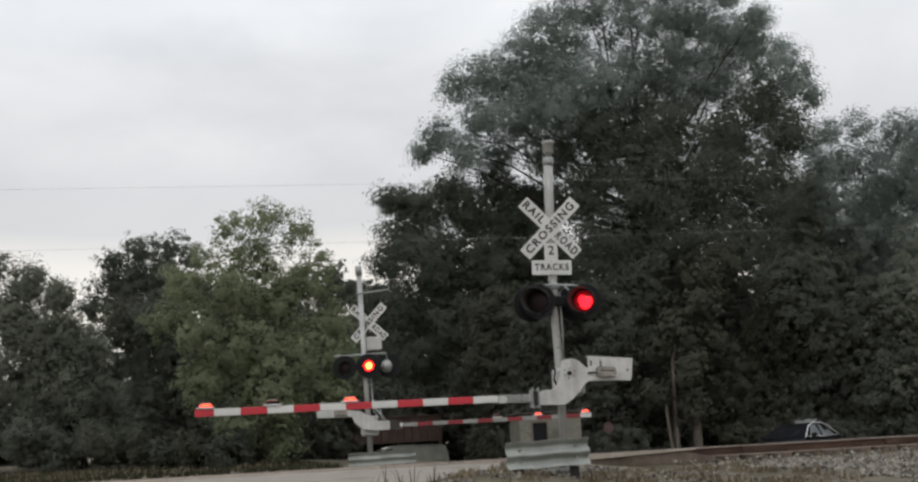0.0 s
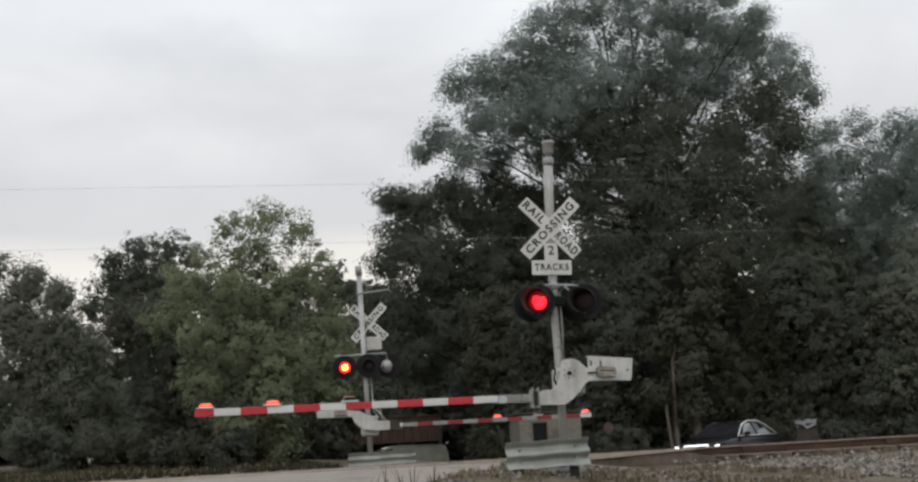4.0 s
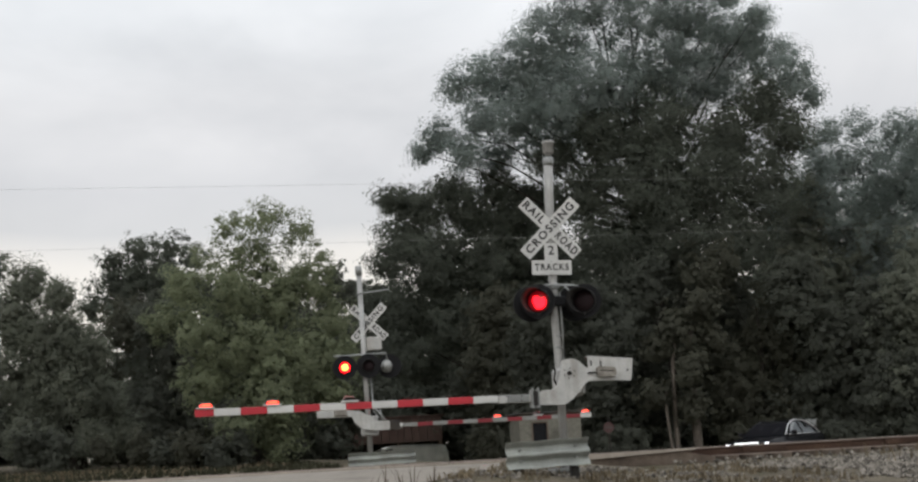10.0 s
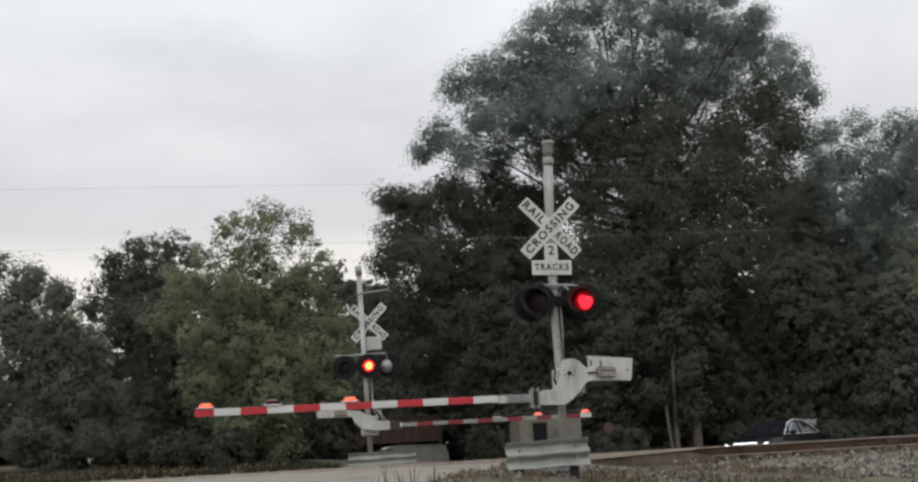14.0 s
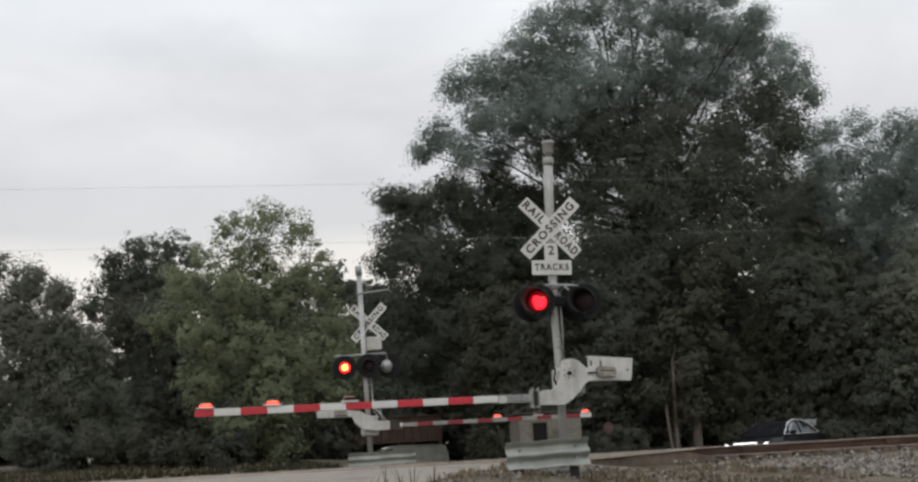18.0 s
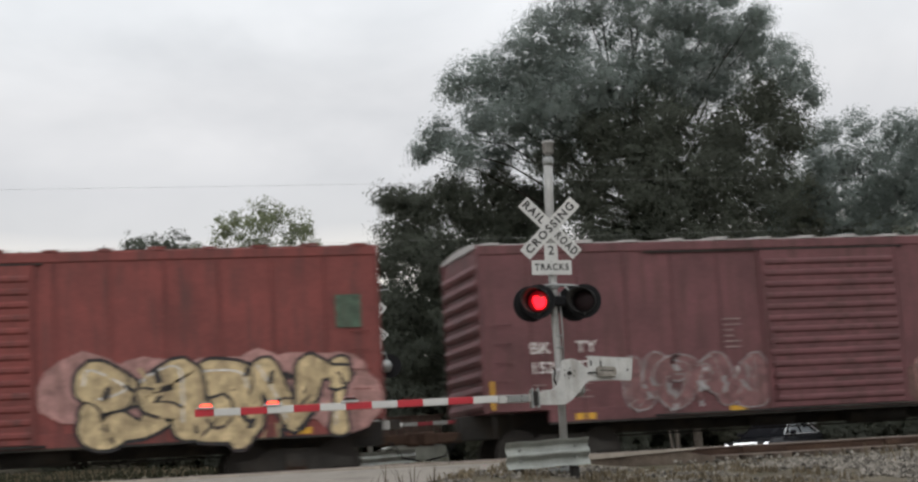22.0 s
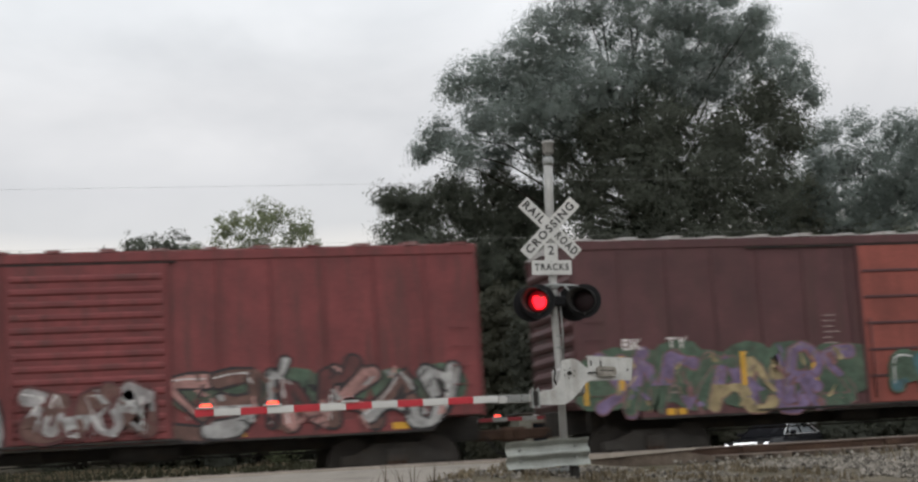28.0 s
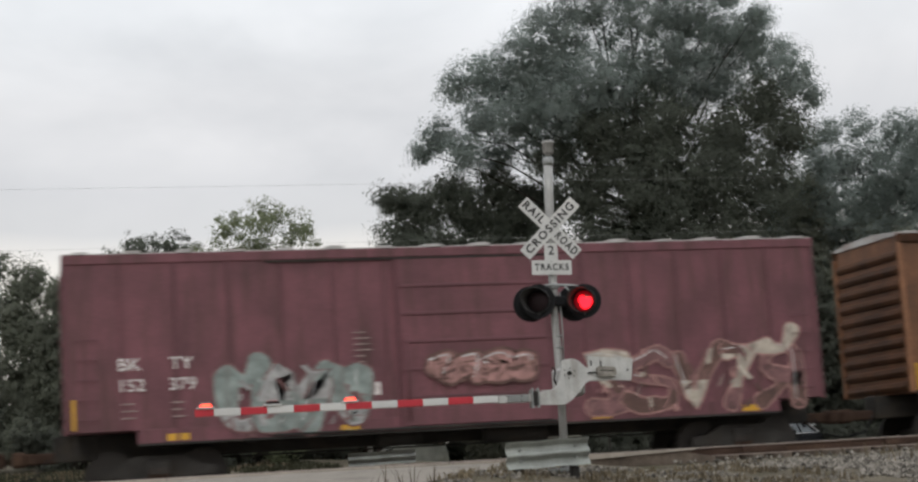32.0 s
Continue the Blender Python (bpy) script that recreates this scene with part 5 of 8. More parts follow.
# skeletons of painted forms in a unit box, as strokes
FORMS = {
    "S": [[(0.92, 0.80), (0.72, 0.97), (0.38, 1.0), (0.12, 0.82), (0.22, 0.60), (0.55, 0.50), (0.86, 0.36), (0.90, 0.14), (0.62, 0.0), (0.25, 0.02), (0.05, 0.18)]],
    "P": [[(0.18, 0.0), (0.2, 0.98), (0.62, 1.0), (0.92, 0.80), (0.82, 0.52), (0.52, 0.42), (0.22, 0.45)]],
    "E": [[(0.92, 0.98), (0.22, 1.0), (0.12, 0.5), (0.16, 0.03), (0.95, 0.0)], [(0.16, 0.52), (0.76, 0.54)]],
    "N": [[(0.08, 0.0), (0.16, 1.0), (0.52, 0.45), (0.82, 0.0), (0.94, 1.0)]],
    "A": [[(0.02, 0.0), (0.28, 0.62), (0.5, 1.0), (0.68, 0.6), (0.96, 0.0)], [(0.26, 0.32), (0.76, 0.34)]],
    "U": [[(0.10, 1.0), (0.12, 0.32), (0.34, 0.02), (0.68, 0.04), (0.86, 0.32), (0.90, 1.0)]],
    "R": [[(0.15, 0.0), (0.2, 0.98), (0.65, 1.0), (0.90, 0.78), (0.74, 0.54), (0.22, 0.47)], [(0.5, 0.48), (0.70, 0.22), (0.98, 0.0)]],
    "B": [[(0.15, 0.02), (0.18, 0.98), (0.66, 0.98), (0.84, 0.76), (0.62, 0.54), (0.24, 0.52)], [(0.60, 0.54), (0.92, 0.32), (0.72, 0.02), (0.15, 0.02)]],
    "K": [[(0.15, 0.0), (0.2, 1.0)], [(0.92, 1.0), (0.24, 0.48), (0.62, 0.28), (0.98, 0.0)]],
    "C": [[(0.92, 0.78), (0.62, 1.0), (0.25, 0.88), (0.08, 0.5), (0.26, 0.12), (0.62, 0.0), (0.94, 0.2)]],
    "O": [[(0.5, 1.0), (0.16, 0.84), (0.06, 0.48), (0.22, 0.1), (0.56, 0.0), (0.88, 0.2), (0.94, 0.58), (0.80, 0.9), (0.5, 1.0)]],
    "Z": [[(0.06, 0.96), (0.94, 1.0), (0.5, 0.5), (0.04, 0.0), (0.98, 0.04)]],
    "I": [[(0.42, 0.0), (0.52, 1.0)]],
    "T": [[(0.02, 0.96), (0.98, 1.0)], [(0.52, 0.96), (0.44, 0.0)]],
    "V": [[(0.04, 1.0), (0.30, 0.42), (0.46, 0.0), (0.70, 0.5), (0.96, 1.0)]],
    "M": [[(0.05, 0.0), (0.14, 1.0), (0.5, 0.4), (0.86, 1.0), (0.96, 0.0)]],
}


def rounded(pts, n=3):
    """A smoother run through the points."""
    out = []
    for i in range(len(pts) - 1):
        p0, p1, p2, p3 = (Vector(pts[max(0, min(len(pts) - 1, i + k))]) for k in (-1, 0, 1, 2))
        for j in range(n):
            t = j / n
            q = 0.5 * (2 * p1 + (p2 - p0) * t + (2 * p0 - 5 * p1 + 4 * p2 - p3) * t * t + (3 * p1 - p0 - 3 * p2 + p3) * t ** 3)
            out.append((q.x, q.y))
    return out + [tuple(pts[-1])]


def ribbon(runs, widths, y):
    """Strokes of varying width with rounded ends, as one flat mesh."""
    m = Mesh()
    for j, run_pts in enumerate(runs):
        pts = [Vector(p) for p in run_pts]
        n = len(pts)
        if n < 2:
            continue
        v = []
        for i, p in enumerate(pts):
            d = (pts[min(i + 1, n - 1)] - pts[max(i - 1, 0)])
            d = d.normalized() if d.length > 1e-6 else Vector((1, 0))
            q = Vector((-d.y, d.x)) * widths(i / (n - 1)) / 2
            v += [p + q, p - q]
        f = [(2 * i, 2 * i + 1, 2 * i + 3, 2 * i + 2) for i in range(n - 1)]
        for i, way in ((0, -1), (n - 1, 1)):
            d = (pts[min(i + 1, n - 1)] - pts[max(i - 1, 0)]).normalized() * way
            r, side = widths(i / (n - 1)) / 2, Vector((-d.y, d.x))
            o = len(v)
            v += [pts[i] + r * (math.cos(a) * d * 0.8 + math.sin(a) * side) for a in (0.9, 0.3, -0.3, -0.9)]
            f.append((2 * i, o, o + 1, o + 2, o + 3, 2 * i + 1) if way > 0 else (2 * i + 1, o, o + 1, o + 2, o + 3, 2 * i))
        m.add([(p.x, y - 0.0005 * j, p.y) for p in v], f)
    return m


def below(m, cut, y):
    """The part of a flat mesh that lies under a level, moved to the plane y."""
    out, seen = Mesh(), {}

    def put(p, d):
        key = (round(p[0], 4), round(p[1], 4), round(d, 5))
        if key not in seen:
            seen[key] = len(out.v)
            out.v.append((p[0], d, p[1]))
        return seen[key]
    for f in m.f:
        poly = [(m.v[i][0], m.v[i][2]) for i in f]
        d = y + m.v[f[0]][1] - m.v[0][1]
        keep = []
        for i, p in enumerate(poly):
            q = poly[(i + 1) % len(poly)]
            if p[1] <= cut:
                keep.append(put(p, d))
            if (p[1] <= cut) != (q[1] <= cut):
                t = (cut - p[1]) / (q[1] - p[1])
                keep.append(put((p[0] + (q[0] - p[0]) * t, cut), d))
        keep = list(dict.fromkeys(keep))
        if len(keep) > 2:
            out.f.append(tuple(keep))
            out.smooth.append(False)
    return out


def graffiti(car, x0, x1, z0, z1, fills, outline, y, seed, glyphs=5, halo=None, style="bubble", line=0.05, word="", shine="white"):
    """A sprayed piece. bubble: swollen round forms; block: stiff angular forms; line: outlines alone. word: its forms, one by one."""
    rng = random.Random(seed)
    word = word or "".join(rng.choice("SPENAURBKCOZ") for _ in range(glyphs))
    n = len(word)
    wide = [0.55 if g == "I" else 1.0 for g in word]
    unit = (x1 - x0) / sum(wide)
    h, x = z1 - z0, x0
    if halo:
        for k in range(2 * n):
            cx, q = x0 + (x1 - x0) * (k + 0.5) / (2 * n), 0.42 * h * rng.uniform(0.8, 1.2)
            cz = z0 + h * rng.uniform(0.45, 0.72)
            part("graffiti_halo", Mesh().plate([(cx + 1.15 * q * math.cos(a * 0.524) * rng.uniform(0.85, 1.12), max(z0 - 0.03, cz + q * math.sin(a * 0.524) * rng.uniform(0.85, 1.12))) for a in range(12)], y + 0.0015 - 0.0002 * (k % 6)), halo, car, fix=False)
    for g, form in enumerate(word):
        w = unit * wide[g]
        lift = 0.0058 * (g % 2) + 0.0029 * (g % 3)
        fat = (0.44 if style == "bubble" else 0.28) * min(w, 0.75 * h) * rng.uniform(0.9, 1.1)
        slant, tip, turned = rng.uniform(-0.10, 0.22), rng.uniform(-0.14, 0.14), rng.random() < 0.45
        grow = 1.30
        runs = []
        rim = 0.62 * fat + 1.4 * line

        def inside(q):
            return min(max(q, x0 + rim), x1 - rim)
        for run_pts in FORMS[form]:
            pts = []
            for a, b in run_pts:
                a, b = a + rng.uniform(-0.09, 0.09), b + rng.uniform(-0.07, 0.07)
                a = 1 - a if turned else a
                px = inside(x + w * 0.5 + (w * grow - fat) * (a - 0.5) + slant * h * (b - 0.5))
                pts.append((px, max(z0 + 0.4 * fat, z0 + 0.5 * fat + (h - fat) * b + tip * h * (a - 0.5))))
            runs.append(rounded(pts, 4) if style == "bubble" else rounded(pts, 2))
        # a swash that runs out under the next form
        a, b = runs[0][-1]
        runs.append(rounded([(a, b), (inside(a + 0.35 * w), b - 0.06 * h), (inside(a + 0.6 * w), max(z0 + 0.2 * fat, b + rng.uniform(-0.2, 0.25) * h))], 2))
        swell = rng.uniform(0.15, 0.4)

        def body(t, extra=0.0):
            return max(0.02, fat * (1 - swell * 0.5 + swell * math.cos(6.28 * t)) + extra)
        edge = part("graffiti_outline", ribbon(runs, lambda t: body(t, 2.6 * line), y - lift - 0.0005), outline, car, "sprayed graffiti outline" if g == 0 else "", fix=False)
        if style == "line":
            part("graffiti_core", ribbon(runs, lambda t: body(t, 0.2 * line), y - lift - 0.0028), fills[0], edge, fix=False)
        else:
            fill = ribbon(runs, lambda t: body(t), y - lift - 0.0028)
            part("graffiti_fill", fill, fills[g % len(fills)], edge, fix=False)
            if len(fills) > 1:
                low = below(fill, z0 + h * rng.uniform(0.30, 0.52), y - lift - 0.0044)
                if low.f:
                    part("graffiti_fade", low, fills[(g + 1) % len(fills)], edge, fix=False)
            # light caught along the upper edge, cuts across the body, and a drip of the outline
            glint = [(a - 0.22 * fat, b + 0.2 * fat) for a, b in runs[0][:max(2, len(runs[0]) // 2)]]
            part("graffiti_accent", ribbon([glint], lambda t: 0.6 * line, y - lift - 0.0062), spray(shine), edge, fix=False)
            for _ in range(2):
                a, b = runs[0][rng.randrange(len(runs[0]))]
                q = rng.uniform(0, 3.14)
                cut = [(a - 0.45 * fat * math.cos(q), b - 0.45 * fat * math.sin(q)), (a + 0.1 * fat * math.sin(q), b + 0.05), (a + 0.4 * fat * math.cos(q), b + 0.4 * fat * math.sin(q))]
                part("graffiti_cut", ribbon([rounded(cut, 2)], lambda t: line * (1.2 - 0.8 * t), y - lift - 0.0066), outline, edge, fix=False)
        if rng.random() < 0.5:
            ox, oz = runs[0][len(runs[0]) // 2]
            part("graffiti_drip", Mesh().stroke([(ox, oz), (ox + 0.01, max(z0 - 0.05, oz - rng.uniform(0.2, 0.5)))], 0.018, y - lift - 0.0070), outline, edge, fix=False)
        x += w
    if style != "line":
        shards(car, x0, x1, z0, z1, y - 0.0195, list(dict.fromkeys(fills)) + [outline], seed, 9 * n)


def shards(car, x0, x1, z0, z1, y, paints, seed, count):
    """Small slanting flecks and strokes where the layers of paint cut across one another."""
    rng = random.Random(seed + 500)
    h = z1 - z0
    for i, paint in enumerate(paints):
        m = Mesh()
        for k in range(max(4, count // len(paints))):
            a, b = rng.uniform(x0 + 0.25, x1 - 0.30), z0 + h * rng.betavariate(1.6, 1.8)
            tall, wide, lean = h * rng.uniform(0.07, 0.26), rng.uniform(0.03, 0.15), rng.uniform(-0.9, 0.9)
            top = rng.uniform(0.3, 1.1) * wide
            lo, hi = max(z0 - 0.02, b - tall / 2), b + tall / 2
            m.plate([(a - wide / 2, lo), (a + wide / 2, lo + 0.1 * tall), (a + top / 2 + lean * tall, hi), (a - top / 2 + lean * tall, hi - 0.12 * tall)], y - 0.0001 * k - 0.0003 * i)
        tagged(part("graffiti_overspray", m, paint, car, fix=False), kind="stuff")


def block_letters(car, x0, x1, z0, z1, y):
    """Tall white slanted bars with heavy feet, on black, that spell nothing."""
    w, h = (x1 - x0) / 4, z1 - z0

    def bar(m, pts, k):
        m.plate([(x0 + a * w, z0 + b * h) for a, b in pts], y - 0.0005 * k)
    for k, shapes in enumerate((
            [[(0.10, 0.92), (0.60, 0.92), (0.58, 1.0), (0.04, 1.0)], [(0.06, 0.30), (0.36, 0.10), (0.44, 0.92), (0.10, 0.92)], [(0.34, 0.0), (0.62, 0.0), (0.62, 0.93), (0.44, 0.93)], [(-0.02, 0.0), (0.64, 0.0), (0.62, 0.10), (0.02, 0.10)]],
            [[(1.02, 0.0), (1.32, 0.0), (1.26, 1.0), (0.92, 1.0)], [(1.26, 0.90), (1.66, 0.88), (1.68, 1.0), (1.24, 1.0)], [(1.0, 0.0), (1.74, 0.0), (1.70, 0.12), (1.02, 0.10)]],
            [[(2.04, 0.0), (2.26, 0.0), (2.30, 1.0), (1.92, 1.0)], [(2.22, 1.0), (2.44, 0.98), (2.68, 0.0), (2.42, 0.0)], [(1.92, 0.93), (2.55, 0.93), (2.53, 1.0), (1.90, 1.0)], [(1.98, 0.0), (2.78, 0.0), (2.74, 0.09), (2.0, 0.09)]],
            [[(2.98, 0.0), (3.28, 0.0), (3.12, 1.0), (2.84, 1.0)], [(3.14, 0.98), (3.40, 0.98), (3.66, 0.0), (3.36, 0.06)], [(3.42, 0.98), (3.72, 1.0), (3.78, 0.2), (3.60, 0.26)], [(2.80, 0.93), (3.82, 0.94), (3.80, 1.0), (2.80, 1.0)]])):
        m = Mesh()
        for j, pts in enumerate(shapes):
            bar(m, pts, j)
        part("painted_bar", m, spray("white"), car, fix=False)


SPRAY = {"white": (0.60, 0.59, 0.58), "black": (0.018, 0.018, 0.02), "cream": (0.45, 0.35, 0.20), "pink": (0.33, 0.11, 0.15), "teal": (0.045, 0.105, 0.125), "blue": (0.035, 0.075, 0.14), "green": (0.06, 0.095, 0.065), "grey": (0.27, 0.26, 0.26),
         "purple": (0.15, 0.11, 0.20), "orange": (0.28, 0.13, 0.08), "brown": (0.11, 0.06, 0.05), "mint": (0.21, 0.25, 0.235), "orchid": (0.36, 0.15, 0.19), "rose": (0.33, 0.18, 0.165), "dark_red": (0.09, 0.03, 0.03), "silver": (0.30, 0.30, 0.295),
         "tan": (0.30, 0.24, 0.13), "plum": (0.17, 0.085, 0.085), "rust": (0.235, 0.125, 0.06), "navy": (0.035, 0.075, 0.16), "ochre": (0.30, 0.175, 0.055), "bone": (0.42, 0.37, 0.31)}


def spray(name):
    return surface("spray_paint_" + name, SPRAY[name], 0.65, 0, 0.42, 4.5, 30, 0.05, tuple(c * 0.42 + f for c, f in zip(SPRAY[name], (0.045, 0.025, 0.022))), 0.9, True)


def scribble(car, x0, x1, z0, z1, y, seed, lines=6, colour="white", w=0.028):
    rng = random.Random(seed)
    m = Mesh()
    for i in range(lines):
        z = z1 - (z1 - z0) * (i + 0.5) / lines
        a = x0
        pts = []
        while a < x1:
            pts.append((a, z + rng.uniform(-0.5, 0.5) * (z1 - z0) / lines))
            a += rng.uniform(0.03, 0.09)
        if len(pts) > 2:
            m.stroke(pts, w, y)
    part("graffiti_tag", m, spray(colour), car, "scribbled spray tag", fix=False)


def bars(car, x0, x1, z0, z1, rows, y, material, seed=0, name="stencil"):
    """Small stencilled lines that cannot be read, as plain bars."""
    rng = random.Random(seed)
    for i in range(rows):
        z = z1 - (z1 - z0) * (i + 0.5) / rows
        e = x0 + (x1 - x0) * rng.uniform(0.5, 1.0)
        part(name, Mesh().box(x0, e, y - 0.002, y, z - 0.11 * (z1 - z0) / rows, z + 0.11 * (z1 - z0) / rows), material, car)


def boxcar(place, colour, length=15.65, eave=4.66, door=(6.45, 9.4), door_style="ribbed", outside_posts=False, door_colour=None, marks=None, stain=(0.09, 0.045, 0.04), roof="pale", label="", fade=0.25):
    colour = (0.72 * colour[0], 0.70 * colour[1], 0.82 * colour[2])  # scales the given body colour down, blue least
    c = thing("boxcar", label, "boxcar", pose(place, T2, 0), "freight cars")
    TRAIN.append((c, place))
    L, half = length, 1.55
    key = "boxcar_paint_%02d" % len(TRAIN)
    if outside_posts:
        fade = 0.45
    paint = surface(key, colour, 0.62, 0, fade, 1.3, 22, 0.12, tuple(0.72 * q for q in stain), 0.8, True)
    dpaint = surface(key + "_door", door_colour, 0.6, 0, 0.25, 0.8, 22, 0.12, tuple(1.6 * q for q in door_colour), 0.5, True) if door_colour else paint
    # outside-post cars: end ribs at half the body colour, in place of shade
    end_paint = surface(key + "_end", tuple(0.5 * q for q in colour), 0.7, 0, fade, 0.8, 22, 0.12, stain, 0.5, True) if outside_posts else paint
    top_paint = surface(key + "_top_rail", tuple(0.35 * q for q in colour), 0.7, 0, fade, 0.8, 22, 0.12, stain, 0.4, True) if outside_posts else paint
    proud = 0.065 if outside_posts else 0.022
    sheet = half - proud - 0.005
    # body with a drop in the lower edge between the trucks
    part("body", Mesh().box(0.06, L - 0.06, -sheet, sheet, 1.28, eave - 0.02, 0.01), paint, c, "weathered steel body")
    part("side_sill", Mesh().box(1.35, L - 1.05, -sheet - 0.012, -sheet + 0.06, 1.0, 1.29, 0.006), paint, c)
    part("far_side_sill", Mesh().box(1.35, L - 1.05, sheet - 0.06, sheet + 0.012, 1.0, 1.29, 0.006), paint, c)
    part("lower_flange", Mesh().box(1.35, L - 1.05, -half, -sheet + 0.05, 0.985, 1.03), DARK_STEEL, c)
    for y0, y1 in ((-half, -sheet + 0.04), (sheet - 0.04, half)):
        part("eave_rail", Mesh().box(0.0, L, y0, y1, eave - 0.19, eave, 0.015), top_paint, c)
    # posts
    n = 14 if outside_posts else 15
    xs = [0.05 + (L - 0.1) * i / n for i in range(n + 1)]
    wide = 0.10 if outside_posts else 0.07
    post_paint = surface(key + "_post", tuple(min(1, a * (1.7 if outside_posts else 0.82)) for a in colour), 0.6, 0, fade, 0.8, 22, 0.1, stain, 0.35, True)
    for x in xs:
        if door[0] - 0.15 < x < door[1] + 0.15:
            continue
        x = min(max(x, wide / 2), L - wide / 2)
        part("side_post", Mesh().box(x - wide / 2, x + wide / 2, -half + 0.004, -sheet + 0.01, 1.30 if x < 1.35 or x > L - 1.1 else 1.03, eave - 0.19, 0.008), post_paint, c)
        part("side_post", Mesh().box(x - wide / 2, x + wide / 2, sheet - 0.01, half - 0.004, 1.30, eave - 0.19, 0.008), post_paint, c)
    # roof with seam caps
    rp = ROOF_METAL if roof == "pale" else surface(key + "_roof", tuple(a * 0.9 for a in colour), 0.6, 0, fade, 1, 22, 0.1, (0.45, 0.42, 0.40), 0.6)
    part("roof", Mesh().prism([(-half + 0.02, eave - 0.03), (half - 0.02, eave - 0.03), (half - 0.02, eave + 0.02), (0.9, eave + 0.10), (0, eave + 0.125), (-0.9, eave + 0.10), (-half + 0.02, eave + 0.02)], 0.02, L - 0.02, "x"), rp, c, "weathered metal roof")
    for i in range(16):
        x = 0.35 + (L - 0.7) * i / 15
        part("roof_seam", Mesh().prism([(-half - 0.012, eave + 0.004), (half + 0.012, eave + 0.004), (half + 0.012, eave + 0.05 + 0.012 * (i % 3)), (0, eave + 0.185), (-half - 0.012, eave + 0.05 + 0.012 * (i % 3))], x - 0.13 - 0.03 * (i % 2), x + 0.15, "x"), rp, c)
    # corrugated ends
    for x, s in ((0.06, -1), (L - 0.06, 1)):
        for k in range(10):
            z = 1.42 + k * (eave - 1.75) / 9.4
            m = Mesh().prism([(x, z - 0.11), (x + s * 0.05, z - 0.08), (x + s * 0.085, z), (x + s * 0.05, z + 0.08), (x, z + 0.11)], -sheet + 0.08, sheet - 0.08)
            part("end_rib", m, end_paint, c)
        part("corner_post", Mesh().box(min(x, x + s * 0.05), max(x, x + s * 0.05), -half + 0.005, -sheet + 0.07, 1.25, eave - 0.02, 0.006), paint, c)
    # sliding door
    a, b = door
    d = part("door", Mesh().box(a, b, -half - 0.02, -sheet + 0.005, 1.10, eave - 0.22, 0.012), dpaint, c, "sliding steel door")
    if door_style == "ribbed":
        for k in range(13):
            z = 1.28 + k * (eave - 1.65) / 12.5
            part("door_rib", Mesh().prism([(-half - 0.02, z - 0.07), (-half - 0.055, z - 0.03), (-half - 0.055, z + 0.03), (-half - 0.02, z + 0.07)], a + 0.08, b - 0.08, "x"), dpaint, d)
    else:
        for k in range(1, 6):
            z = 1.10 + k * (eave - 1.32) / 6
            part("door_rib", Mesh().box(a + 0.05, b - 0.05, -half - 0.045, -half - 0.02, z - 0.03, z + 0.03, 0.008), post_paint, d)
    part("door_frame", Mesh().box(a - 0.06, a, -half - 0.03, -sheet, 1.05, eave - 0.19, 0.008), post_paint, d)
    part("door_frame", Mesh().box(b, b + 0.06, -half - 0.03, -sheet, 1.05, eave - 0.19, 0.008), post_paint, d)
    part("lock_bar", Mesh().tube([(a + 0.12, -half - 0.07, 1.2), (a + 0.12, -half - 0.07, 2.9)], 0.018, 6), post_paint, d)
    part("door_track", Mesh().box(a - 2.6, b + 0.2, -half - 0.05, -sheet, 1.045, 1.09, 0.005), DARK_STEEL, c)
    part("upper_track", Mesh().box(a - 2.6, b + 0.2, -half - 0.03, -sheet, eave - 0.235, eave - 0.2, 0.005), DARK_STEEL, c)
    # ladder and grab irons at the ends
    for x in (0.28, L - 0.62):
        for k in range(5):
            part("rung", Mesh().tube([(x, -half + 0.01, 1.5 + 0.38 * k), (x, -half - 0.06, 1.5 + 0.38 * k), (x + 0.34, -half - 0.06, 1.5 + 0.38 * k), (x + 0.34, -half + 0.01, 1.5 + 0.38 * k)], 0.010, 6), post_paint, c)
    part("yellow_hand_hold", Mesh().box(0.14, 0.21, -half - 0.03, -half + 0.01, 1.32, 1.9, 0.01), YELLOW_MARK, c)
    part("stirrup", Mesh().tube([(0.2, -half + 0.05, 1.3), (0.2, -half + 0.05, 0.78), (0.55, -half + 0.05, 0.78), (0.55, -half + 0.05, 1.3)], 0.014, 6), DARK_STEEL, c)
    for x in (1.9, 5.2, 10.4, L - 1.9):
        part("reflector", Mesh().box(x, x + 0.42, -sheet - 0.018, -sheet - 0.012, 1.06, 1.19), YELLOW_MARK, c)
    bars(c, a - 0.95, a - 0.55, 2.35, 3.05, 6, (-sheet if outside_posts else -half) - 0.004, DIM_MARK, len(TRAIN))
    part("placard", Mesh().box(a - 0.72, a - 0.44, -sheet - 0.008, -sheet - 0.004, 1.75, 2.0), WHITE_MARK, c)
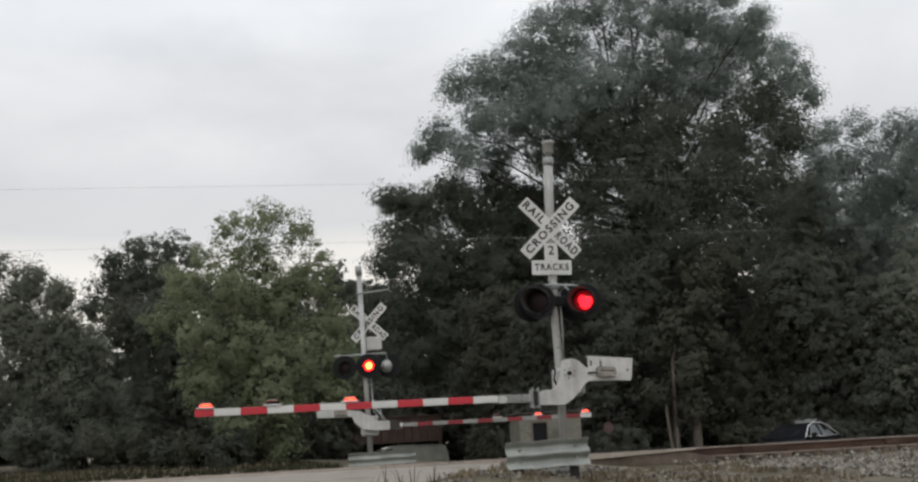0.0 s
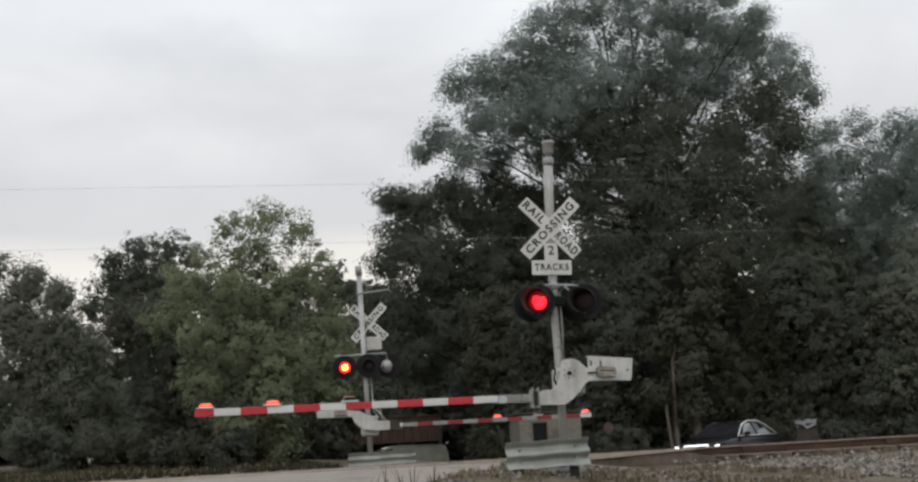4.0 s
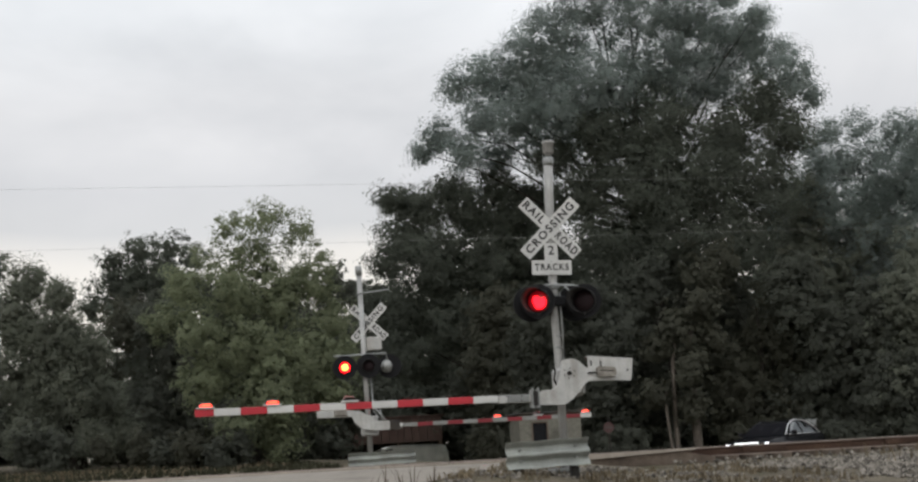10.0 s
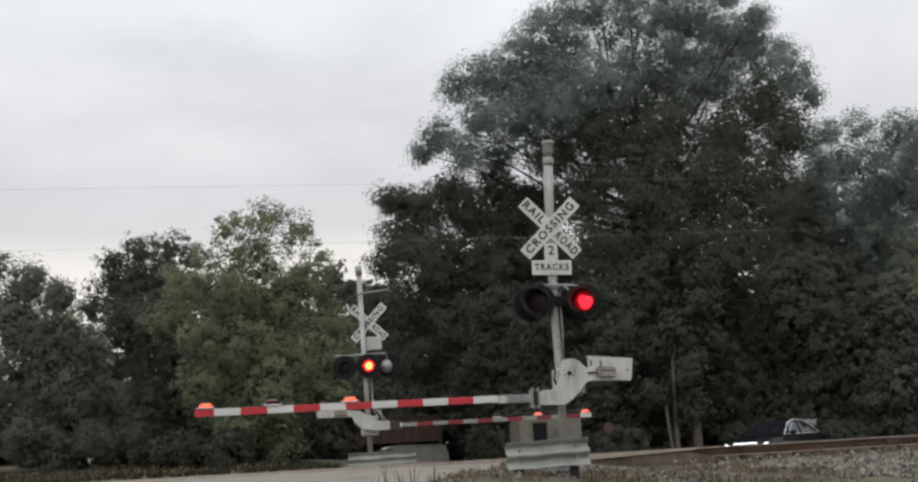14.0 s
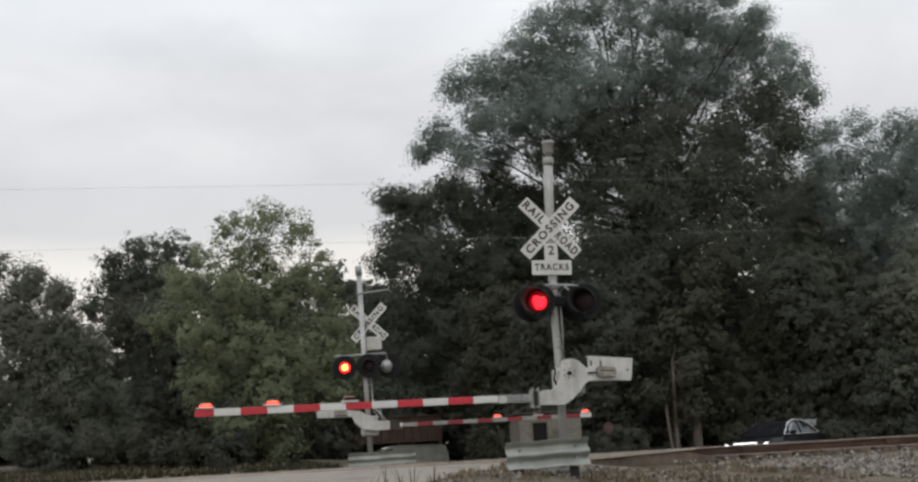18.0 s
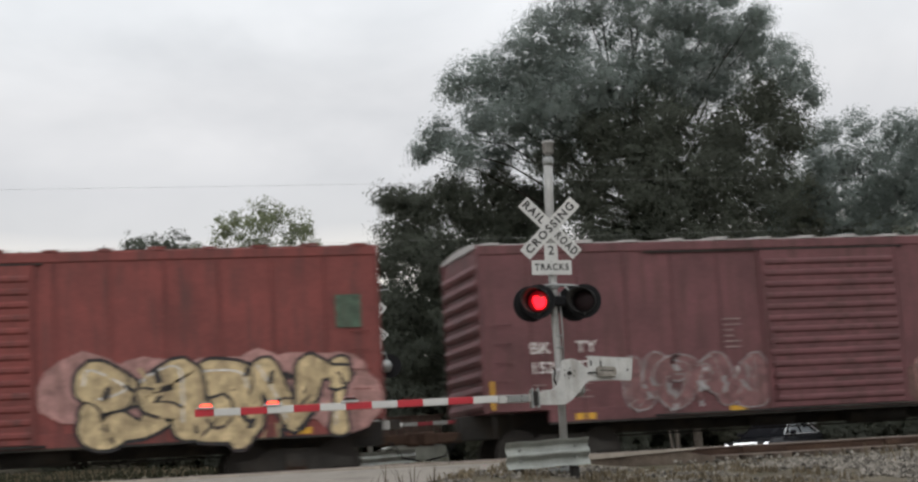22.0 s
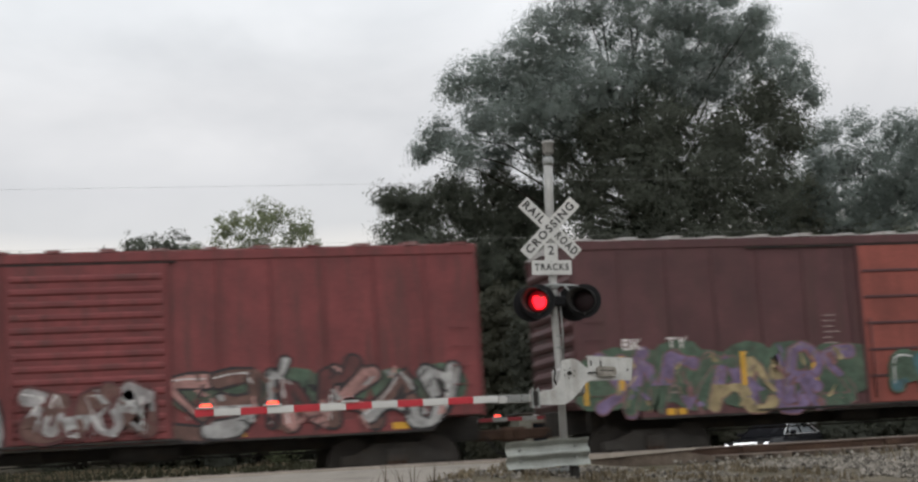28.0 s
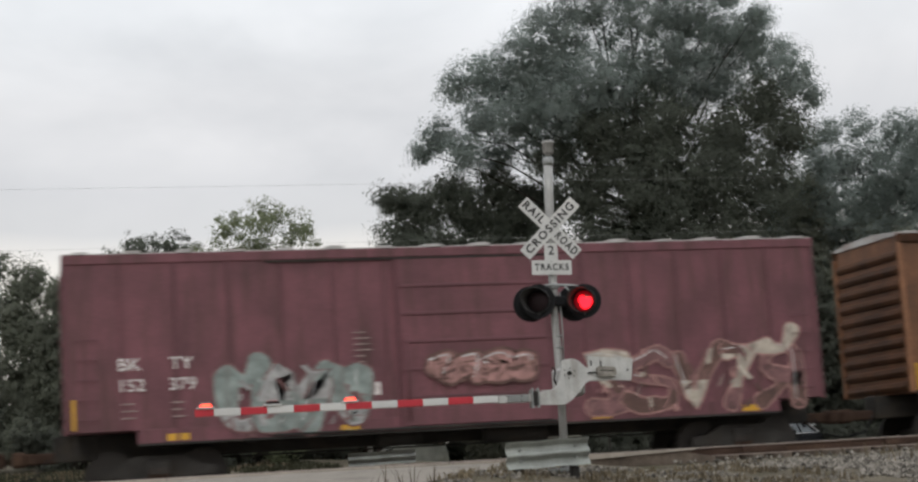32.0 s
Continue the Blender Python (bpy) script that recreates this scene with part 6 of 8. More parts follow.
    # marks
    if marks:
        f = -sheet - 0.012 if outside_posts else -half - 0.002
        if marks[0].startswith("RB"):
            part("number_panel", Mesh().box(2.0, 4.12, f - 0.006, f + 0.006, 1.50, 2.55), FADED_PANEL, c, "faded yellow number panel")
            for row, z in ((marks[0], 2.30), (marks[1], 1.82)):
                for word, x in zip(row.split(), (2.52, 3.58) if row != "RBOX" else (2.52,)):
                    text_part(word, 0.36, SIGN_BLACK, c, pose(x, f - 0.012, z), 1.25 if len(word) < 4 else 0.85, 0.012)
        else:
            if len(marks) > 2:
                tone = surface(key + "_patch", tuple(q * 0.45 for q in colour), 0.6, 0, 0.12, 1, 22, 0.05)
                for lo, hi in ((0.86, 1.60), (1.90, 2.60)):
                    part("repaint_patch", Mesh().box(lo, hi, f - 0.0185, f - 0.016, 1.55, 2.74), tone, c, "darker repainted patch")
            if marks[0]:
                text_part("BK", 0.33, WHITE_MARK, c, pose(1.22, f - 0.020, 2.52), 1.1, 0.008)
                text_part("TY", 0.33, WHITE_MARK, c, pose(2.20, f - 0.020, 2.52), 1.1, 0.008)
            if marks[1]:
                p, q = marks[1].split()
                text_part(p, 0.33, WHITE_MARK, c, pose(1.25, f - 0.020, 2.12), 1.08, 0.008)
                text_part(q, 0.33, WHITE_MARK, c, pose(2.22, f - 0.020, 2.12), 1.08, 0.008)
            bars(c, 1.05, 1.45, 1.45, 1.85, 3, f - 0.002, DIM_MARK, 3)
            bars(c, 2.0, 2.4, 1.45, 1.85, 3, f - 0.002, DIM_MARK, 4)
    # underframe, couplers, trucks
    part("centre_sill", Mesh().box(-0.2, L + 0.2, -0.25, 0.25, 0.78, 1.28, 0.02), DARK_STEEL, c)
    for x in (3.6, 5.4, 7.8, 10.2, 12.0):
        part("cross_bearer", Mesh().box(x - 0.08, x + 0.08, -1.4, 1.4, 0.98, 1.28), DARK_STEEL, c)
    part("brake_cylinder", Mesh().tube([(6.1, -0.75, 0.92), (7.0, -0.75, 0.92)], 0.17, 12), DARK_STEEL, c)
    part("air_reservoir", Mesh().tube([(8.3, -0.8, 0.9), (9.6, -0.8, 0.9)], 0.2, 12), DARK_STEEL, c)
    part("brake_rod", Mesh().tube([(2.2, -0.45, 0.72), (13.2, -0.45, 0.72)], 0.02, 6), DARK_STEEL, c)
    for x, s in ((0, -1), (L, 1)):
        part("coupler", Mesh().box(min(x + s * 0.1, x + s * 0.82), max(x + s * 0.1, x + s * 0.82), -0.1, 0.1, 0.76, 0.98, 0.03).box(min(x + s * 0.7, x + s * 1.0), max(x + s * 0.7, x + s * 1.0), -0.16, 0.16, 0.72, 1.02, 0.05), RUST, c)
        part("air_hose", Mesh().tube([(x + s * 0.3, -0.3, 0.85), (x + s * 0.55, -0.3, 0.5), (x + s * 0.95, -0.25, 0.42)], 0.022, 6), BLACK, c)
    freight_truck(c, 1.75, place)
    freight_truck(c, L - 1.75, place)
    return c, -sheet - (0.008 if outside_posts else 0.028)


FADED_PANEL = surface("sun_faded_yellow_panel", (0.42, 0.31, 0.13), 0.6, 0, 0.2, 1.5, 25, 0.05, (0.30, 0.19, 0.09), 0.5, True)


def puffs(car, x0, x1, z, r, y, colour, seed, n):
    """A row of sprayed cloud puffs."""
    rng = random.Random(seed)
    for k in range(n):
        cx, q = x0 + (x1 - x0) * (k + 0.5) / n, r * rng.uniform(0.75, 1.2)
        part("graffiti_puff", Mesh().plate([(cx + 1.3 * q * math.cos(a * 0.524), z + q * math.sin(a * 0.524)) for a in range(12)], y), spray(colour), car, fix=False)


def peaks(car, x0, x1, z, h, y, colour, seed, w=0.035):
    """A sprayed line that runs along in waves and sudden peaks."""
    rng = random.Random(seed)
    pts, x = [], x0
    while x < x1:
        pts += [(x, z + rng.uniform(-0.06, 0.02)), (x + 0.22, z + rng.uniform(0, 0.06))]
        if rng.random() < 0.6:
            pts += [(x + 0.34, z + h), (x + 0.40, z + h), (x + 0.5, z)]
        x += rng.uniform(0.55, 0.9)
    part("graffiti_line", Mesh().stroke(pts, w, y), spray(colour), car, fix=False)


def freight():
    c, y = boxcar(-88.16, (0.235, 0.060, 0.045), eave=4.72, door=(6.45, 8.96), marks=("BKTY", "153 547"), roof="red", label="clean brick-red boxcar with pink and cream graffiti")
    puffs(c, 0.3, 6.2, 2.0, 0.42, y, "teal", 1, 6)
    graffiti(c, 0.9, 5.6, 1.02, 2.28, [spray("pink"), spray("orchid"), spray("pink")], spray("black"), y - 0.004, 1, word="SPAI", line=0.045)
    puffs(c, 9.6, 15.2, 2.15, 0.45, y, "rose", 2, 6)
    graffiti(c, 9.6, 15.1, 1.02, 2.52, [spray("cream")], spray("black"), y - 0.004, 2, halo=spray("rose"), word="SPEVI", line=0.055)
    scribble(c, 1.0, 1.8, 3.3, 3.8, y, 3, 3)
    part("green_panel", Mesh().box(14.75, 15.25, y - 0.002, y, 3.1, 3.75), spray("green"), c)
    c, y = boxcar(-70.49, (0.178, 0.072, 0.066), door=(6.2, 9.33), marks=("BKTY", "152 774"), label="faded maroon boxcar with grey outlined graffiti")
    graffiti(c, 2.9, 6.2, 1.15, 2.3, [spray("plum")], spray("grey"), y, 5, 4, None, "bubble", 0.02, word="UOPB", shine="grey")
    puffs(c, 9.5, 12.2, 1.5, 0.5, y, "brown", 5, 3)
    graffiti(c, 9.5, 12.4, 1.1, 2.1, [spray("brown")], spray("rose"), y - 0.001, 6, 3, None, "bubble", 0.022)
    graffiti(c, 12.3, 15.5, 1.15, 2.55, [spray("silver"), spray("plum")], spray("bone"), y - 0.001, 7, 3, None, "bubble", 0.03, word="ANS")
    c, y = boxcar(-52.93, (0.205, 0.062, 0.050), 15.4, door=(6.7, 9.4), door_style="panel", marks=("BKTY", "154 091"), label="brown-red boxcar with large white and black graffiti")
    puffs(c, 0.5, 7.0, 1.9, 0.5, y, "green", 8, 6)
    graffiti(c, 0.5, 7.2, 1.02, 2.45, [spray("white"), spray("black"), spray("white"), spray("silver")], spray("black"), y - 0.004, 8, 9, spray("green"), "block", 0.05, word="ZEVNKA")
    graffiti(c, 7.2, 8.8, 1.1, 2.2, [spray("silver"), spray("green")], spray("black"), -1.63, 8, 3)
    graffiti(c, 9.7, 13.4, 1.15, 2.55, [spray("cream"), spray("tan")], spray("brown"), y, 9, 6, None, "block", 0.04, word="CAVNT")
    graffiti(c, 12.9, 15.3, 1.05, 2.35, [spray("bone"), spray("green"), spray("rust"), spray("grey")], spray("dark_red"), y - 0.002, 10, 5, None, "block", 0.03)
    part("pale_header", Mesh().box(5.9, 9.5, -1.575, -1.552, 4.52, 4.68, 0.005), spray("grey"), c, "pale strip over the door")
    scribble(c, 0.35, 0.95, 2.75, 3.75, y, 11, 7, w=0.04)
    scribble(c, 1.05, 2.1, 2.75, 3.95, y, 12, 8, w=0.04)
    scribble(c, 14.6, 15.1, 2.95, 3.25, y, 13, 2, w=0.03)
    for x, z, q in ((6.25, 3.0, 0.14), (6.15, 2.62, 0.18), (6.4, 2.35, 0.12)):
        part("stencil_plate", Mesh().box(x - q, x + q, y - 0.002, y, z - 0.08, z + 0.08), spray("white"), c)
    c, y = boxcar(-35.80, (0.105, 0.032, 0.030), 15.6, 4.55, (6.0, 10.6), "panel", label="dark oxblood boxcar with black and white graffiti and a shield emblem", marks=None, stain=(0.16, 0.06, 0.045))
    for k, s in enumerate("38501"):
        text_part(s, 0.38, WHITE_MARK, c, pose(1.35 + 0.50 * k, y - 0.012, 2.22), 1.1, 0.012)
    text_part("WL", 0.36, DIM_MARK, c, pose(1.35, y - 0.004, 2.78), 1.3)
    puffs(c, 0.5, 6.0, 1.65, 0.45, y, "plum", 13, 6)
    graffiti(c, 1.4, 6.0, 1.1, 2.05, [spray("tan"), spray("plum"), spray("bone")], spray("dark_red"), y - 0.004, 14, 6, word="SAUB", line=0.04, shine="bone")
    part("painted_block_edge", Mesh().plate([(10.8, 0.99), (14.6, 0.99), (14.72, 2.76), (14.0, 2.84), (12.5, 2.80), (11.1, 2.83), (10.85, 2.4)], y + 0.004), spray("blue"), c)
    part("painted_block", Mesh().plate([(10.92, 1.0), (14.48, 1.0), (14.55, 2.68), (12.5, 2.72), (11.05, 2.74)], y), spray("black"), c)
    block_letters(c, 11.12, 14.5, 1.06, 2.62, y - 0.002)
    shield(c, 13.75, 3.2, 0.62, 0.72, y)
    for x in (0.95, 6.6, 9.2, 14.9):
        part("yellow_bar", Mesh().box(x, x + 0.1, y - 0.003, y, 1.6, 2.25), YELLOW_MARK, c)
    c, y = boxcar(-18.80, (0.245, 0.120, 0.056), 15.75, 4.68, (6.29, 9.52), "ribbed", True, (0.006, 0.007, 0.012), ("RB  OX", "37  395"), (0.15, 0.068, 0.04), label="rust-stained orange-brown boxcar with a black door")
    big_blocks(c, 1.1, 3.9, 3.0, 4.0, y, "rust")
    part("painted_slab", Mesh().plate([(1.0, 1.35), (1.45, 1.35), (1.5, 2.75), (1.15, 2.7)], y - 0.001), spray("white"), c, fix=False)
    part("painted_slab", Mesh().plate([(1.45, 1.3), (2.1, 1.3), (2.1, 2.6), (1.5, 2.7)], y - 0.0015), spray("grey"), c, fix=False)
    graffiti(c, 0.45, 1.9, 1.0, 1.75, [spray("silver"), spray("grey")], spray("grey"), y - 0.003, 17, 2)
    part("painted_horn", Mesh().plate([(4.35, 2.0), (5.6, 2.1), (5.55, 2.75), (5.9, 3.05), (5.2, 2.95), (4.75, 3.05), (4.9, 2.7)], y - 0.001), spray("black"), c, fix=False)
    part("painted_hook", Mesh().stroke([(4.9, 2.0), (5.1, 2.4), (5.5, 2.45), (5.7, 2.15), (5.5, 1.8), (5.1, 1.7), (4.9, 1.4), (5.3, 1.15)], 0.12, y - 0.002), spray("silver"), c, fix=False)
    for k in range(4):
        part("drip", Mesh().stroke([(4.15 + 0.08 * k, 2.75), (4.16 + 0.08 * k, 1.5 + 0.2 * k)], 0.035, y - 0.001), spray("white"), c, fix=False)
    graffiti(c, 9.8, 15.2, 1.05, 2.35, [spray("mint"), spray("teal"), spray("silver"), spray("tan")], spray("black"), y - 0.004, 19, 7, None, "bubble", 0.045, word="CRZEAM")
    emblem_cross(c, 12.4, 3.05, y)
    bars(c, 7.1, 8.4, 3.70, 3.84, 2, -1.62, WHITE_MARK, 4)
    bars(c, 6.75, 7.45, 2.75, 3.2, 3, -1.62, WHITE_MARK, 5)
    c, y = boxcar(-1.95, (0.265, 0.13, 0.060), 15.75, 4.68, (6.7, 9.76), "ribbed", True, (0.018, 0.019, 0.028), None, (0.16, 0.075, 0.04), label="yellow-orange boxcar with dark block shapes and a black door")
    big_blocks(c, 1.1, 6.2, 3.0, 4.1, y)
    graffiti(c, 0.7, 6.2, 1.1, 2.3, [spray("mint"), spray("green")], spray("brown"), y, 21, 7, None, "block", 0.03)
    graffiti(c, 6.9, 9.5, 1.6, 2.3, [spray("silver")], spray("black"), -1.63, 22, 4)
    graffiti(c, 10.0, 15.3, 1.1, 2.3, [spray("rose"), spray("silver")], spray("brown"), y, 23, 7, None, "bubble", 0.03)
    c, y = boxcar(14.9, (0.15, 0.045, 0.040), 15.65, 4.55, label="dark red boxcar with faint graffiti", marks=("", ""))
    graffiti(c, 9.8, 14.6, 1.1, 2.2, [spray("plum")], spray("grey"), y, 25, 5, None, "bubble", 0.025)
    c, y = boxcar(32.54, (0.215, 0.052, 0.046), 15.6, 4.70, (6.4, 9.38), "ribbed", marks=("BKTY", "152 614"), roof="red", label="bright red boxcar with grey and white graffiti")
    graffiti(c, 3.2, 6.4, 1.05, 2.15, [spray("silver"), spray("grey"), spray("brown")], spray("black"), y, 27, 5, word="OUMA")
    graffiti(c, 6.5, 9.2, 1.15, 2.1, [spray("grey"), spray("brown"), spray("silver")], spray("dark_red"), -1.63, 26, 4)
    puffs(c, 9.4, 15.2, 1.9, 0.45, y, "green", 28, 6)
    graffiti(c, 9.2, 15.2, 1.1, 2.3, [spray("rose"), spray("brown"), spray("silver"), spray("dark_red")], spray("black"), y - 0.004, 28, 9, None, "block", 0.045, word="ZEINKAV")
    c, y = boxcar(50.1, (0.112, 0.046, 0.042), 15.6, 4.70, (6.5, 9.47), "panel", False, (0.21, 0.055, 0.042), ("BKTY", ""), label="dark brown boxcar with purple and blue graffiti and a red door")
    puffs(c, 0.4, 6.2, 2.0, 0.5, y, "green", 30, 6)
    graffiti(c, 0.3, 6.3, 1.02, 2.35, [spray("purple"), spray("purple"), spray("green"), spray("purple"), spray("tan")], spray("plum"), y - 0.004, 30, 7, spray("green"), "block", 0.022, word="KNVAMRZ", shine="tan")
    for x in (0.9, 3.6, 5.2):
        part("yellow_bar", Mesh().box(x, x + 0.11, y - 0.018, y - 0.015, 1.6, 2.3), YELLOW_MARK, c)
    puffs(c, 9.8, 15.0, 1.6, 0.5, y, "teal", 31, 6)
    graffiti(c, 9.9, 15.0, 1.02, 2.3, [spray("navy"), spray("black"), spray("navy"), spray("teal")], spray("mint"), y - 0.004, 31, 6, None, "block", 0.017, word="KOBPS")
    graffiti(c, 6.9, 9.2, 1.3, 2.1, [spray("green"), spray("teal")], spray("green"), -1.63, 32, 3)
    for x in (9.7, 12.2, 15.1):
        part("yellow_bar", Mesh().box(x, x + 0.11, y - 0.018, y - 0.015, 1.5, 2.3), YELLOW_MARK, c)
    for k in range(6):
        part("painted_arc", Mesh().stroke([(10.2 + 0.85 * k + 0.36 * math.cos(a * 0.4), 2.45 + 0.28 * math.sin(a * 0.4)) for a in range(9)], 0.035, y), spray("rose"), c, fix=False)
    c, y = boxcar(67.97, (0.178, 0.070, 0.066), 15.8, 4.66, (6.48, 9.46), "panel", marks=("BKTY", "154 020"), label="faded maroon boxcar with worn grey graffiti")
    graffiti(c, 2.7, 5.9, 1.15, 2.1, [spray("grey"), spray("plum"), spray("silver")], spray("plum"), y, 34, 5, None, "block", 0.03)
    graffiti(c, 9.8, 14.2, 1.1, 2.3, [spray("grey"), spray("plum"), spray("brown")], spray("brown"), y, 35, 6)
    part("green_panel", Mesh().box(14.05, 14.4, y - 0.006, y - 0.003, 1.75, 1.95), spray("green"), c)
    graffiti(c, 7.2, 9.2, 1.2, 2.0, [spray("rose")], spray("plum"), -1.63, 36, 3, None, "bubble", 0.02)
    for x, z, q in ((5.85, 3.3, 0.1), (5.85, 3.05, 0.16), (5.9, 2.75, 0.16), (5.8, 2.5, 0.14)):
        part("stencil_plate", Mesh().box(x - q, x + q, y - 0.002, y, z - 0.07, z + 0.07), spray("white"), c)
    c, y = boxcar(85.72, (0.200, 0.074, 0.068), 15.8, 4.68, (6.48, 9.27), "ribbed", marks=("BKTY", "153 700", True), roof="red", label="faded red boxcar with cream, teal and orange graffiti")
    for lo, hi, tone in ((0.3, 0.95, "bone"), (1.55, 1.95, "bone"), (2.6, 3.6, "bone"), (3.75, 4.6, "bone"), (4.75, 5.5, "bone")):
        part("painted_slab", Mesh().plate([(lo, 1.85), (hi, 1.75), (hi + 0.05, 2.5), ((lo + hi) / 2, 2.62), (lo, 2.52)], y - 0.0015), spray(tone), c, fix=False)
    part("white_header", Mesh().box(6.0, 9.5, -1.575, -1.552, 4.50, 4.70, 0.005), spray("white"), c, "white painted strip over the door")
    part("painted_flame", Mesh().plate([(3.35, 1.7), (3.8, 1.7), (3.6, 2.55)], y - 0.003), spray("dark_red"), c, fix=False)
    peaks(c, 0.3, 7.0, 2.62, 0.34, y - 0.004, "bone", 38, 0.045)
    peaks(c, 0.3, 7.0, 2.55, 0.34, y - 0.003, "dark_red", 38)
    graffiti(c, 0.3, 3.3, 1.02, 1.75, [spray("rose"), spray("mint"), spray("orange"), spray("purple")], spray("plum"), y - 0.003, 39, 4, None, "bubble", 0.03)
    graffiti(c, 3.2, 7.0, 1.02, 2.1, [spray("teal"), spray("dark_red"), spray("rose"), spray("silver")], spray("black"), y - 0.003, 37, 5, None, "bubble", 0.03)
    graffiti(c, 9.0, 15.0, 1.08, 2.55, [spray("teal"), spray("black"), spray("orange"), spray("grey")], spray("black"), y, 40, 7, None, "block", 0.07, word="ZKUNVA", shine="grey")
    c, y = boxcar(103.2, (0.190, 0.098, 0.036), 15.9, 4.70, (6.71, 9.84), "ribbed", True, (0.026, 0.028, 0.036), ("RBOX", "310 57"), (0.11, 0.045, 0.026), label="ochre boxcar stained with rust, with a dark door")
    big_blocks(c, 1.3, 5.6, 2.75, 3.95, y, "ochre")
    part("number_band", Mesh().box(2.01, 4.11, y - 0.0105, y - 0.0085, 2.10, 2.54), spray("bone"), c, "pale band behind the initials")
    emblem_cross(c, 12.6, 3.0, y, "ochre")
    graffiti(c, 6.95, 9.6, 1.35, 2.2, [spray("silver"), spray("grey")], spray("black"), -1.63, 42, 5)
    graffiti(c, 10.2, 15.6, 1.05, 1.95, [spray("mint"), spray("tan"), spray("rose")], spray("green"), y, 43, 8, None, "bubble", 0.025)
    bars(c, 10.2, 15.4, 3.9, 4.1, 1, y, spray("ochre"), 2)
    c, y = boxcar(121.21, (0.190, 0.075, 0.076), 15.6, 4.66, (6.51, 9.58), "panel", marks=("BKTY", "152 379"), label="dusty rose-brown boxcar with green-white graffiti")
    graffiti(c, 2.75, 6.0, 1.05, 2.4, [spray("mint"), spray("silver")], spray("plum"), y, 45, 4, word="UMV", line=0.03)
    graffiti(c, 6.9, 9.4, 1.9, 2.5, [spray("rose")], spray("brown"), -1.63, 46, 4)
    graffiti(c, 10.2, 15.2, 1.1, 2.45, [spray("bone"), spray("plum"), spray("brown")], spray("rose"), y, 47, 7, None, "block", 0.03, word="ZSVTR")
    c, y = boxcar(138.84, (0.18, 0.085, 0.036), 15.75, 4.72, (6.4, 9.6), "ribbed", True, (0.03, 0.03, 0.04), ("", ""), (0.13, 0.055, 0.03), label="yellow-ochre boxcar with end ribs coloured darker for shade")
    graffiti(c, 0.9, 6, 1.1, 2.2, [spray("mint"), spray("tan")], spray("brown"), y, 49, 6)


def shield(parent, x, z, w, h, y):
    """A heraldic emblem as plain shapes: blue band over red and white stripes."""
    o = [(-0.5, 0.42), (-0.3, 0.5), (0, 0.46), (0.3, 0.5), (0.5, 0.42), (0.46, -0.2), (0.25, -0.42), (0, -0.5), (-0.25, -0.42), (-0.46, -0.2)]
    s = part("shield_emblem", Mesh().plate([(x + a * w, z + b * h) for a, b in o], y), spray("white"), parent, "shield emblem in red, white and blue", fix=False)
    part("blue_band", Mesh().plate([(x - 0.5 * w, z + 0.42 * h), (x - 0.3 * w, z + 0.5 * h), (x + 0.3 * w, z + 0.5 * h), (x + 0.5 * w, z + 0.42 * h), (x + 0.49 * w, z + 0.12 * h), (x - 0.49 * w, z + 0.12 * h)], y - 0.003), spray("blue"), s, fix=False)
    for k in range(4):
        a = x + (-0.36 + 0.24 * k) * w
        part("red_stripe", Mesh().box(a - 0.045 * w, a + 0.045 * w, y - 0.003, y - 0.001, z - 0.36 * h, z + 0.12 * h), spray("pink"), s)
    bars(s, x - 0.35 * w, x + 0.35 * w, z + 0.18 * h, z + 0.42 * h, 2, y - 0.004, spray("white"))


def emblem_cross(parent, x, z, y, colour="silver"):
    """Four slanting bars with hooked inner ends that meet about a middle."""
    for a, b in ((-1, 1), (1, 1), (-1, -1), (1, -1)):
        bar = part("emblem_arrow", Mesh().plate([(x + a * 0.78, z + b * 0.42), (x + a * 0.68, z + b * 0.60), (x + a * 0.10, z + b * 0.24), (x + a * 0.10, z + b * 0.05)], y), spray(colour), parent, fix=False)
        part("emblem_hook", Mesh().plate([(x + a * 0.10, z + b * 0.05), (x + a * 0.10, z + b * 0.24), (x + a * 0.30, z + b * 0.08)], y - 0.0006), spray(colour), bar, fix=False)


def big_blocks(parent, x0, x1, z0, z1, y, colour="brown"):
    """A large worn trade mark, as plain slanted blocks."""
    n, rng = 5, random.Random(int(10 * x1))
    w, tall = (x1 - x0) / n, z1 - z0
    for row in (0, 1):
        for k in range(n):
            if rng.random() < 0.2:
                continue
            a, b = x0 + (k + 0.3 * row) * w, z0 + (1 - row) * tall * 0.52
            h, q = tall * rng.choice((0.28, 0.36, 0.42)), w * rng.uniform(0.40, 0.66)
            mark = part("mark_block", Mesh().plate([(a, b), (a + q, b), (a + q * 1.12, b + h), (a + q * 0.12, b + h)], y), spray(colour), parent, fix=False)
            part("mark_foot", Mesh().plate([(a + q * 0.2, b - 0.14 * tall), (a + q * 0.55, b - 0.14 * tall), (a + q * 0.6, b), (a + q * 0.22, b)], y - 0.0005), spray(colour), mark, fix=False)


freight()


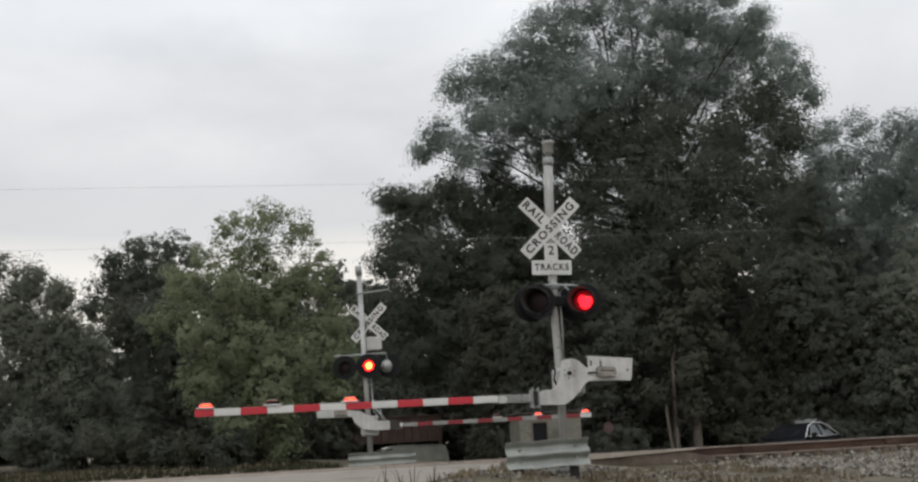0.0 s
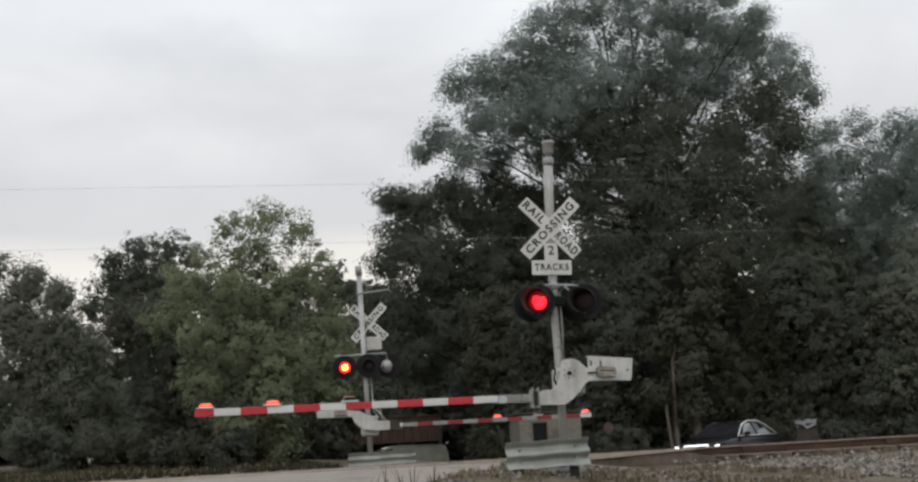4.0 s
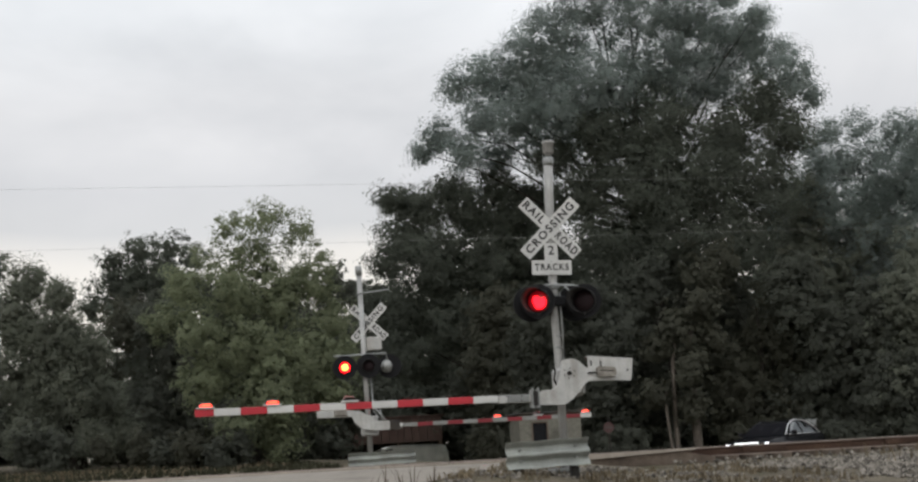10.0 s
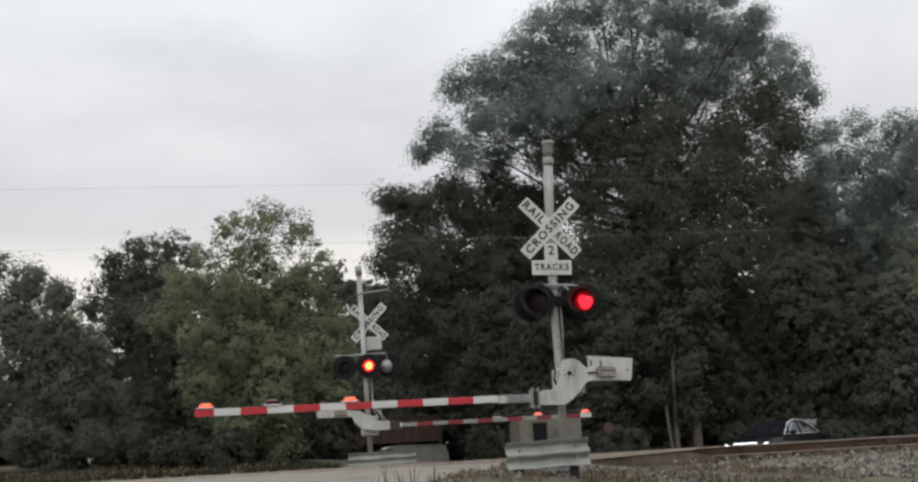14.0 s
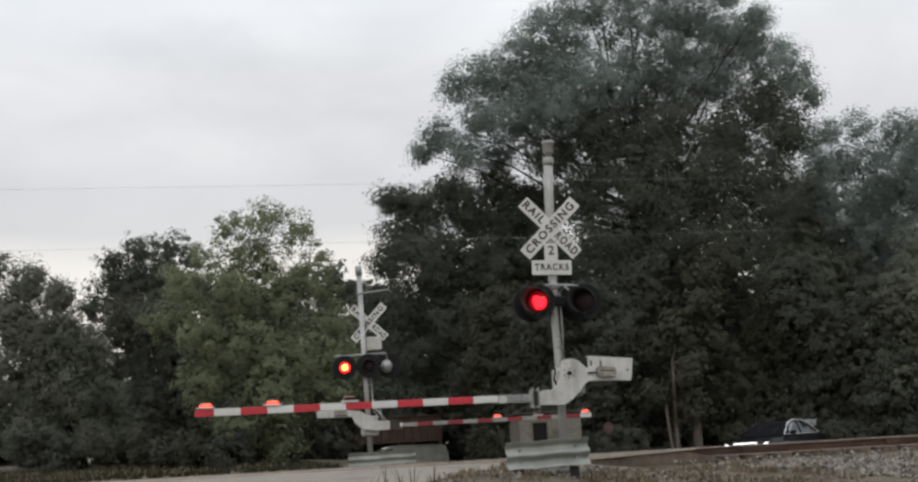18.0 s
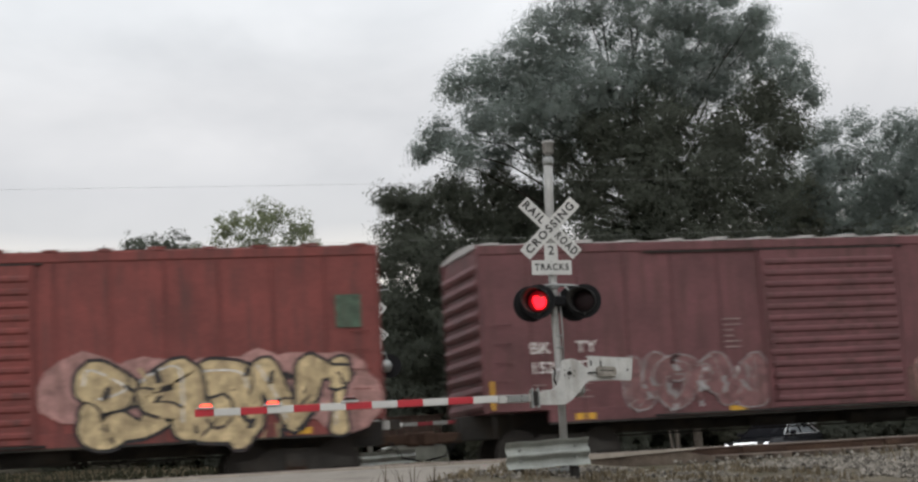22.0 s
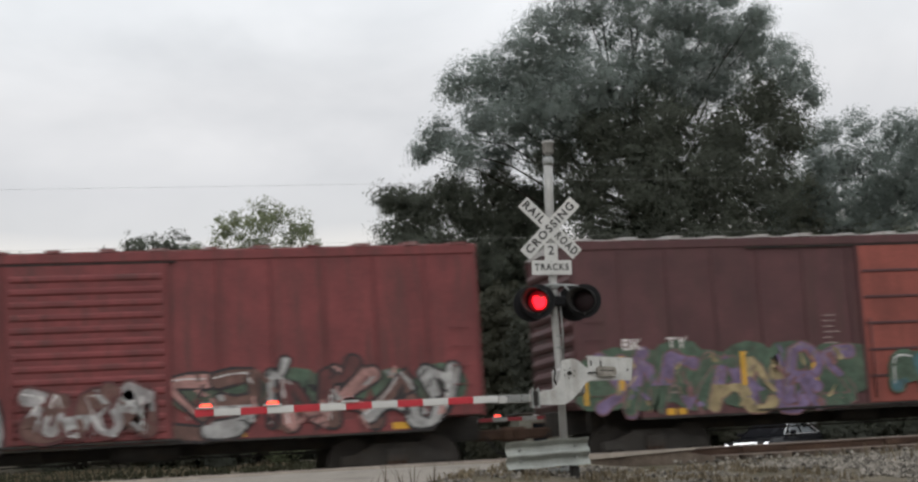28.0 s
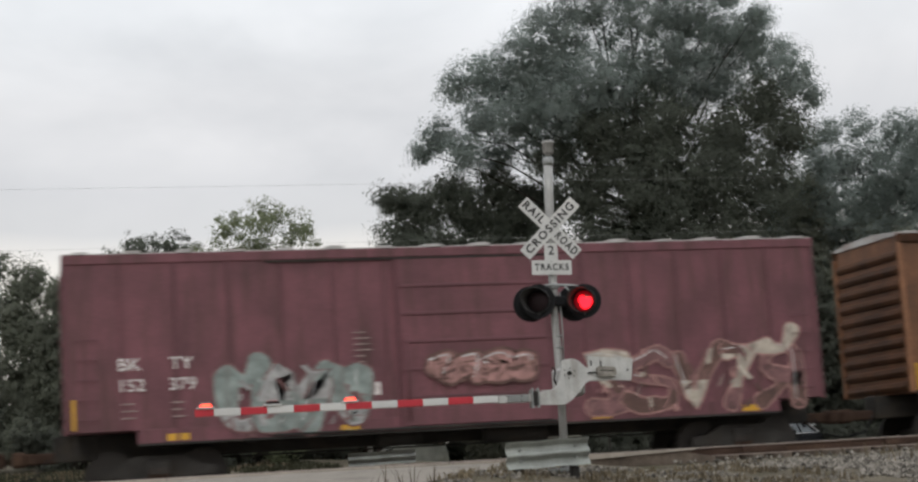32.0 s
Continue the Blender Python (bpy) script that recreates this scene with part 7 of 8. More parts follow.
# ---- locomotives ----
GREY_HOOD = surface("dull_locomotive_grey", (0.050, 0.053, 0.059), 0.6, 0, 0.2, 1, 22, 0.1, (0.05, 0.047, 0.044), 0.5, True)
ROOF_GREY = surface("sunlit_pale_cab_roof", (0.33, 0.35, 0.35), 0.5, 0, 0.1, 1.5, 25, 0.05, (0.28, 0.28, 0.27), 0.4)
RED_LINE = surface("red_stripe_paint", (0.38, 0.035, 0.025), 0.5, 0, 0.15, 2, 30, 0.03)
NUMBER_RED = surface("red_number_paint", (0.135, 0.036, 0.028), 0.5, 0, 0.15, 2, 30, 0.03)
CAB_GLASS = glass_material("dark_cab_glass", (0.010, 0.011, 0.013), 0.12)
CAB_GLASS.node_tree.nodes["Principled BSDF"].inputs["Specular IOR Level"].default_value = 0.1
LOCO_FRAME = surface("sooty_locomotive_frame", (0.026, 0.025, 0.025), 0.8, 0.1, 0.3, 1.5, 25, 0.2, (0.07, 0.06, 0.05), 0.4)
DITCH = surface("lit_ditch_lamp", (0.9, 0.8, 0.7), 0.2, 0, 0, 3, 10, 0, glow=(1.0, 0.50, 0.28, 1.3))
TANK = surface("oily_olive_fuel_tank", (0.044, 0.036, 0.023), 0.8, 0, 0.25, 1, 20, 0.15, (0.030, 0.025, 0.020), 0.6, True)
GREY_TANK = surface("dusty_grey_fuel_tank", (0.056, 0.054, 0.051), 0.75, 0, 0.2, 1, 20, 0.12, (0.04, 0.036, 0.032), 0.5, True)


def locomotive(place, sign, number, paint_col, cfg, label):
    """place: its nose along the train; sign +1 leads to the left, -1 faces right."""
    yellow = surface("armour_yellow_" + number, tuple(0.77 * q for q in paint_col), 0.55, 0, 0.2, 0.7, 22, 0.08, (paint_col[0] * 0.42, paint_col[1] * 0.45, paint_col[2] * 0.6), 0.85, True)
    t = thing("locomotive", label, "locomotive", pose(place, T2, 0), "locomotives")
    TRAIN.append((t, place))

    def lp(name, m, material, parent=None, lab="", fix=True):
        if sign < 0:
            m.v = [(-x, y, z) for x, y, z in m.v]
        return part(name, m, material, parent or t, lab, None, fix)
    H, W, D = 1.06, 1.55, cfg["deck"]
    lp("frame", Mesh().box(D + 0.2, 22.45, -1.5, 1.5, 1.55, 1.93, 0.02), LOCO_FRAME)
    lp("walkway", Mesh().box(D, 22.6, -W, W, 1.93, 2.06, 0.015), yellow, None, "yellow walkway edge")
    lp("anticlimber", Mesh().box(D - 0.12, D + 0.2, -1.3, 1.3, 1.84, 2.09, 0.03), yellow)
    plough = surface("sooty_plough_steel", (0.020, 0.019, 0.019), 0.6, 0.2, 0.35, 2, 25, 0.2, (0.05, 0.042, 0.034), 0.5, True)
    lp("pilot", Mesh().prism([(D + 0.05, 1.86), (D + 0.35, 1.86), (D + 0.35, 0.4), (D + 0.1, 0.4)], -1.45, 1.45), plough, None, "dark end plate")
    lp("plough", Mesh().prism([(D + 0.1, 0.95), (D + 0.25, 0.9), (D + 0.3, 0.2), (D - 0.22, 0.13), (D - 0.2, 0.3), (D - 0.02, 0.6)], -1.42, 1.42), plough, None, "dark snow plough")
    for y in (-0.75, 0.75):
        lp("air_hose", Mesh().tube([(D - 0.02, y, 1.1), (D - 0.16, y, 0.9), (D - 0.12, y, 0.62)], 0.03, 6), BLACK)
    lp("rear_pilot", Mesh().box(22.3, 22.55, -1.35, 1.35, 0.4, 1.85, 0.03), LOCO_FRAME)
    # steps
    for x in (D + 0.02, 21.25):
        for y0 in (-W, W - 0.5):
            for k in range(4):
                lp("step", Mesh().box(x, x + 0.75, y0, y0 + 0.5, 0.42 + 0.40 * k, 0.46 + 0.40 * k, 0.008), LOCO_FRAME)
        lp("step_side", Mesh().box(x - 0.05, x - 0.01, -W, -1.0, 0.35, 1.93), LOCO_FRAME)
        lp("step_side", Mesh().box(x + 0.76, x + 0.80, -W, -1.0, 0.35, 1.93), LOCO_FRAME)
        lp("step_back", Mesh().box(x, x + 0.75, -1.06, -1.0, 0.35, 1.93), plough)
    rail_paint = surface("white_handrail_paint", (0.62, 0.61, 0.58), 0.5, 0, 0.1, 3, 30, 0.03)
    for pts in ([(D - 0.02, -W - 0.01, 0.95), (D - 0.02, -W - 0.01, 2.0), (D - 0.12, -W, 2.6), (D - 0.18, -W + 0.08, 2.95), (D - 0.2, -W + 0.2, 3.02), (D - 0.2, -0.2, 3.02), (D - 0.18, -0.1, 2.1)],
                [(D + 0.79, -W - 0.01, 0.9), (D + 0.79, -W - 0.01, 2.0), (D + 0.5, -W + 0.02, 2.7), (D + 0.42, -W + 0.1, 2.98), (D + 0.45, -W + 0.25, 3.04)],
                [(21.22, -W - 0.01, 0.8), (21.22, -W - 0.01, 2.9), (21.22, -W + 0.2, 3.02)],
                [(22.05, -W - 0.01, 0.8), (22.05, -W - 0.01, 2.1), (22.4, -W + 0.05, 2.8), (22.4, -W + 0.3, 3.02)]):
        lp("hand_rail", Mesh().tube(pts, 0.017, 8), rail_paint, None, "white painted grab rail")
    # nose and cab
    c = cfg
    if sign < 0:
        n0, top = c["nose"] + 0.1, c["nose_top"]
        lp("nose_slope", Mesh().prism([(n0 - 0.02, top), (n0 + 0.06, top + 0.06), (2.1, 4.28), (2.7, 4.30), (2.7, top)], -1.30, 1.30), GREY_HOOD, None, "grey sloping nose top")
    lp("nose", Mesh().prism([(c["nose"], 2.06), (c["nose"] - 0.02, c["nose_top"] - 0.25), (c["nose"] + 0.25, c["nose_top"]), (2.7, c["nose_top"] + 0.06), (2.7, 2.06)], -1.32, 1.32), yellow, None, "yellow short nose")
    lp("nose_cheek", Mesh().prism([(c["nose"] + 0.16, 2.06), (c["nose"] + 0.16, c["nose_top"] - 0.2), (2.7, c["nose_top"]), (2.7, 2.06)], -1.50, 1.50), yellow)
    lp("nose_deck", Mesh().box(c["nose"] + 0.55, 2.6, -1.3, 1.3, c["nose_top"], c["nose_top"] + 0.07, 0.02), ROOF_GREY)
    c0, c1 = c["cab"]
    lp("cab", Mesh().prism([(c0 - 0.6, 2.06), (c0 - 0.6, 3.82), (c0 - 0.1, 4.70), (c1, 4.70), (c1, 2.06)], -W + 0.02, W - 0.02), yellow, None, "yellow cab")
    lp("cab_band", Mesh().prism([(c0 - 0.615, 3.83), (c0 - 0.1, 4.74), (c1 + 0.01, 4.74), (c1 + 0.01, 3.83)], -W + 0.012, W - 0.012), GREY_HOOD, None, "grey upper cab")
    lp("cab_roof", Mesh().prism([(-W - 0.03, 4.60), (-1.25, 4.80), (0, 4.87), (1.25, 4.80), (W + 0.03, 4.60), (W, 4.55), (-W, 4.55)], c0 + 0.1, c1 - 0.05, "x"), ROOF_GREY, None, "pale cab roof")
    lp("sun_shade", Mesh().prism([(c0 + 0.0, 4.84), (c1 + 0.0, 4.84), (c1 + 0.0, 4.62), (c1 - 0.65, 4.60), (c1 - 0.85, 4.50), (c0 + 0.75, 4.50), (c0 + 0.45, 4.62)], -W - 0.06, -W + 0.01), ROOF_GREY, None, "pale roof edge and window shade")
    lp("number_board", Mesh().box(c0 - 0.62, c0 - 0.05, -0.9, 0.9, 4.60, 4.86, 0.03), GREY_HOOD)
    lp("windscreen", Mesh().add([(c0 - 0.57, -1.3, 3.94), (c0 - 0.57, -0.2, 3.94), (c0 - 0.27, -0.2, 4.5), (c0 - 0.27, -1.3, 4.5)], [(0, 1, 2, 3)]), CAB_GLASS, fix=False)
    w0, w1, wz0, wz1 = c["window"]
    n = 4
    for k in range(n):
        a = w0 + (w1 - w0) * k / n
        b = a + (w1 - w0) / n - 0.05
        win = lp("window", Mesh().box(a, b, -W - 0.004, -W + 0.02, wz0, wz1), CAB_GLASS, None, "dark cab window")
        for bx in ((a - 0.025, a), (b, b + 0.025)):
            lp("window_frame", Mesh().box(*bx, -W - 0.02, -W + 0.01, wz0 - 0.02, wz1 + 0.02), (ROOF_GREY if sign > 0 else WHITE) if k in (0, n - 1) else GREY_HOOD, win)
        if sign < 0 and k in (0, n - 1):
            for bz in ((wz0 - 0.045, wz0), (wz1, wz1 + 0.045)):
                lp("window_frame", Mesh().box(a - 0.025, b + 0.025, -W - 0.02, -W + 0.01, *bz), WHITE, win)
    lp("window_sill", Mesh().box(w0 - 0.05, w1 + 0.05, -W - 0.03, -W + 0.01, wz0 - 0.17, wz0 - 0.12, 0.008), yellow)
    text = text_part(number, 0.64, NUMBER_RED, t, pose(sign * c["number"][0], -W + 0.005, c["number"][1]), 1.2)
    tagged(text, "red road number")
    if sign > 0:
        lp("cab_hatch", Mesh().box(c["number"][0] - 0.66, c["number"][0] + 0.66, -W - 0.035, -W + 0.03, 2.17, 2.82, 0.02), surface("paler_yellow_hatch", (0.36, 0.20, 0.08), 0.55, 0, 0.1, 1, 22, 0.05, (0.25, 0.13, 0.05), 0.4))
        lp("hatch_vent", Mesh().box(c["number"][0] - 0.18, c["number"][0] + 0.18, -W - 0.045, -W, 2.22, 2.62), surface("dusty_vent", (0.22, 0.13, 0.04), 0.8), None)
        for dx in (-0.45, 0.45):
            lp("hatch_latch", Mesh().disc((c["number"][0] + dx, 2.66), 0.03, -W - 0.06, -W, 8), NUMBER_RED)
    else:
        lp("builder_plate", Mesh().box(1.45, 1.70, -1.512, -1.498, 2.45, 2.68), WHITE, None, "small white plate")
        for x0 in (4.85, 5.65, 6.45):
            for k in range(2):
                lp("sill_vent", Mesh().box(x0, x0 + 0.48, -H - 0.03, -H + 0.01, 2.70 + 0.11 * k, 2.76 + 0.11 * k, 0.01), surface("shaded_vent_yellow", (0.22, 0.11, 0.03), 0.7), None)
        lp("raised_sill", Mesh().box(4.9, 7.4, -H - 0.22, -H, 2.06, 2.62, 0.03), yellow, None, "raised yellow sill box")
        lp("step_rail", Mesh().tube([(8.6, -W + 0.04, 3.03), (8.2, -W + 0.04, 3.12), (7.87, -W + 0.05, 3.30), (7.42, -W + 0.25, 3.64)], 0.02, 6), LOCO_FRAME)
        lp("hinge_strip", Mesh().box(2.6, 4.7, -W - 0.015, -W + 0.02, 2.66, 2.70), yellow)
    if sign > 0:
        for k in range(5):
            z = 3.68 - 0.13 * k
            lp("nose_stripe", Mesh().plate([(c["nose"] + 0.18, z), (c["nose"] + 0.80 - 0.1 * k, z + 0.05), (c["nose"] + 0.74 - 0.1 * k, z - 0.02), (c["nose"] + 0.18, z - 0.07)], -1.504), spray("blue") if k % 2 == 0 else spray("silver"), None, "", False)
    lp("mirror", Mesh().box(c1 - 0.9, c1 - 0.84, -W - 0.2, -W - 0.16, 3.65, 3.95, 0.01), WHITE)
    # long hood
    hz = 4.42
    lp("hood", Mesh().box(c1, 22.2, -H, H, 2.06, hz, 0.04), yellow, None, "long yellow engine hood")
    lp("hood_top", Mesh().prism([(-H - 0.006, c["grey"]), (-H - 0.006, hz), (-0.8, hz + 0.17), (0.8, hz + 0.17), (H + 0.006, hz), (H + 0.006, c["grey"])], c1, c["grey_to"], "x"), GREY_HOOD, None, "grey hood top")
    lp("rear_hood_top", Mesh().prism([(-H - 0.006, 4.05), (-H - 0.006, hz), (-0.8, hz + 0.17), (0.8, hz + 0.17), (H + 0.006, hz), (H + 0.006, 4.05)], c["flare"][1], 22.22, "x"), GREY_HOOD)
    lp("red_line", Mesh().box(c1, c["grey_to"], -H - 0.012, -H + 0.01, c["grey"] - 0.055, c["grey"]), RED_LINE)
    lp("red_line", Mesh().box(c["flare"][1], 22.22, -H - 0.012, -H + 0.01, 3.995, 4.05), RED_LINE)
    if c["grey_to"] < c["flare"][0]:
        lp("pale_hood_roof", Mesh().prism([(-H - 0.02, hz - 0.07), (-0.8, hz + 0.16), (0.8, hz + 0.16), (H + 0.02, hz - 0.07)], c["grey_to"] + 0.05, c["flare"][0], "x"), ROOF_GREY)
    f0, f1 = c["flare"]
    screen_top = 4.44 if sign > 0 else 4.24
    if sign < 0:
        lp("red_line", Mesh().box(f0 + 0.05, f1 - 0.05, -W - 0.004, -W + 0.03, 4.28, 4.335), RED_LINE)
    lp("radiator_flare", Mesh().prism([(-H, 3.34), (-W + 0.02, 3.48), (-W + 0.02, 4.50), (-1.1, 4.75), (1.1, 4.75), (W - 0.02, 4.50), (W - 0.02, 3.48), (H, 3.34)], f0, f1, "x"), GREY_HOOD, None, "flared radiator housing")
    lp("radiator_screen", Mesh().box(f0 + 0.15, f1 - 0.12, -W - 0.005, -W + 0.03, 3.52, screen_top), SCREEN, None, "dark radiator screen")
    lp("flare_underside", Mesh().add([(f0 + 0.1, -H - 0.01, 3.335), (f1 - 0.1, -H - 0.01, 3.335), (f1 - 0.1, -W + 0.01, 3.470), (f0 + 0.1, -W + 0.01, 3.470)], [(0, 1, 2, 3)]), yellow, fix=False)
    for k in range(1, 6):
        x = f0 + (f1 - f0) * k / 6
        lp("screen_divider", Mesh().box(x - 0.03, x + 0.03, -W - 0.012, -W, 3.52, screen_top), LOCO_FRAME)
    lp("flare_edge", Mesh().box(f0, f1, -W - 0.01, -1.1, 4.48, 4.60, 0.02), surface("pale_green_grey_edge", (0.24, 0.27, 0.26), 0.5))
    for x0, x1, z0, z1, kind in c["panels"]:
        y = -W if x1 < 8.05 and sign > 0 else -H
        if kind == "screen":
            p = lp("grille", Mesh().box(x0, x1, y - 0.01, y + 0.02, z0, z1), SCREEN, None, "dark grille")
            for b in ((x0 - 0.04, x0, z0 - 0.04, z1 + 0.04), (x1, x1 + 0.04, z0 - 0.04, z1 + 0.04), (x0, x1, z1, z1 + 0.04), (x0, x1, z0 - 0.04, z0)):
                lp("grille_frame", Mesh().box(b[0], b[1], y - 0.03, y + 0.01, b[2], b[3]), yellow if z1 < 3.8 else GREY_HOOD, p)
        elif kind == "louver":
            k = 0
            while z0 + k * 0.19 < z1 - 0.05:
                z = z0 + k * 0.19
                lp("louvre", Mesh().prism([(y - 0.10, z), (y - 0.01, z + 0.11), (y, z + 0.11), (y, z)], x0, x1, "x"), surface("faded_louvre_paint", (0.42, 0.29, 0.13), 0.6, 0, 0.2, 2, 25, 0.05))
                # dark strip laid on the hood as the shade below the slat
                lp("louvre_gap", Mesh().box(x0, x1, y - 0.006, y, z - 0.05, z + 0.004), surface("dark_seam", (0.10, 0.055, 0.015), 0.8))
                k += 1
        elif kind == "wide":
            lp("equipment_cabinet", Mesh().box(x0, x1, -W, W, z0, z1, 0.03), yellow, None, "wide yellow equipment cabinet")
        elif kind == "grey":
            lp("upper_cabinet", Mesh().box(x0, x1, -1.05, 1.05, z0, z1, 0.04), GREY_HOOD)
        elif kind == "door":
            door = lp("hood_door", Mesh().box(x0, x1, y - 0.02, y, z0, z1, 0.006), yellow)
            for b in ((x0 - 0.08, x0, z0 - 0.08, z1 + 0.08), (x1, x1 + 0.08, z0 - 0.08, z1 + 0.08), (x0, x1, z1, z1 + 0.08), (x0, x1, z0 - 0.08, z0)):
                lp("door_edge", Mesh().box(b[0], b[1], y - 0.012, y, b[2], b[3]), surface("dark_seam", (0.10, 0.055, 0.015), 0.8), door)
        elif kind == "bars":
            m = Mesh()
            for q in range(2):
                m.box(x0, x1 - 0.2 * q, y - 0.006, y - 0.003, z0 + (z1 - z0) * (0.55 - 0.5 * q), z0 + (z1 - z0) * (0.9 - 0.5 * q))
            lp("slogan_bar", m, surface("faded_brown_stencil", (0.16, 0.08, 0.02), 0.6))
        elif kind == "pipe":
            lp("hood_rib", Mesh().box(x0, x1, y - 0.05, y, z0, z1, 0.01), LOCO_FRAME)
    # hood door seams
    for k in range(11):
        x = c["seams"][0] + (c["seams"][1] - c["seams"][0]) * k / 10
        lp("door_seam", Mesh().box(x - 0.012, x + 0.012, -H - 0.008, -H, 2.12, 3.9), surface("dark_seam", (0.10, 0.055, 0.015), 0.8))
        lp("door_latch", Mesh().box(x + 0.05, x + 0.09, -H - 0.02, -H, 3.0, 3.09), LOCO_FRAME)
    # the waving flag
    flag(lp, c["flag"], -H - 0.012)
    sx, sz, sw, sh = c["shield"]
    shield_on(lp, sx, sz, sw, sh, -H - 0.01)
    # rails along the walkway
    rail_pts = [(c["rail"][0] + (c["rail"][1] - c["rail"][0]) * k / 9) for k in range(10)]
    for x in rail_pts:
        lp("stanchion", Mesh().tube([(x, -W + 0.04, 2.06), (x, -W + 0.04, 3.02)], 0.027, 6), LOCO_FRAME)
    lp("walkway_rail", Mesh().tube([(rail_pts[0], -W + 0.04, 3.02), (rail_pts[-1], -W + 0.04, 3.02)], 0.020, 6), LOCO_FRAME)
    # below the frame
    k0, k1 = c["tank"]
    near_half = [(-0.90, 0.61), (-1.18, 0.66), (-1.36, 0.78), (-1.45, 0.95), (-1.46, 1.12), (-1.40, 1.30), (-1.25, 1.40)]
    lp("fuel_tank", Mesh().prism(near_half + [(-y, z) for y, z in reversed(near_half)], k0, k1, "x"), TANK if sign > 0 else GREY_TANK, None, "dusty rounded fuel tank")
    for x in (k0 + 0.02, k1 - 0.08):
        lp("tank_rim", Mesh().prism([(1.012 * y, 1.0 + 1.03 * (z - 1.0)) for y, z in near_half + [(-y, z) for y, z in reversed(near_half)]], x, x + 0.06, "x"), LOCO_FRAME)
    for y in (-1.25, 1.25):
        lp("air_reservoir", Mesh().tube([(k0 + 0.3, y, 1.58), (k1 - 1.6, y, 1.58)], 0.17, 14), GALV if sign < 0 else LOCO_FRAME)
    for base in (5.05, 18.1):
        tr = lp("truck", Mesh().box(base - 2.7, base + 2.7, -1.22, -1.05, 0.72, 1.02, 0.03).box(base - 2.7, base + 2.7, 1.05, 1.22, 0.72, 1.02, 0.03), TRUCK_STEEL, None, "six-wheel truck frame")
        lp("truck_bolster", Mesh().box(base - 2.5, base + 2.5, -0.95, 0.95, 0.85, 1.5, 0.05), LOCO_FRAME, tr)
        for dx in (-1.85, 0, 1.85):
            lp("axle_box", Mesh().box(base + dx - 0.28, base + dx + 0.28, -1.30, -1.0, 0.36, 0.80, 0.05), TRUCK_STEEL, tr)
            lp("coil_spring", Mesh().tube([(base + dx + 0.5, -1.2, 0.78), (base + dx + 0.5, -1.2, 1.3)], 0.10, 8), TRUCK_STEEL, tr)
            ws = sign * (base + dx)
            lp("axle_motor", Mesh().box(base + dx - 0.1, base + dx + 0.75, -0.62, 0.62, 0.24, 0.95, 0.06), LOCO_FRAME, tr)
            wheelset(t, ws, 0.53, place)
        lp("brake_cylinder", Mesh().tube([(base - 0.95, -1.32, 0.95), (base - 0.35, -1.32, 0.95)], 0.12, 10), TRUCK_STEEL, tr)
        lp("equaliser", Mesh().prism([(base - 2.4, 0.68), (base - 1.2, 0.52), (base + 1.2, 0.52), (base + 2.4, 0.68), (base + 2.4, 0.8), (base - 2.4, 0.8)], -1.2, -1.1), TRUCK_STEEL, tr)
    for x, s in ((D - 0.1, -1), (22.6, 1)):
        lp("coupler", Mesh().box(min(x, x + s * 0.55), max(x, x + s * 0.55), -0.14, 0.14, 0.74, 1.02, 0.04), RUST)
    # lamps and horn
    if sign > 0:
        for y in (-0.18, 0.18):
            lp("headlamp", Mesh().disc((y, 4.74), 0.075, c0 - 0.66, c0 - 0.60, 14, "x"), DITCH, None, "lit headlamp")
            lp("lamp_hood", Mesh().tube([(c0 - 0.61, y, 4.74), (c0 - 0.74, y, 4.74)], 0.098, 14, False), GREY_HOOD)
        for y in (-0.66, 0.66):
            lp("ditch_lamp", Mesh().disc((y, 2.38), 0.095, D - 0.27, D - 0.22, 14, "x"), DITCH, None, "lit ditch lamp")
            lp("ditch_lamp_stand", Mesh().box(D - 0.22, D - 0.08, y - 0.13, y + 0.13, 2.06, 2.52, 0.03), LOCO_FRAME)
        lp("antenna_dome", Mesh().tube([(c0 - 0.5, 0, 4.86), (c0 - 0.2, 0, 4.95), (c0 + 0.1, 0, 4.86)], [0.05, 0.12, 0.05], 10), GREY_HOOD)
    hx = c["horn"]
    lp("horn", Mesh().tube([(hx, 0, 4.5), (hx, 0, 4.95)], 0.07, 8).tube([(hx - 0.35, 0, 5.02), (hx - 0.1, 0, 5.02), (hx + 0.3, 0, 5.03)], [0.09, 0.04, 0.08], 10).tube([(hx - 0.3, 0.2, 5.1), (hx + 0.28, 0.2, 5.1)], [0.07, 0.05], 8).box(hx - 0.12, hx + 0.12, -0.1, 0.3, 4.9, 5.12, 0.02), BLACK, None, "black air horn")
    for fx in c["fans"]:
        lp("roof_fan", Mesh().tube([(fx, 0, 4.55), (fx, 0, 4.83), (fx, 0, 4.84)], [0.7, 0.7, 0.4], 20), GREY_HOOD)
    return t


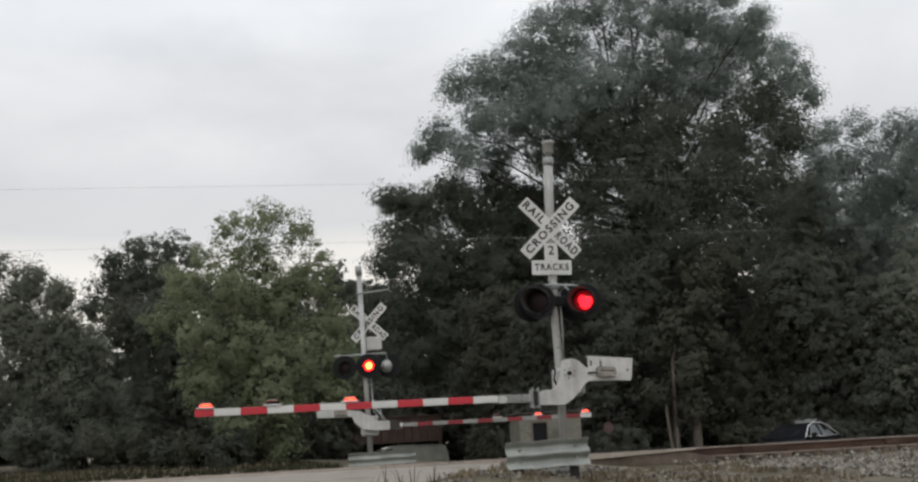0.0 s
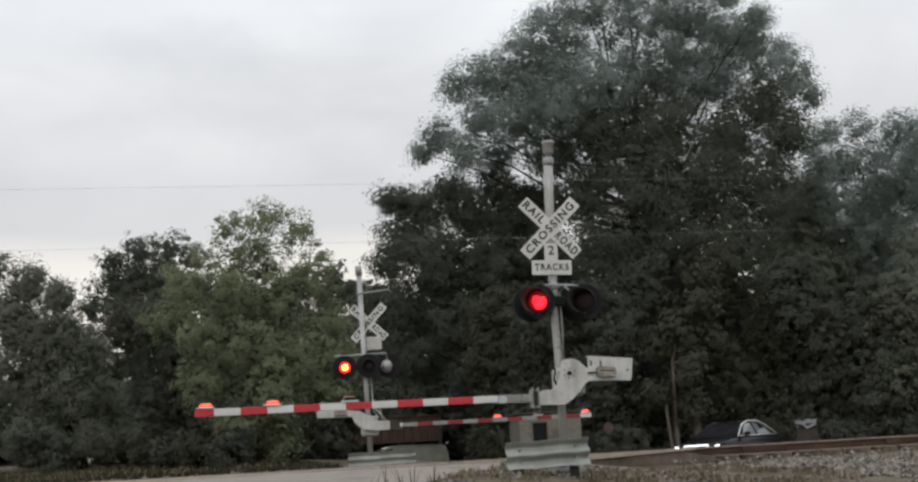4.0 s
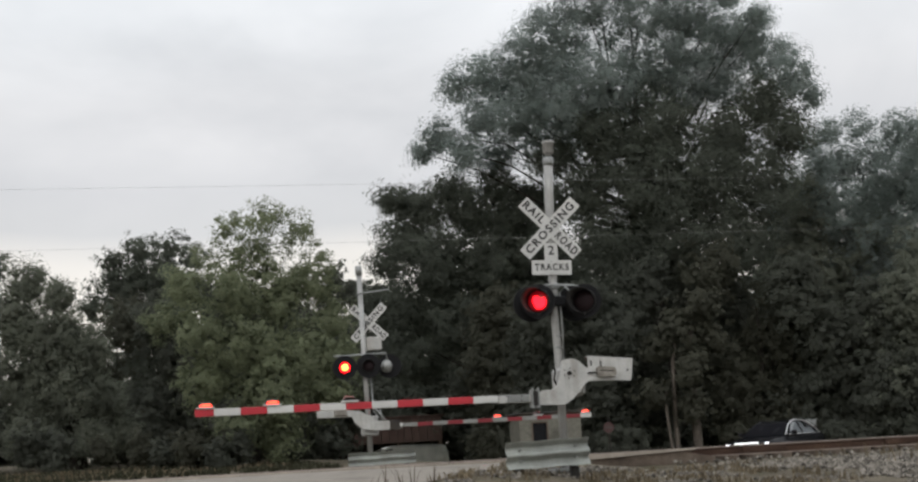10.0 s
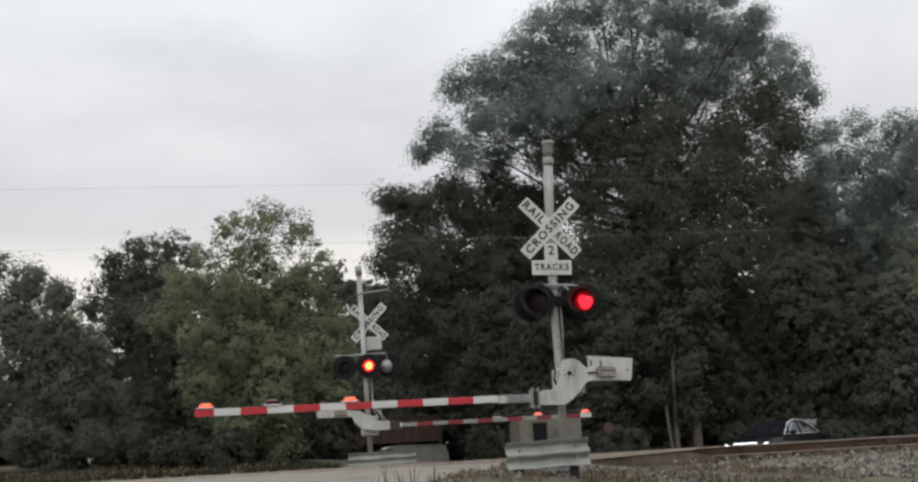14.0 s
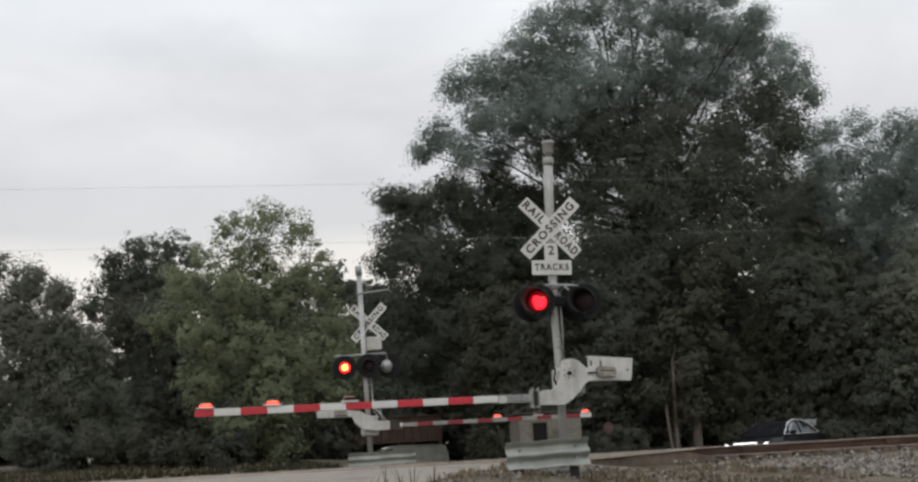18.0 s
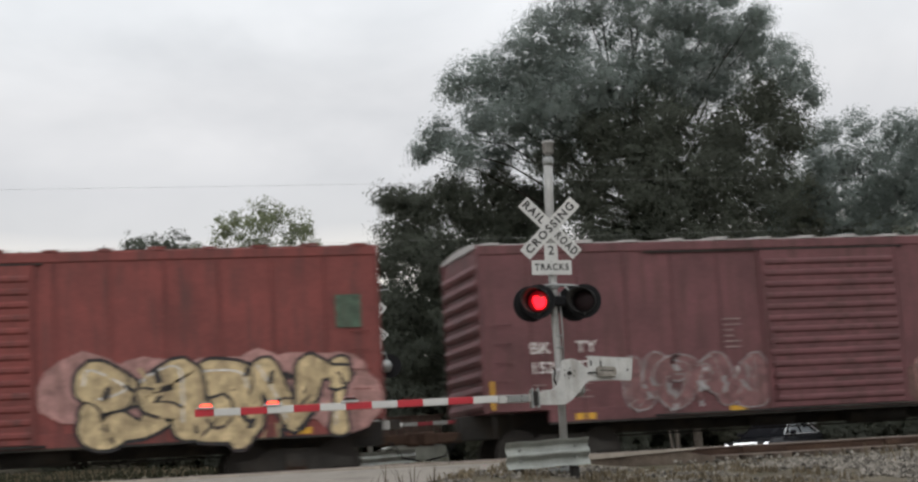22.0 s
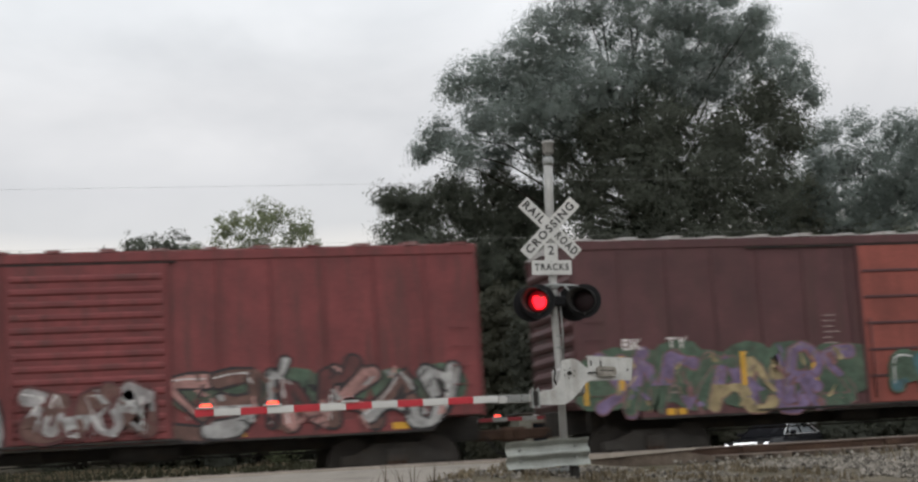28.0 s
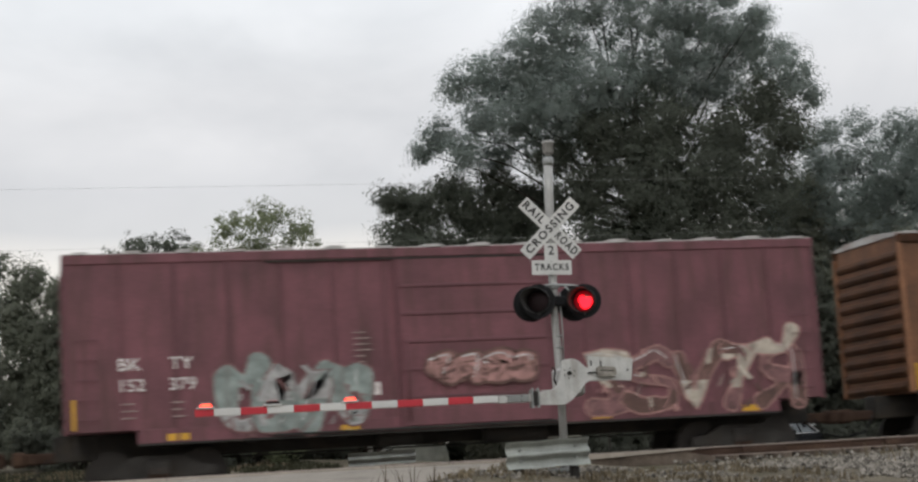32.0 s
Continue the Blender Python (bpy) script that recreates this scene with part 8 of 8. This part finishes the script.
def flag(lp, box, y):
    """A waving flag: u runs from the pole to the ragged free end, v upwards."""
    x0, x1, z0, z1 = box
    n = 28
    lower = ((0, 0.06), (0.18, 0.22), (0.32, 0.07), (0.45, 0.25), (0.64, 0.0), (0.84, 0.17), (1, 0.26))
    upper = ((0, 0.86), (0.12, 0.98), (0.26, 1.0), (0.38, 0.86), (0.46, 0.76), (0.62, 0.84), (0.80, 0.82), (0.94, 0.90), (1, 0.84))

    def wave(u, knots):
        for (a, p), (b, q) in zip(knots, knots[1:]):
            if u <= b + 1e-6:
                return p + (q - p) * (0.5 - 0.5 * math.cos(math.pi * (u - a) / (b - a)))

    def z_at(u, v):
        low, top = wave(u, lower), wave(u, upper)
        return z0 + (z1 - z0) * (low + (top - low) * v + 0.035 * math.sin(9 * u + 5 * v))

    def x_at(u, v):
        return x0 + (x1 - x0) * u + 0.72 * v * (1 - u) ** 1.4 - (0.10 + 0.10 * math.sin(17 * v)) * u ** 6
    lp("flag_pole", Mesh().stroke([(x0 + 0.06, z0 - 0.05), (x0 + 0.74, z1 - 0.12)], 0.05, y - 0.005), LOCO_FRAME, None, "", False)
    canton = Mesh()
    for k in range(11):
        u0, u1 = k / n, (k + 1) / n
        canton.add([(x_at(u0, 0.42), y - 0.004, z_at(u0, 0.42)), (x_at(u1, 0.42), y - 0.004, z_at(u1, 0.42)), (x_at(u1, 1.02), y - 0.004, z_at(u1, 1.02)), (x_at(u0, 1.02), y - 0.004, z_at(u0, 1.02))], [(0, 1, 2, 3)])
    root = lp("flag_emblem", canton, surface("faded_flag_navy", (0.018, 0.022, 0.034), 0.6, 0, 0.2, 3, 30), None, "painted waving flag with stripes and stars", False)
    for s in range(13):
        v0, v1 = s / 13, (s + 1) / 13
        m = Mesh()
        for k in range(n):
            u0, u1 = k / n, (k + 1) / n
            m.add([(x_at(u0, v0), y, z_at(u0, v0)), (x_at(u1, v0), y, z_at(u1, v0)), (x_at(u1, v1), y, z_at(u1, v1)), (x_at(u0, v1), y, z_at(u0, v1))], [(0, 1, 2, 3)])
        lp("flag_stripe", m, surface("faded_flag_red", (0.12, 0.032, 0.032), 0.6, 0, 0.2, 3, 30) if s % 2 == 0 else surface("faded_flag_white", (0.22, 0.18, 0.16), 0.6, 0, 0.2, 3, 30), root, "", False)
    for i in range(9):
        for j in range(5):
            m = Mesh()
            u, v = (0.5 + i + 0.4 * (j % 2)) / 9.6 * 11 / n, 0.48 + 0.1 * j
            m.disc((x_at(u, v), z_at(u, v)), 0.022, y - 0.007, y - 0.006, 6)
            lp("flag_star", m, surface("faded_star_white", (0.22, 0.21, 0.20), 0.6), root, "", False)


def shield_on(lp, x, z, w, h, y):
    o = [(-0.5, 0.42), (-0.3, 0.5), (0, 0.46), (0.3, 0.5), (0.5, 0.42), (0.46, -0.2), (0.25, -0.42), (0, -0.5), (-0.25, -0.42), (-0.46, -0.2)]
    s = lp("shield_emblem", Mesh().plate([(x + a * w, z + b * h) for a, b in o], y), spray("white"), None, "shield emblem in red, white and blue", False)
    lp("blue_band", Mesh().plate([(x - 0.5 * w, z + 0.42 * h), (x - 0.3 * w, z + 0.5 * h), (x + 0.3 * w, z + 0.5 * h), (x + 0.5 * w, z + 0.42 * h), (x + 0.49 * w, z + 0.12 * h), (x - 0.49 * w, z + 0.12 * h)], y - 0.003), spray("blue"), s, "", False)
    for k in range(5):
        a = x + (-0.38 + 0.19 * k) * w
        lp("red_stripe", Mesh().box(a - 0.045 * w, a + 0.045 * w, y - 0.003, y - 0.001, z - 0.36 * h, z + 0.12 * h), spray("pink"), s)


locomotive(-136.1, 1, "8369", (0.325, 0.168, 0.066), dict(
    deck=0.8, nose=1.46, nose_top=3.98, cab=(2.9, 5.25), window=(3.15, 5.1, 3.90, 4.46), number=(4.05, 3.31), grey=3.83, grey_to=10.85, flare=(14.62, 20.05),
    panels=[(5.25, 8.0, 2.06, 3.80, "wide"), (5.25, 10.85, 3.84, 4.80, "grey"), (5.6, 7.8, 3.12, 3.55, "screen"), (5.6, 7.8, 2.28, 2.62, "screen"), (8.12, 9.22, 3.05, 3.68, "screen"), (8.12, 9.22, 3.95, 4.60, "screen"),
            (15.8, 17.1, 2.65, 3.15, "bars"), (18.55, 19.0, 2.2, 3.48, "screen"), (20.25, 21.65, 2.3, 3.45, "screen")],
    seams=(9.4, 18.4), flag=(10.2, 14.35, 2.30, 3.90), shield=(17.85, 2.8, 0.72, 1.1), rail=(8.6, 20.9), tank=(8.1, 15.55), horn=12.7, fans=(16.0, 17.6, 19.2)),
    "orange-yellow diesel locomotive with grey roof and a painted flag")
locomotive(-89.4, -1, "3092", (0.50, 0.252, 0.055), dict(
    deck=0.35, nose=0.98, nose_top=3.62, cab=(2.55, 4.9), window=(2.75, 4.45, 3.77, 4.40), number=(3.65, 3.15), grey=3.86, grey_to=15.25, flare=(15.25, 20.45),
    panels=[(20.6, 21.8, 2.2, 3.66, "louver"), (15.35, 15.65, 2.72, 3.30, "screen"), (15.85, 16.15, 2.72, 3.30, "screen"), (19.50, 20.35, 2.45, 3.22, "door"), (5.2, 5.28, 2.3, 3.8, "pipe"), (6.5, 6.56, 2.9, 3.85, "pipe"), (7.8, 7.86, 2.9, 3.85, "pipe"), (9.1, 9.16, 2.9, 3.85, "pipe")],
    seams=(9.6, 20.4), flag=(10.35, 14.45, 2.34, 3.80), shield=(19.0, 2.88, 0.72, 0.95), rail=(8.6, 21.0), tank=(7.4, 15.4), horn=16.0, fans=(11.5, 13.0)),
    "clean yellow diesel locomotive running cab last with a painted flag")

# ---- things beyond the tracks ----
CAR_BLACK = surface("glossy_black_car_paint", (0.010, 0.010, 0.012), 0.16, 0, 0.05, 1, 10, 0)
CAR_BLACK.node_tree.nodes["Principled BSDF"].inputs["Specular IOR Level"].default_value = 0.10
CAR_GLASS = glass_material("tinted_car_glass", (0.012, 0.013, 0.015), 0.06)
CAR_GLASS.node_tree.nodes["Principled BSDF"].inputs["Specular IOR Level"].default_value = 0.05
CHROME = surface("satin_chrome_trim", (0.62, 0.62, 0.63), 0.35, 0.35, 0.03, 2, 10, 0)
DARK_GLASS = glass_material("shaded_windscreen_glass", (0.010, 0.010, 0.012), 0.25)
DARK_GLASS.node_tree.nodes["Principled BSDF"].inputs["Specular IOR Level"].default_value = 0.03
# base colour lightened to stand in for sky reflected in the side glass
SIDE_GLASS = glass_material("sky_paled_side_glass", (0.13, 0.14, 0.15), 0.1)
SIDE_GLASS.node_tree.nodes["Principled BSDF"].inputs["Specular IOR Level"].default_value = 1.0
STRIP = surface("lit_white_light_strip", (0.9, 0.9, 0.9), 0.3, 0, 0, 3, 10, 0, glow=(0.95, 0.96, 1.0, 1.1))
TYRE = surface("black_tyre_rubber", (0.02, 0.02, 0.02), 0.85, 0, 0.2, 3, 30, 0.1)


def loft(stations):
    """Closed body through cross sections: (y, z of the sill, z of the shoulder, half width at the sill, half width at the shoulder)."""
    m = Mesh()
    v = []
    for y, z0, z1, a, b in stations:
        mid = z0 + (z1 - z0) * 0.55
        v += [(-a * 0.9, y, z0), (-a, y, z0 + 0.08), (-max(a, b) * 1.0, y, mid), (-b, y, z1 - 0.05), (-b * 0.88, y, z1), (b * 0.88, y, z1), (b, y, z1 - 0.05), (max(a, b), y, mid), (a, y, z0 + 0.08), (a * 0.9, y, z0)]
    n = 10
    f = [(i * n + k, i * n + (k + 1) % n, (i + 1) * n + (k + 1) % n, (i + 1) * n + k) for i in range(len(stations) - 1) for k in range(n)]
    f += [tuple(range(n)), tuple(reversed(range((len(stations) - 1) * n, len(stations) * n)))]
    return m.add(v, f, True)


def wheel(car, x, y, r=0.33):
    s = 1 if x > 0 else -1
    w = part("wheel", Mesh().tube([(-0.11, 0, 0), (-0.09, 0, 0), (0.09, 0, 0), (0.11, 0, 0)], [r - 0.03, r, r, r - 0.03], 24), TYRE, car, "black tyre", pose(x, y, r))
    part("rim", Mesh().disc((0, 0), r * 0.66, s * 0.105, s * 0.12, 20, "x"), GALV, w)


def sedan():
    c = thing("sedan_car", "glossy black sedan with lit headlamps waiting on the road", "car")
    part("body", loft([(-2.42, 0.32, 0.62, 0.70, 0.66), (-2.30, 0.24, 0.74, 0.84, 0.80), (-1.9, 0.22, 0.82, 0.90, 0.86), (-0.95, 0.22, 0.93, 0.92, 0.87), (0.3, 0.22, 0.95, 0.92, 0.88), (1.6, 0.22, 0.98, 0.91, 0.86), (2.2, 0.28, 0.98, 0.86, 0.80), (2.42, 0.38, 0.90, 0.76, 0.72)]), CAR_BLACK, c, "glossy black body")
    # glazed cabin under a black roof
    gl = Mesh()
    st = [(-1.02, 0.93, 0.80), (-0.30, 1.34, 0.62), (0.15, 1.44, 0.60), (0.9, 1.43, 0.60), (1.45, 1.28, 0.62), (2.02, 0.98, 0.74)]
    v = []
    for y, z, b in st:
        v += [(-0.85, y, 0.92), (-b, y, z), (b, y, z), (0.85, y, 0.92)]
    gl.add(v, [(4 * i + k, 4 * i + (k + 1) % 4, 4 * i + 4 + (k + 1) % 4, 4 * i + 4 + k) for i in range(5) for k in range(4)])
    part("glass_cabin", gl, CAR_GLASS, c, "dark glass cabin")
    part("windscreen", Mesh().add([(-0.76, -0.985, 0.965), (0.76, -0.985, 0.965), (0.60, -0.315, 1.345), (-0.60, -0.315, 1.345)], [(0, 1, 2, 3)]), DARK_GLASS, c, "dark windscreen", fix=False)
    for s in (-1, 1):
        for y0, y1, ya, yb, za, zb in ((-0.70, 0.30, -0.18, 0.28, 1.34, 1.40), (0.40, 1.45, 0.40, 1.10, 1.40, 1.33)):
            part("side_window", Mesh().add([(s * 0.846, y0, 0.975), (s * 0.846, y1, 0.975), (s * 0.632, yb, zb), (s * 0.632, ya, za)], [(0, 1, 2, 3)]), SIDE_GLASS, c, "side window with reflected sky put into its colour", fix=False)
    part("roof", Mesh().add([(x, y, z + 0.012) for y, z, b in st[1:5] for x in (-b, b)], [(2 * i, 2 * i + 1, 2 * i + 3, 2 * i + 2) for i in range(3)]), CAR_BLACK, c, fix=False)
    for s in (-1, 1):
        part("window_trim", Mesh().tube([(s * 0.82, -1.0, 0.95), (s * 0.635, -0.30, 1.355), (s * 0.615, 0.15, 1.455), (s * 0.615, 0.9, 1.445), (s * 0.635, 1.45, 1.295), (s * 0.76, 2.0, 0.99)], 0.024, 8), CHROME if s > 0 else CAR_BLACK, c, "bright window trim" if s > 0 else "")
        part("belt_trim", Mesh().tube([(s * 0.87, -0.95, 0.955), (s * 0.885, 0.4, 0.965), (s * 0.86, 1.7, 0.99)], 0.012, 6), CHROME, c)
        part("door_pillar", Mesh().tube([(s * 0.86, 0.35, 0.94), (s * 0.62, 0.32, 1.44)], 0.03, 6), CAR_BLACK, c)
        part("front_pillar", Mesh().tube([(s * 0.84, -0.98, 0.94), (s * 0.62, -0.28, 1.36)], 0.032, 6), CAR_BLACK, c)
        part("mirror", Mesh().box(min(s * 0.92, s * 1.10), max(s * 0.92, s * 1.10), -0.80, -0.62, 0.95, 1.08, 0.03), CAR_BLACK, c, "door mirror")
        part("headlamp", Mesh().prism([(s * 0.66, 0.655), (s * 0.79, 0.665), (s * 0.78, 0.705), (s * 0.67, 0.695)], -2.40, -2.20), HEADLIGHT_COOL, c, "lit white headlamp")
        for y in (-1.48, 1.45):
            wheel(c, s * 0.82, y)
    part("grille", Mesh().prism([(-0.40, 0.42), (0.40, 0.42), (0.46, 0.68), (-0.46, 0.68)], -2.445, -2.41), BLACK, c, "dark grille")
    part("grille_surround", Mesh().tube([(-0.46, -2.43, 0.60), (-0.42, -2.445, 0.705), (0.42, -2.445, 0.705), (0.46, -2.43, 0.60)], 0.026, 8), STRIP, c, "lit white strip over the grille")
    for k in range(3):
        part("grille_bar", Mesh().box(-0.42, 0.42, -2.455, -2.44, 0.47 + 0.07 * k, 0.49 + 0.07 * k), CHROME, c)
    part("bumper", Mesh().box(-0.78, 0.78, -2.44, -2.30, 0.26, 0.40, 0.04), CAR_BLACK, c)
    return c


SEDAN = sedan()
SEDAN_HEADING = Vector((-0.766, -0.643, 0))
SEDAN_WAY = [(0, 5.3), (0.5, 3.8), (1.0, 2.35), (1.5, 1.2), (2.0, 0.45), (2.5, 0.1), (3.0, 0.0), (5.0, 0.0), (6.0, 0.15), (6.5, 0.5), (7.0, 0.9), (7.5, 1.5), (8.0, 2.2), (8.5, 2.9), (9.0, 3.4), (9.5, 3.6), (10.0, 3.65), (12.0, 3.55), (32.0, 3.55)]


def sedan_pose(back):
    p = Vector((22.25, 51.5, 0)) - SEDAN_HEADING * back
    return pose(p.x, p.y, -0.15 - 0.07 * max(0, back - 3.7), 0, 0, -50.0)


SEDAN.matrix_basis = sedan_pose(5.3)


def parked_van():
    """A white delivery van, seen from its side over the crest of the road."""
    c = thing("delivery_van", "weathered white van parked beyond the far guard rail", "van", pose(17.5, 80.0, ground_height(17.5, 80.0)))
    pale = surface("weathered_white_sheet", (0.46, 0.47, 0.42), 0.6, 0, 0.2, 2, 25, 0.1, (0.24, 0.26, 0.20), 0.6)
    o = [(-3.0, 0.1), (-3.05, 0.62), (-1.95, 0.80), (-1.35, 1.10), (-1.08, 1.20), (-0.2, 1.22), (1.45, 1.18), (1.66, 1.08), (1.78, 0.75), (1.80, 0.1)]
    part("body", Mesh().prism(o, -0.85, 0.85), pale, c, "white van body")
    part("side_window", Mesh().prism([(-1.62, 0.78), (-1.32, 1.04), (-1.0, 1.08), (-0.95, 0.80)], -0.862, -0.845), DARK_GLASS, c, "dark cab window")
    part("side_panel", Mesh().box(-0.75, -0.05, -0.862, -0.845, 0.80, 0.96, 0.005), DARK_GLASS, c, "dark side window")
    part("windscreen", Mesh().add([(-1.93, -0.72, 0.83), (-1.36, -0.66, 1.11), (-1.36, 0.66, 1.11), (-1.93, 0.72, 0.83)], [(0, 1, 2, 3)]), CAR_GLASS, c, fix=False)
    part("mirror", Mesh().box(-1.75, -1.62, -1.02, -0.86, 0.80, 0.98, 0.02), BLACK, c)
    part("drip_rail", Mesh().tube([(-1.3, -0.86, 1.13), (-0.2, -0.86, 1.17), (1.5, -0.86, 1.13)], 0.02, 6), GALV, c)
    for x in (-2.2, 1.05):
        for s in (-1, 1):
            part("wheel", Mesh().tube([(x, s * 0.62, 0.33), (x, s * 0.80, 0.33)], 0.33, 18), TYRE, c)


parked_van()


def open_shed():
    s = thing("open_shed", "low open shed with a rusty brown metal fascia", "shed", pose(14.0, 88.2, 0.55, 0, 0, -3))
    rust = surface("rusty_brown_sheet", (0.075, 0.051, 0.043), 0.85, 0, 0.25, 1.2, 25, 0.15, (0.06, 0.045, 0.04), 0.6, True)
    for k in range(17):
        part("fascia_sheet", Mesh().box(k * 0.42, k * 0.42 + 0.40, -0.02 - 0.015 * (k % 2), 0.02, 1.40, 2.75, 0.006), rust, s)
    part("roof", Mesh().box(-0.1, 7.3, -0.1, 4.2, 2.75, 2.82, 0.01), rust, s)
    part("back_wall", Mesh().box(0, 7.2, 4.0, 4.06, 0, 2.75), rust, s)
    part("side_wall", Mesh().box(0.0, 0.05, 0.05, 4.0, 0, 2.75), rust, s)
    for x in (0.1, 2.4, 4.7, 7.0):
        part("post", Mesh().box(x - 0.07, x + 0.07, 0.03, 0.17, 0, 1.42, 0.01), TIE_WOOD, s)


open_shed()


def block_hut():
    h = thing("block_hut", "small whitewashed hut with a dark window opening", "hut", pose(16.9, 58.2, 0.2, 0, 0, -6))
    wall = surface("mottled_whitewash", (0.17, 0.165, 0.14), 0.9, 0, 0.4, 1.6, 14, 0.3, (0.07, 0.068, 0.055), 0.8)
    # front wall round the opening
    for b in ((0.0, 0.45, 0, 1.9), (1.05, 2.3, 0, 1.9), (0.45, 1.05, 0, 0.85), (0.45, 1.05, 1.62, 1.9)):
        part("front_wall", Mesh().box(b[0], b[1], -0.08, 0.08, b[2], b[3]), wall, h)
    part("side_wall", Mesh().box(0, 0.15, 0.08, 2.0, 0, 1.9), wall, h)
    part("side_wall", Mesh().box(2.15, 2.3, 0.08, 2.0, 0, 1.9), wall, h)
    part("back_wall", Mesh().box(0.15, 2.15, 1.85, 2.0, 0, 1.9), wall, h)
    part("roof", Mesh().box(-0.15, 2.45, -0.25, 2.15, 1.9, 1.98, 0.02), DARK_STEEL, h, "dark flat roof")
    part("window_frame", Mesh().box(0.44, 0.49, -0.1, 0.0, 0.84, 1.63).box(1.01, 1.06, -0.1, 0.0, 0.84, 1.63).box(0.49, 1.01, -0.1, 0.0, 1.58, 1.63).box(0.49, 1.01, -0.1, 0.0, 0.84, 0.89), TIE_WOOD, h)
    part("window_pane", Mesh().box(0.48, 1.02, 0.0, 0.01, 0.88, 1.6), CAR_GLASS, h)


block_hut()


def road_sign():
    s = thing("road_sign", "small faded red octagonal sign on a thin post", "road sign", pose(20.6, 58.9, 0.15, 0, 0, -20))
    o = [(0.21 * math.cos(radians(22.5 + 45 * k)), 1.35 + 0.21 * math.sin(radians(22.5 + 45 * k))) for k in range(8)]
    part("sign_face", Mesh().prism(o, -0.035, -0.028), surface("faded_sign_red", (0.05, 0.022, 0.02), 0.6, 0, 0.2, 3, 30), s, "faded red face")
    part("legend_bar", Mesh().box(-0.13, 0.13, -0.039, -0.0365, 1.32, 1.38), surface("faded_sign_white", (0.06, 0.055, 0.05), 0.6), s)
    part("post", Mesh().box(-0.025, 0.025, -0.028, 0.02, -0.1, 1.7, 0.005), DARK_STEEL, s)


road_sign()


def pale_patch_stack():
    """A made-up stack and pale sheet, standing in for a bright patch far behind."""
    h = thing("pale_patch_stack", "made-up dark stack and sheet for a pale patch far behind", "heap", pose(27.75, 57.0, ground_height(27.75, 57.0), 0, 0, -25))
    rng = random.Random(2)
    for k in range(6):
        part("timber", Mesh().box(-0.5 + 0.03 * k, 0.5 - 0.02 * k, 0.02 * k, 0.62 - 0.02 * k, 0.23 * k - 0.03, 0.23 * k + 0.2, 0.01), DARK_STEEL, h)
    m = Mesh()
    v = [(0.12 * i - 0.36 + rng.uniform(-.04, .04), 0.2 * j + rng.uniform(-.04, .04), 1.40 + 0.09 * math.sin(i * 1.3) * math.cos(j) + rng.uniform(0, .1) - (0.22 if j == 0 else 0)) for j in range(4) for i in range(7)]
    m.add(v, [(j * 7 + i, j * 7 + i + 1, (j + 1) * 7 + i + 1, (j + 1) * 7 + i) for j in range(3) for i in range(6)])
    part("tarpaulin", m, surface("pale_patch_sheet", (0.13, 0.135, 0.13), 0.7, 0, 0.2, 3, 25), h, "made-up pale sheet for the far patch", fix=False)


pale_patch_stack()


def wires():
    for (a, b) in ((Vector((-1.08, 50, 9.35)), Vector((25.3, 43.1, 8.12))), (Vector((-1.12, 50, 7.50)), Vector((25.2, 43.2, 6.58)))):
        p0, p1 = a - (b - a) * 2.2, b + (b - a) * 1.6
        pts = [p0.lerp(p1, k / 24) - Vector((0, 0, 0.5 * math.sin(math.pi * k / 24))) + Vector((0, 0, 0.42)) for k in range(25)]
        solid("overhead_wire", Mesh().tube(pts, 0.0032, 5), surface("dull_wire", (0.24, 0.24, 0.235), 0.6, 0.4), "thin overhead wire crossing before the trees", "wire", group="overhead wires")


wires()


# ---- what moves ----
def lamp_rows(at, side, lead):
    """Half a turn, within a fifteenth of a second, at every change; the pair changes about every 0.6 s, and a lamp L may come on a little early."""
    angle = 0 if side == "R" else 180
    rows = [(0.0, at @ pose(0, 0, 0, 0, 0, angle))]
    for k in range(54):
        start = 3.4 + 17.865 * k - (lead if side == "L" and k % 2 == 0 else 0)  # counted in thirtieths of a second
        if start + 4 > 961:
            break
        for j, turn in enumerate((0, 89, 178, 180)):
            rows.append(((round(start) - 1 + j) / FPS, at @ pose(0, 0, 0, 0, 0, angle + turn)))
        angle += 180
    rows.append((32.0, at @ pose(0, 0, 0, 0, 0, angle)))
    return rows


def motions():
    for ob, side, at in FLASH:
        walk(ob, lamp_rows(at, side, 0 if ob.parent.location.y > 35 else 1.35))
    times = [0, 6, 12, 18] + [18.5 + 0.5 * k for k in range(28)]
    for ob, place in TRAIN:
        walk(ob, [(t, pose(place - run(t), T2, 0)) for t in times])
    for ob, at, place, r in WHEELS:
        seen = [k / 30 for k in range(int(17.5 * 30), 960) if -4 < place - run(k / 30) < 25]
        if not seen:
            continue
        rows = [] if seen[0] < 0.1 else [(0.0, at @ pose(0, 0, 0, 0, 0, 0))]
        start = run(seen[0])
        for t in seen:
            rows.append((t, at @ Matrix.Rotation(-(run(t) - start) / r, 4, "Y")))
        if seen[-1] < 31.95:
            rows.append((32.0, rows[-1][1]))
        walk(ob, rows)
    walk(SEDAN, [(t, sedan_pose(s)) for t, s in SEDAN_WAY])


motions()
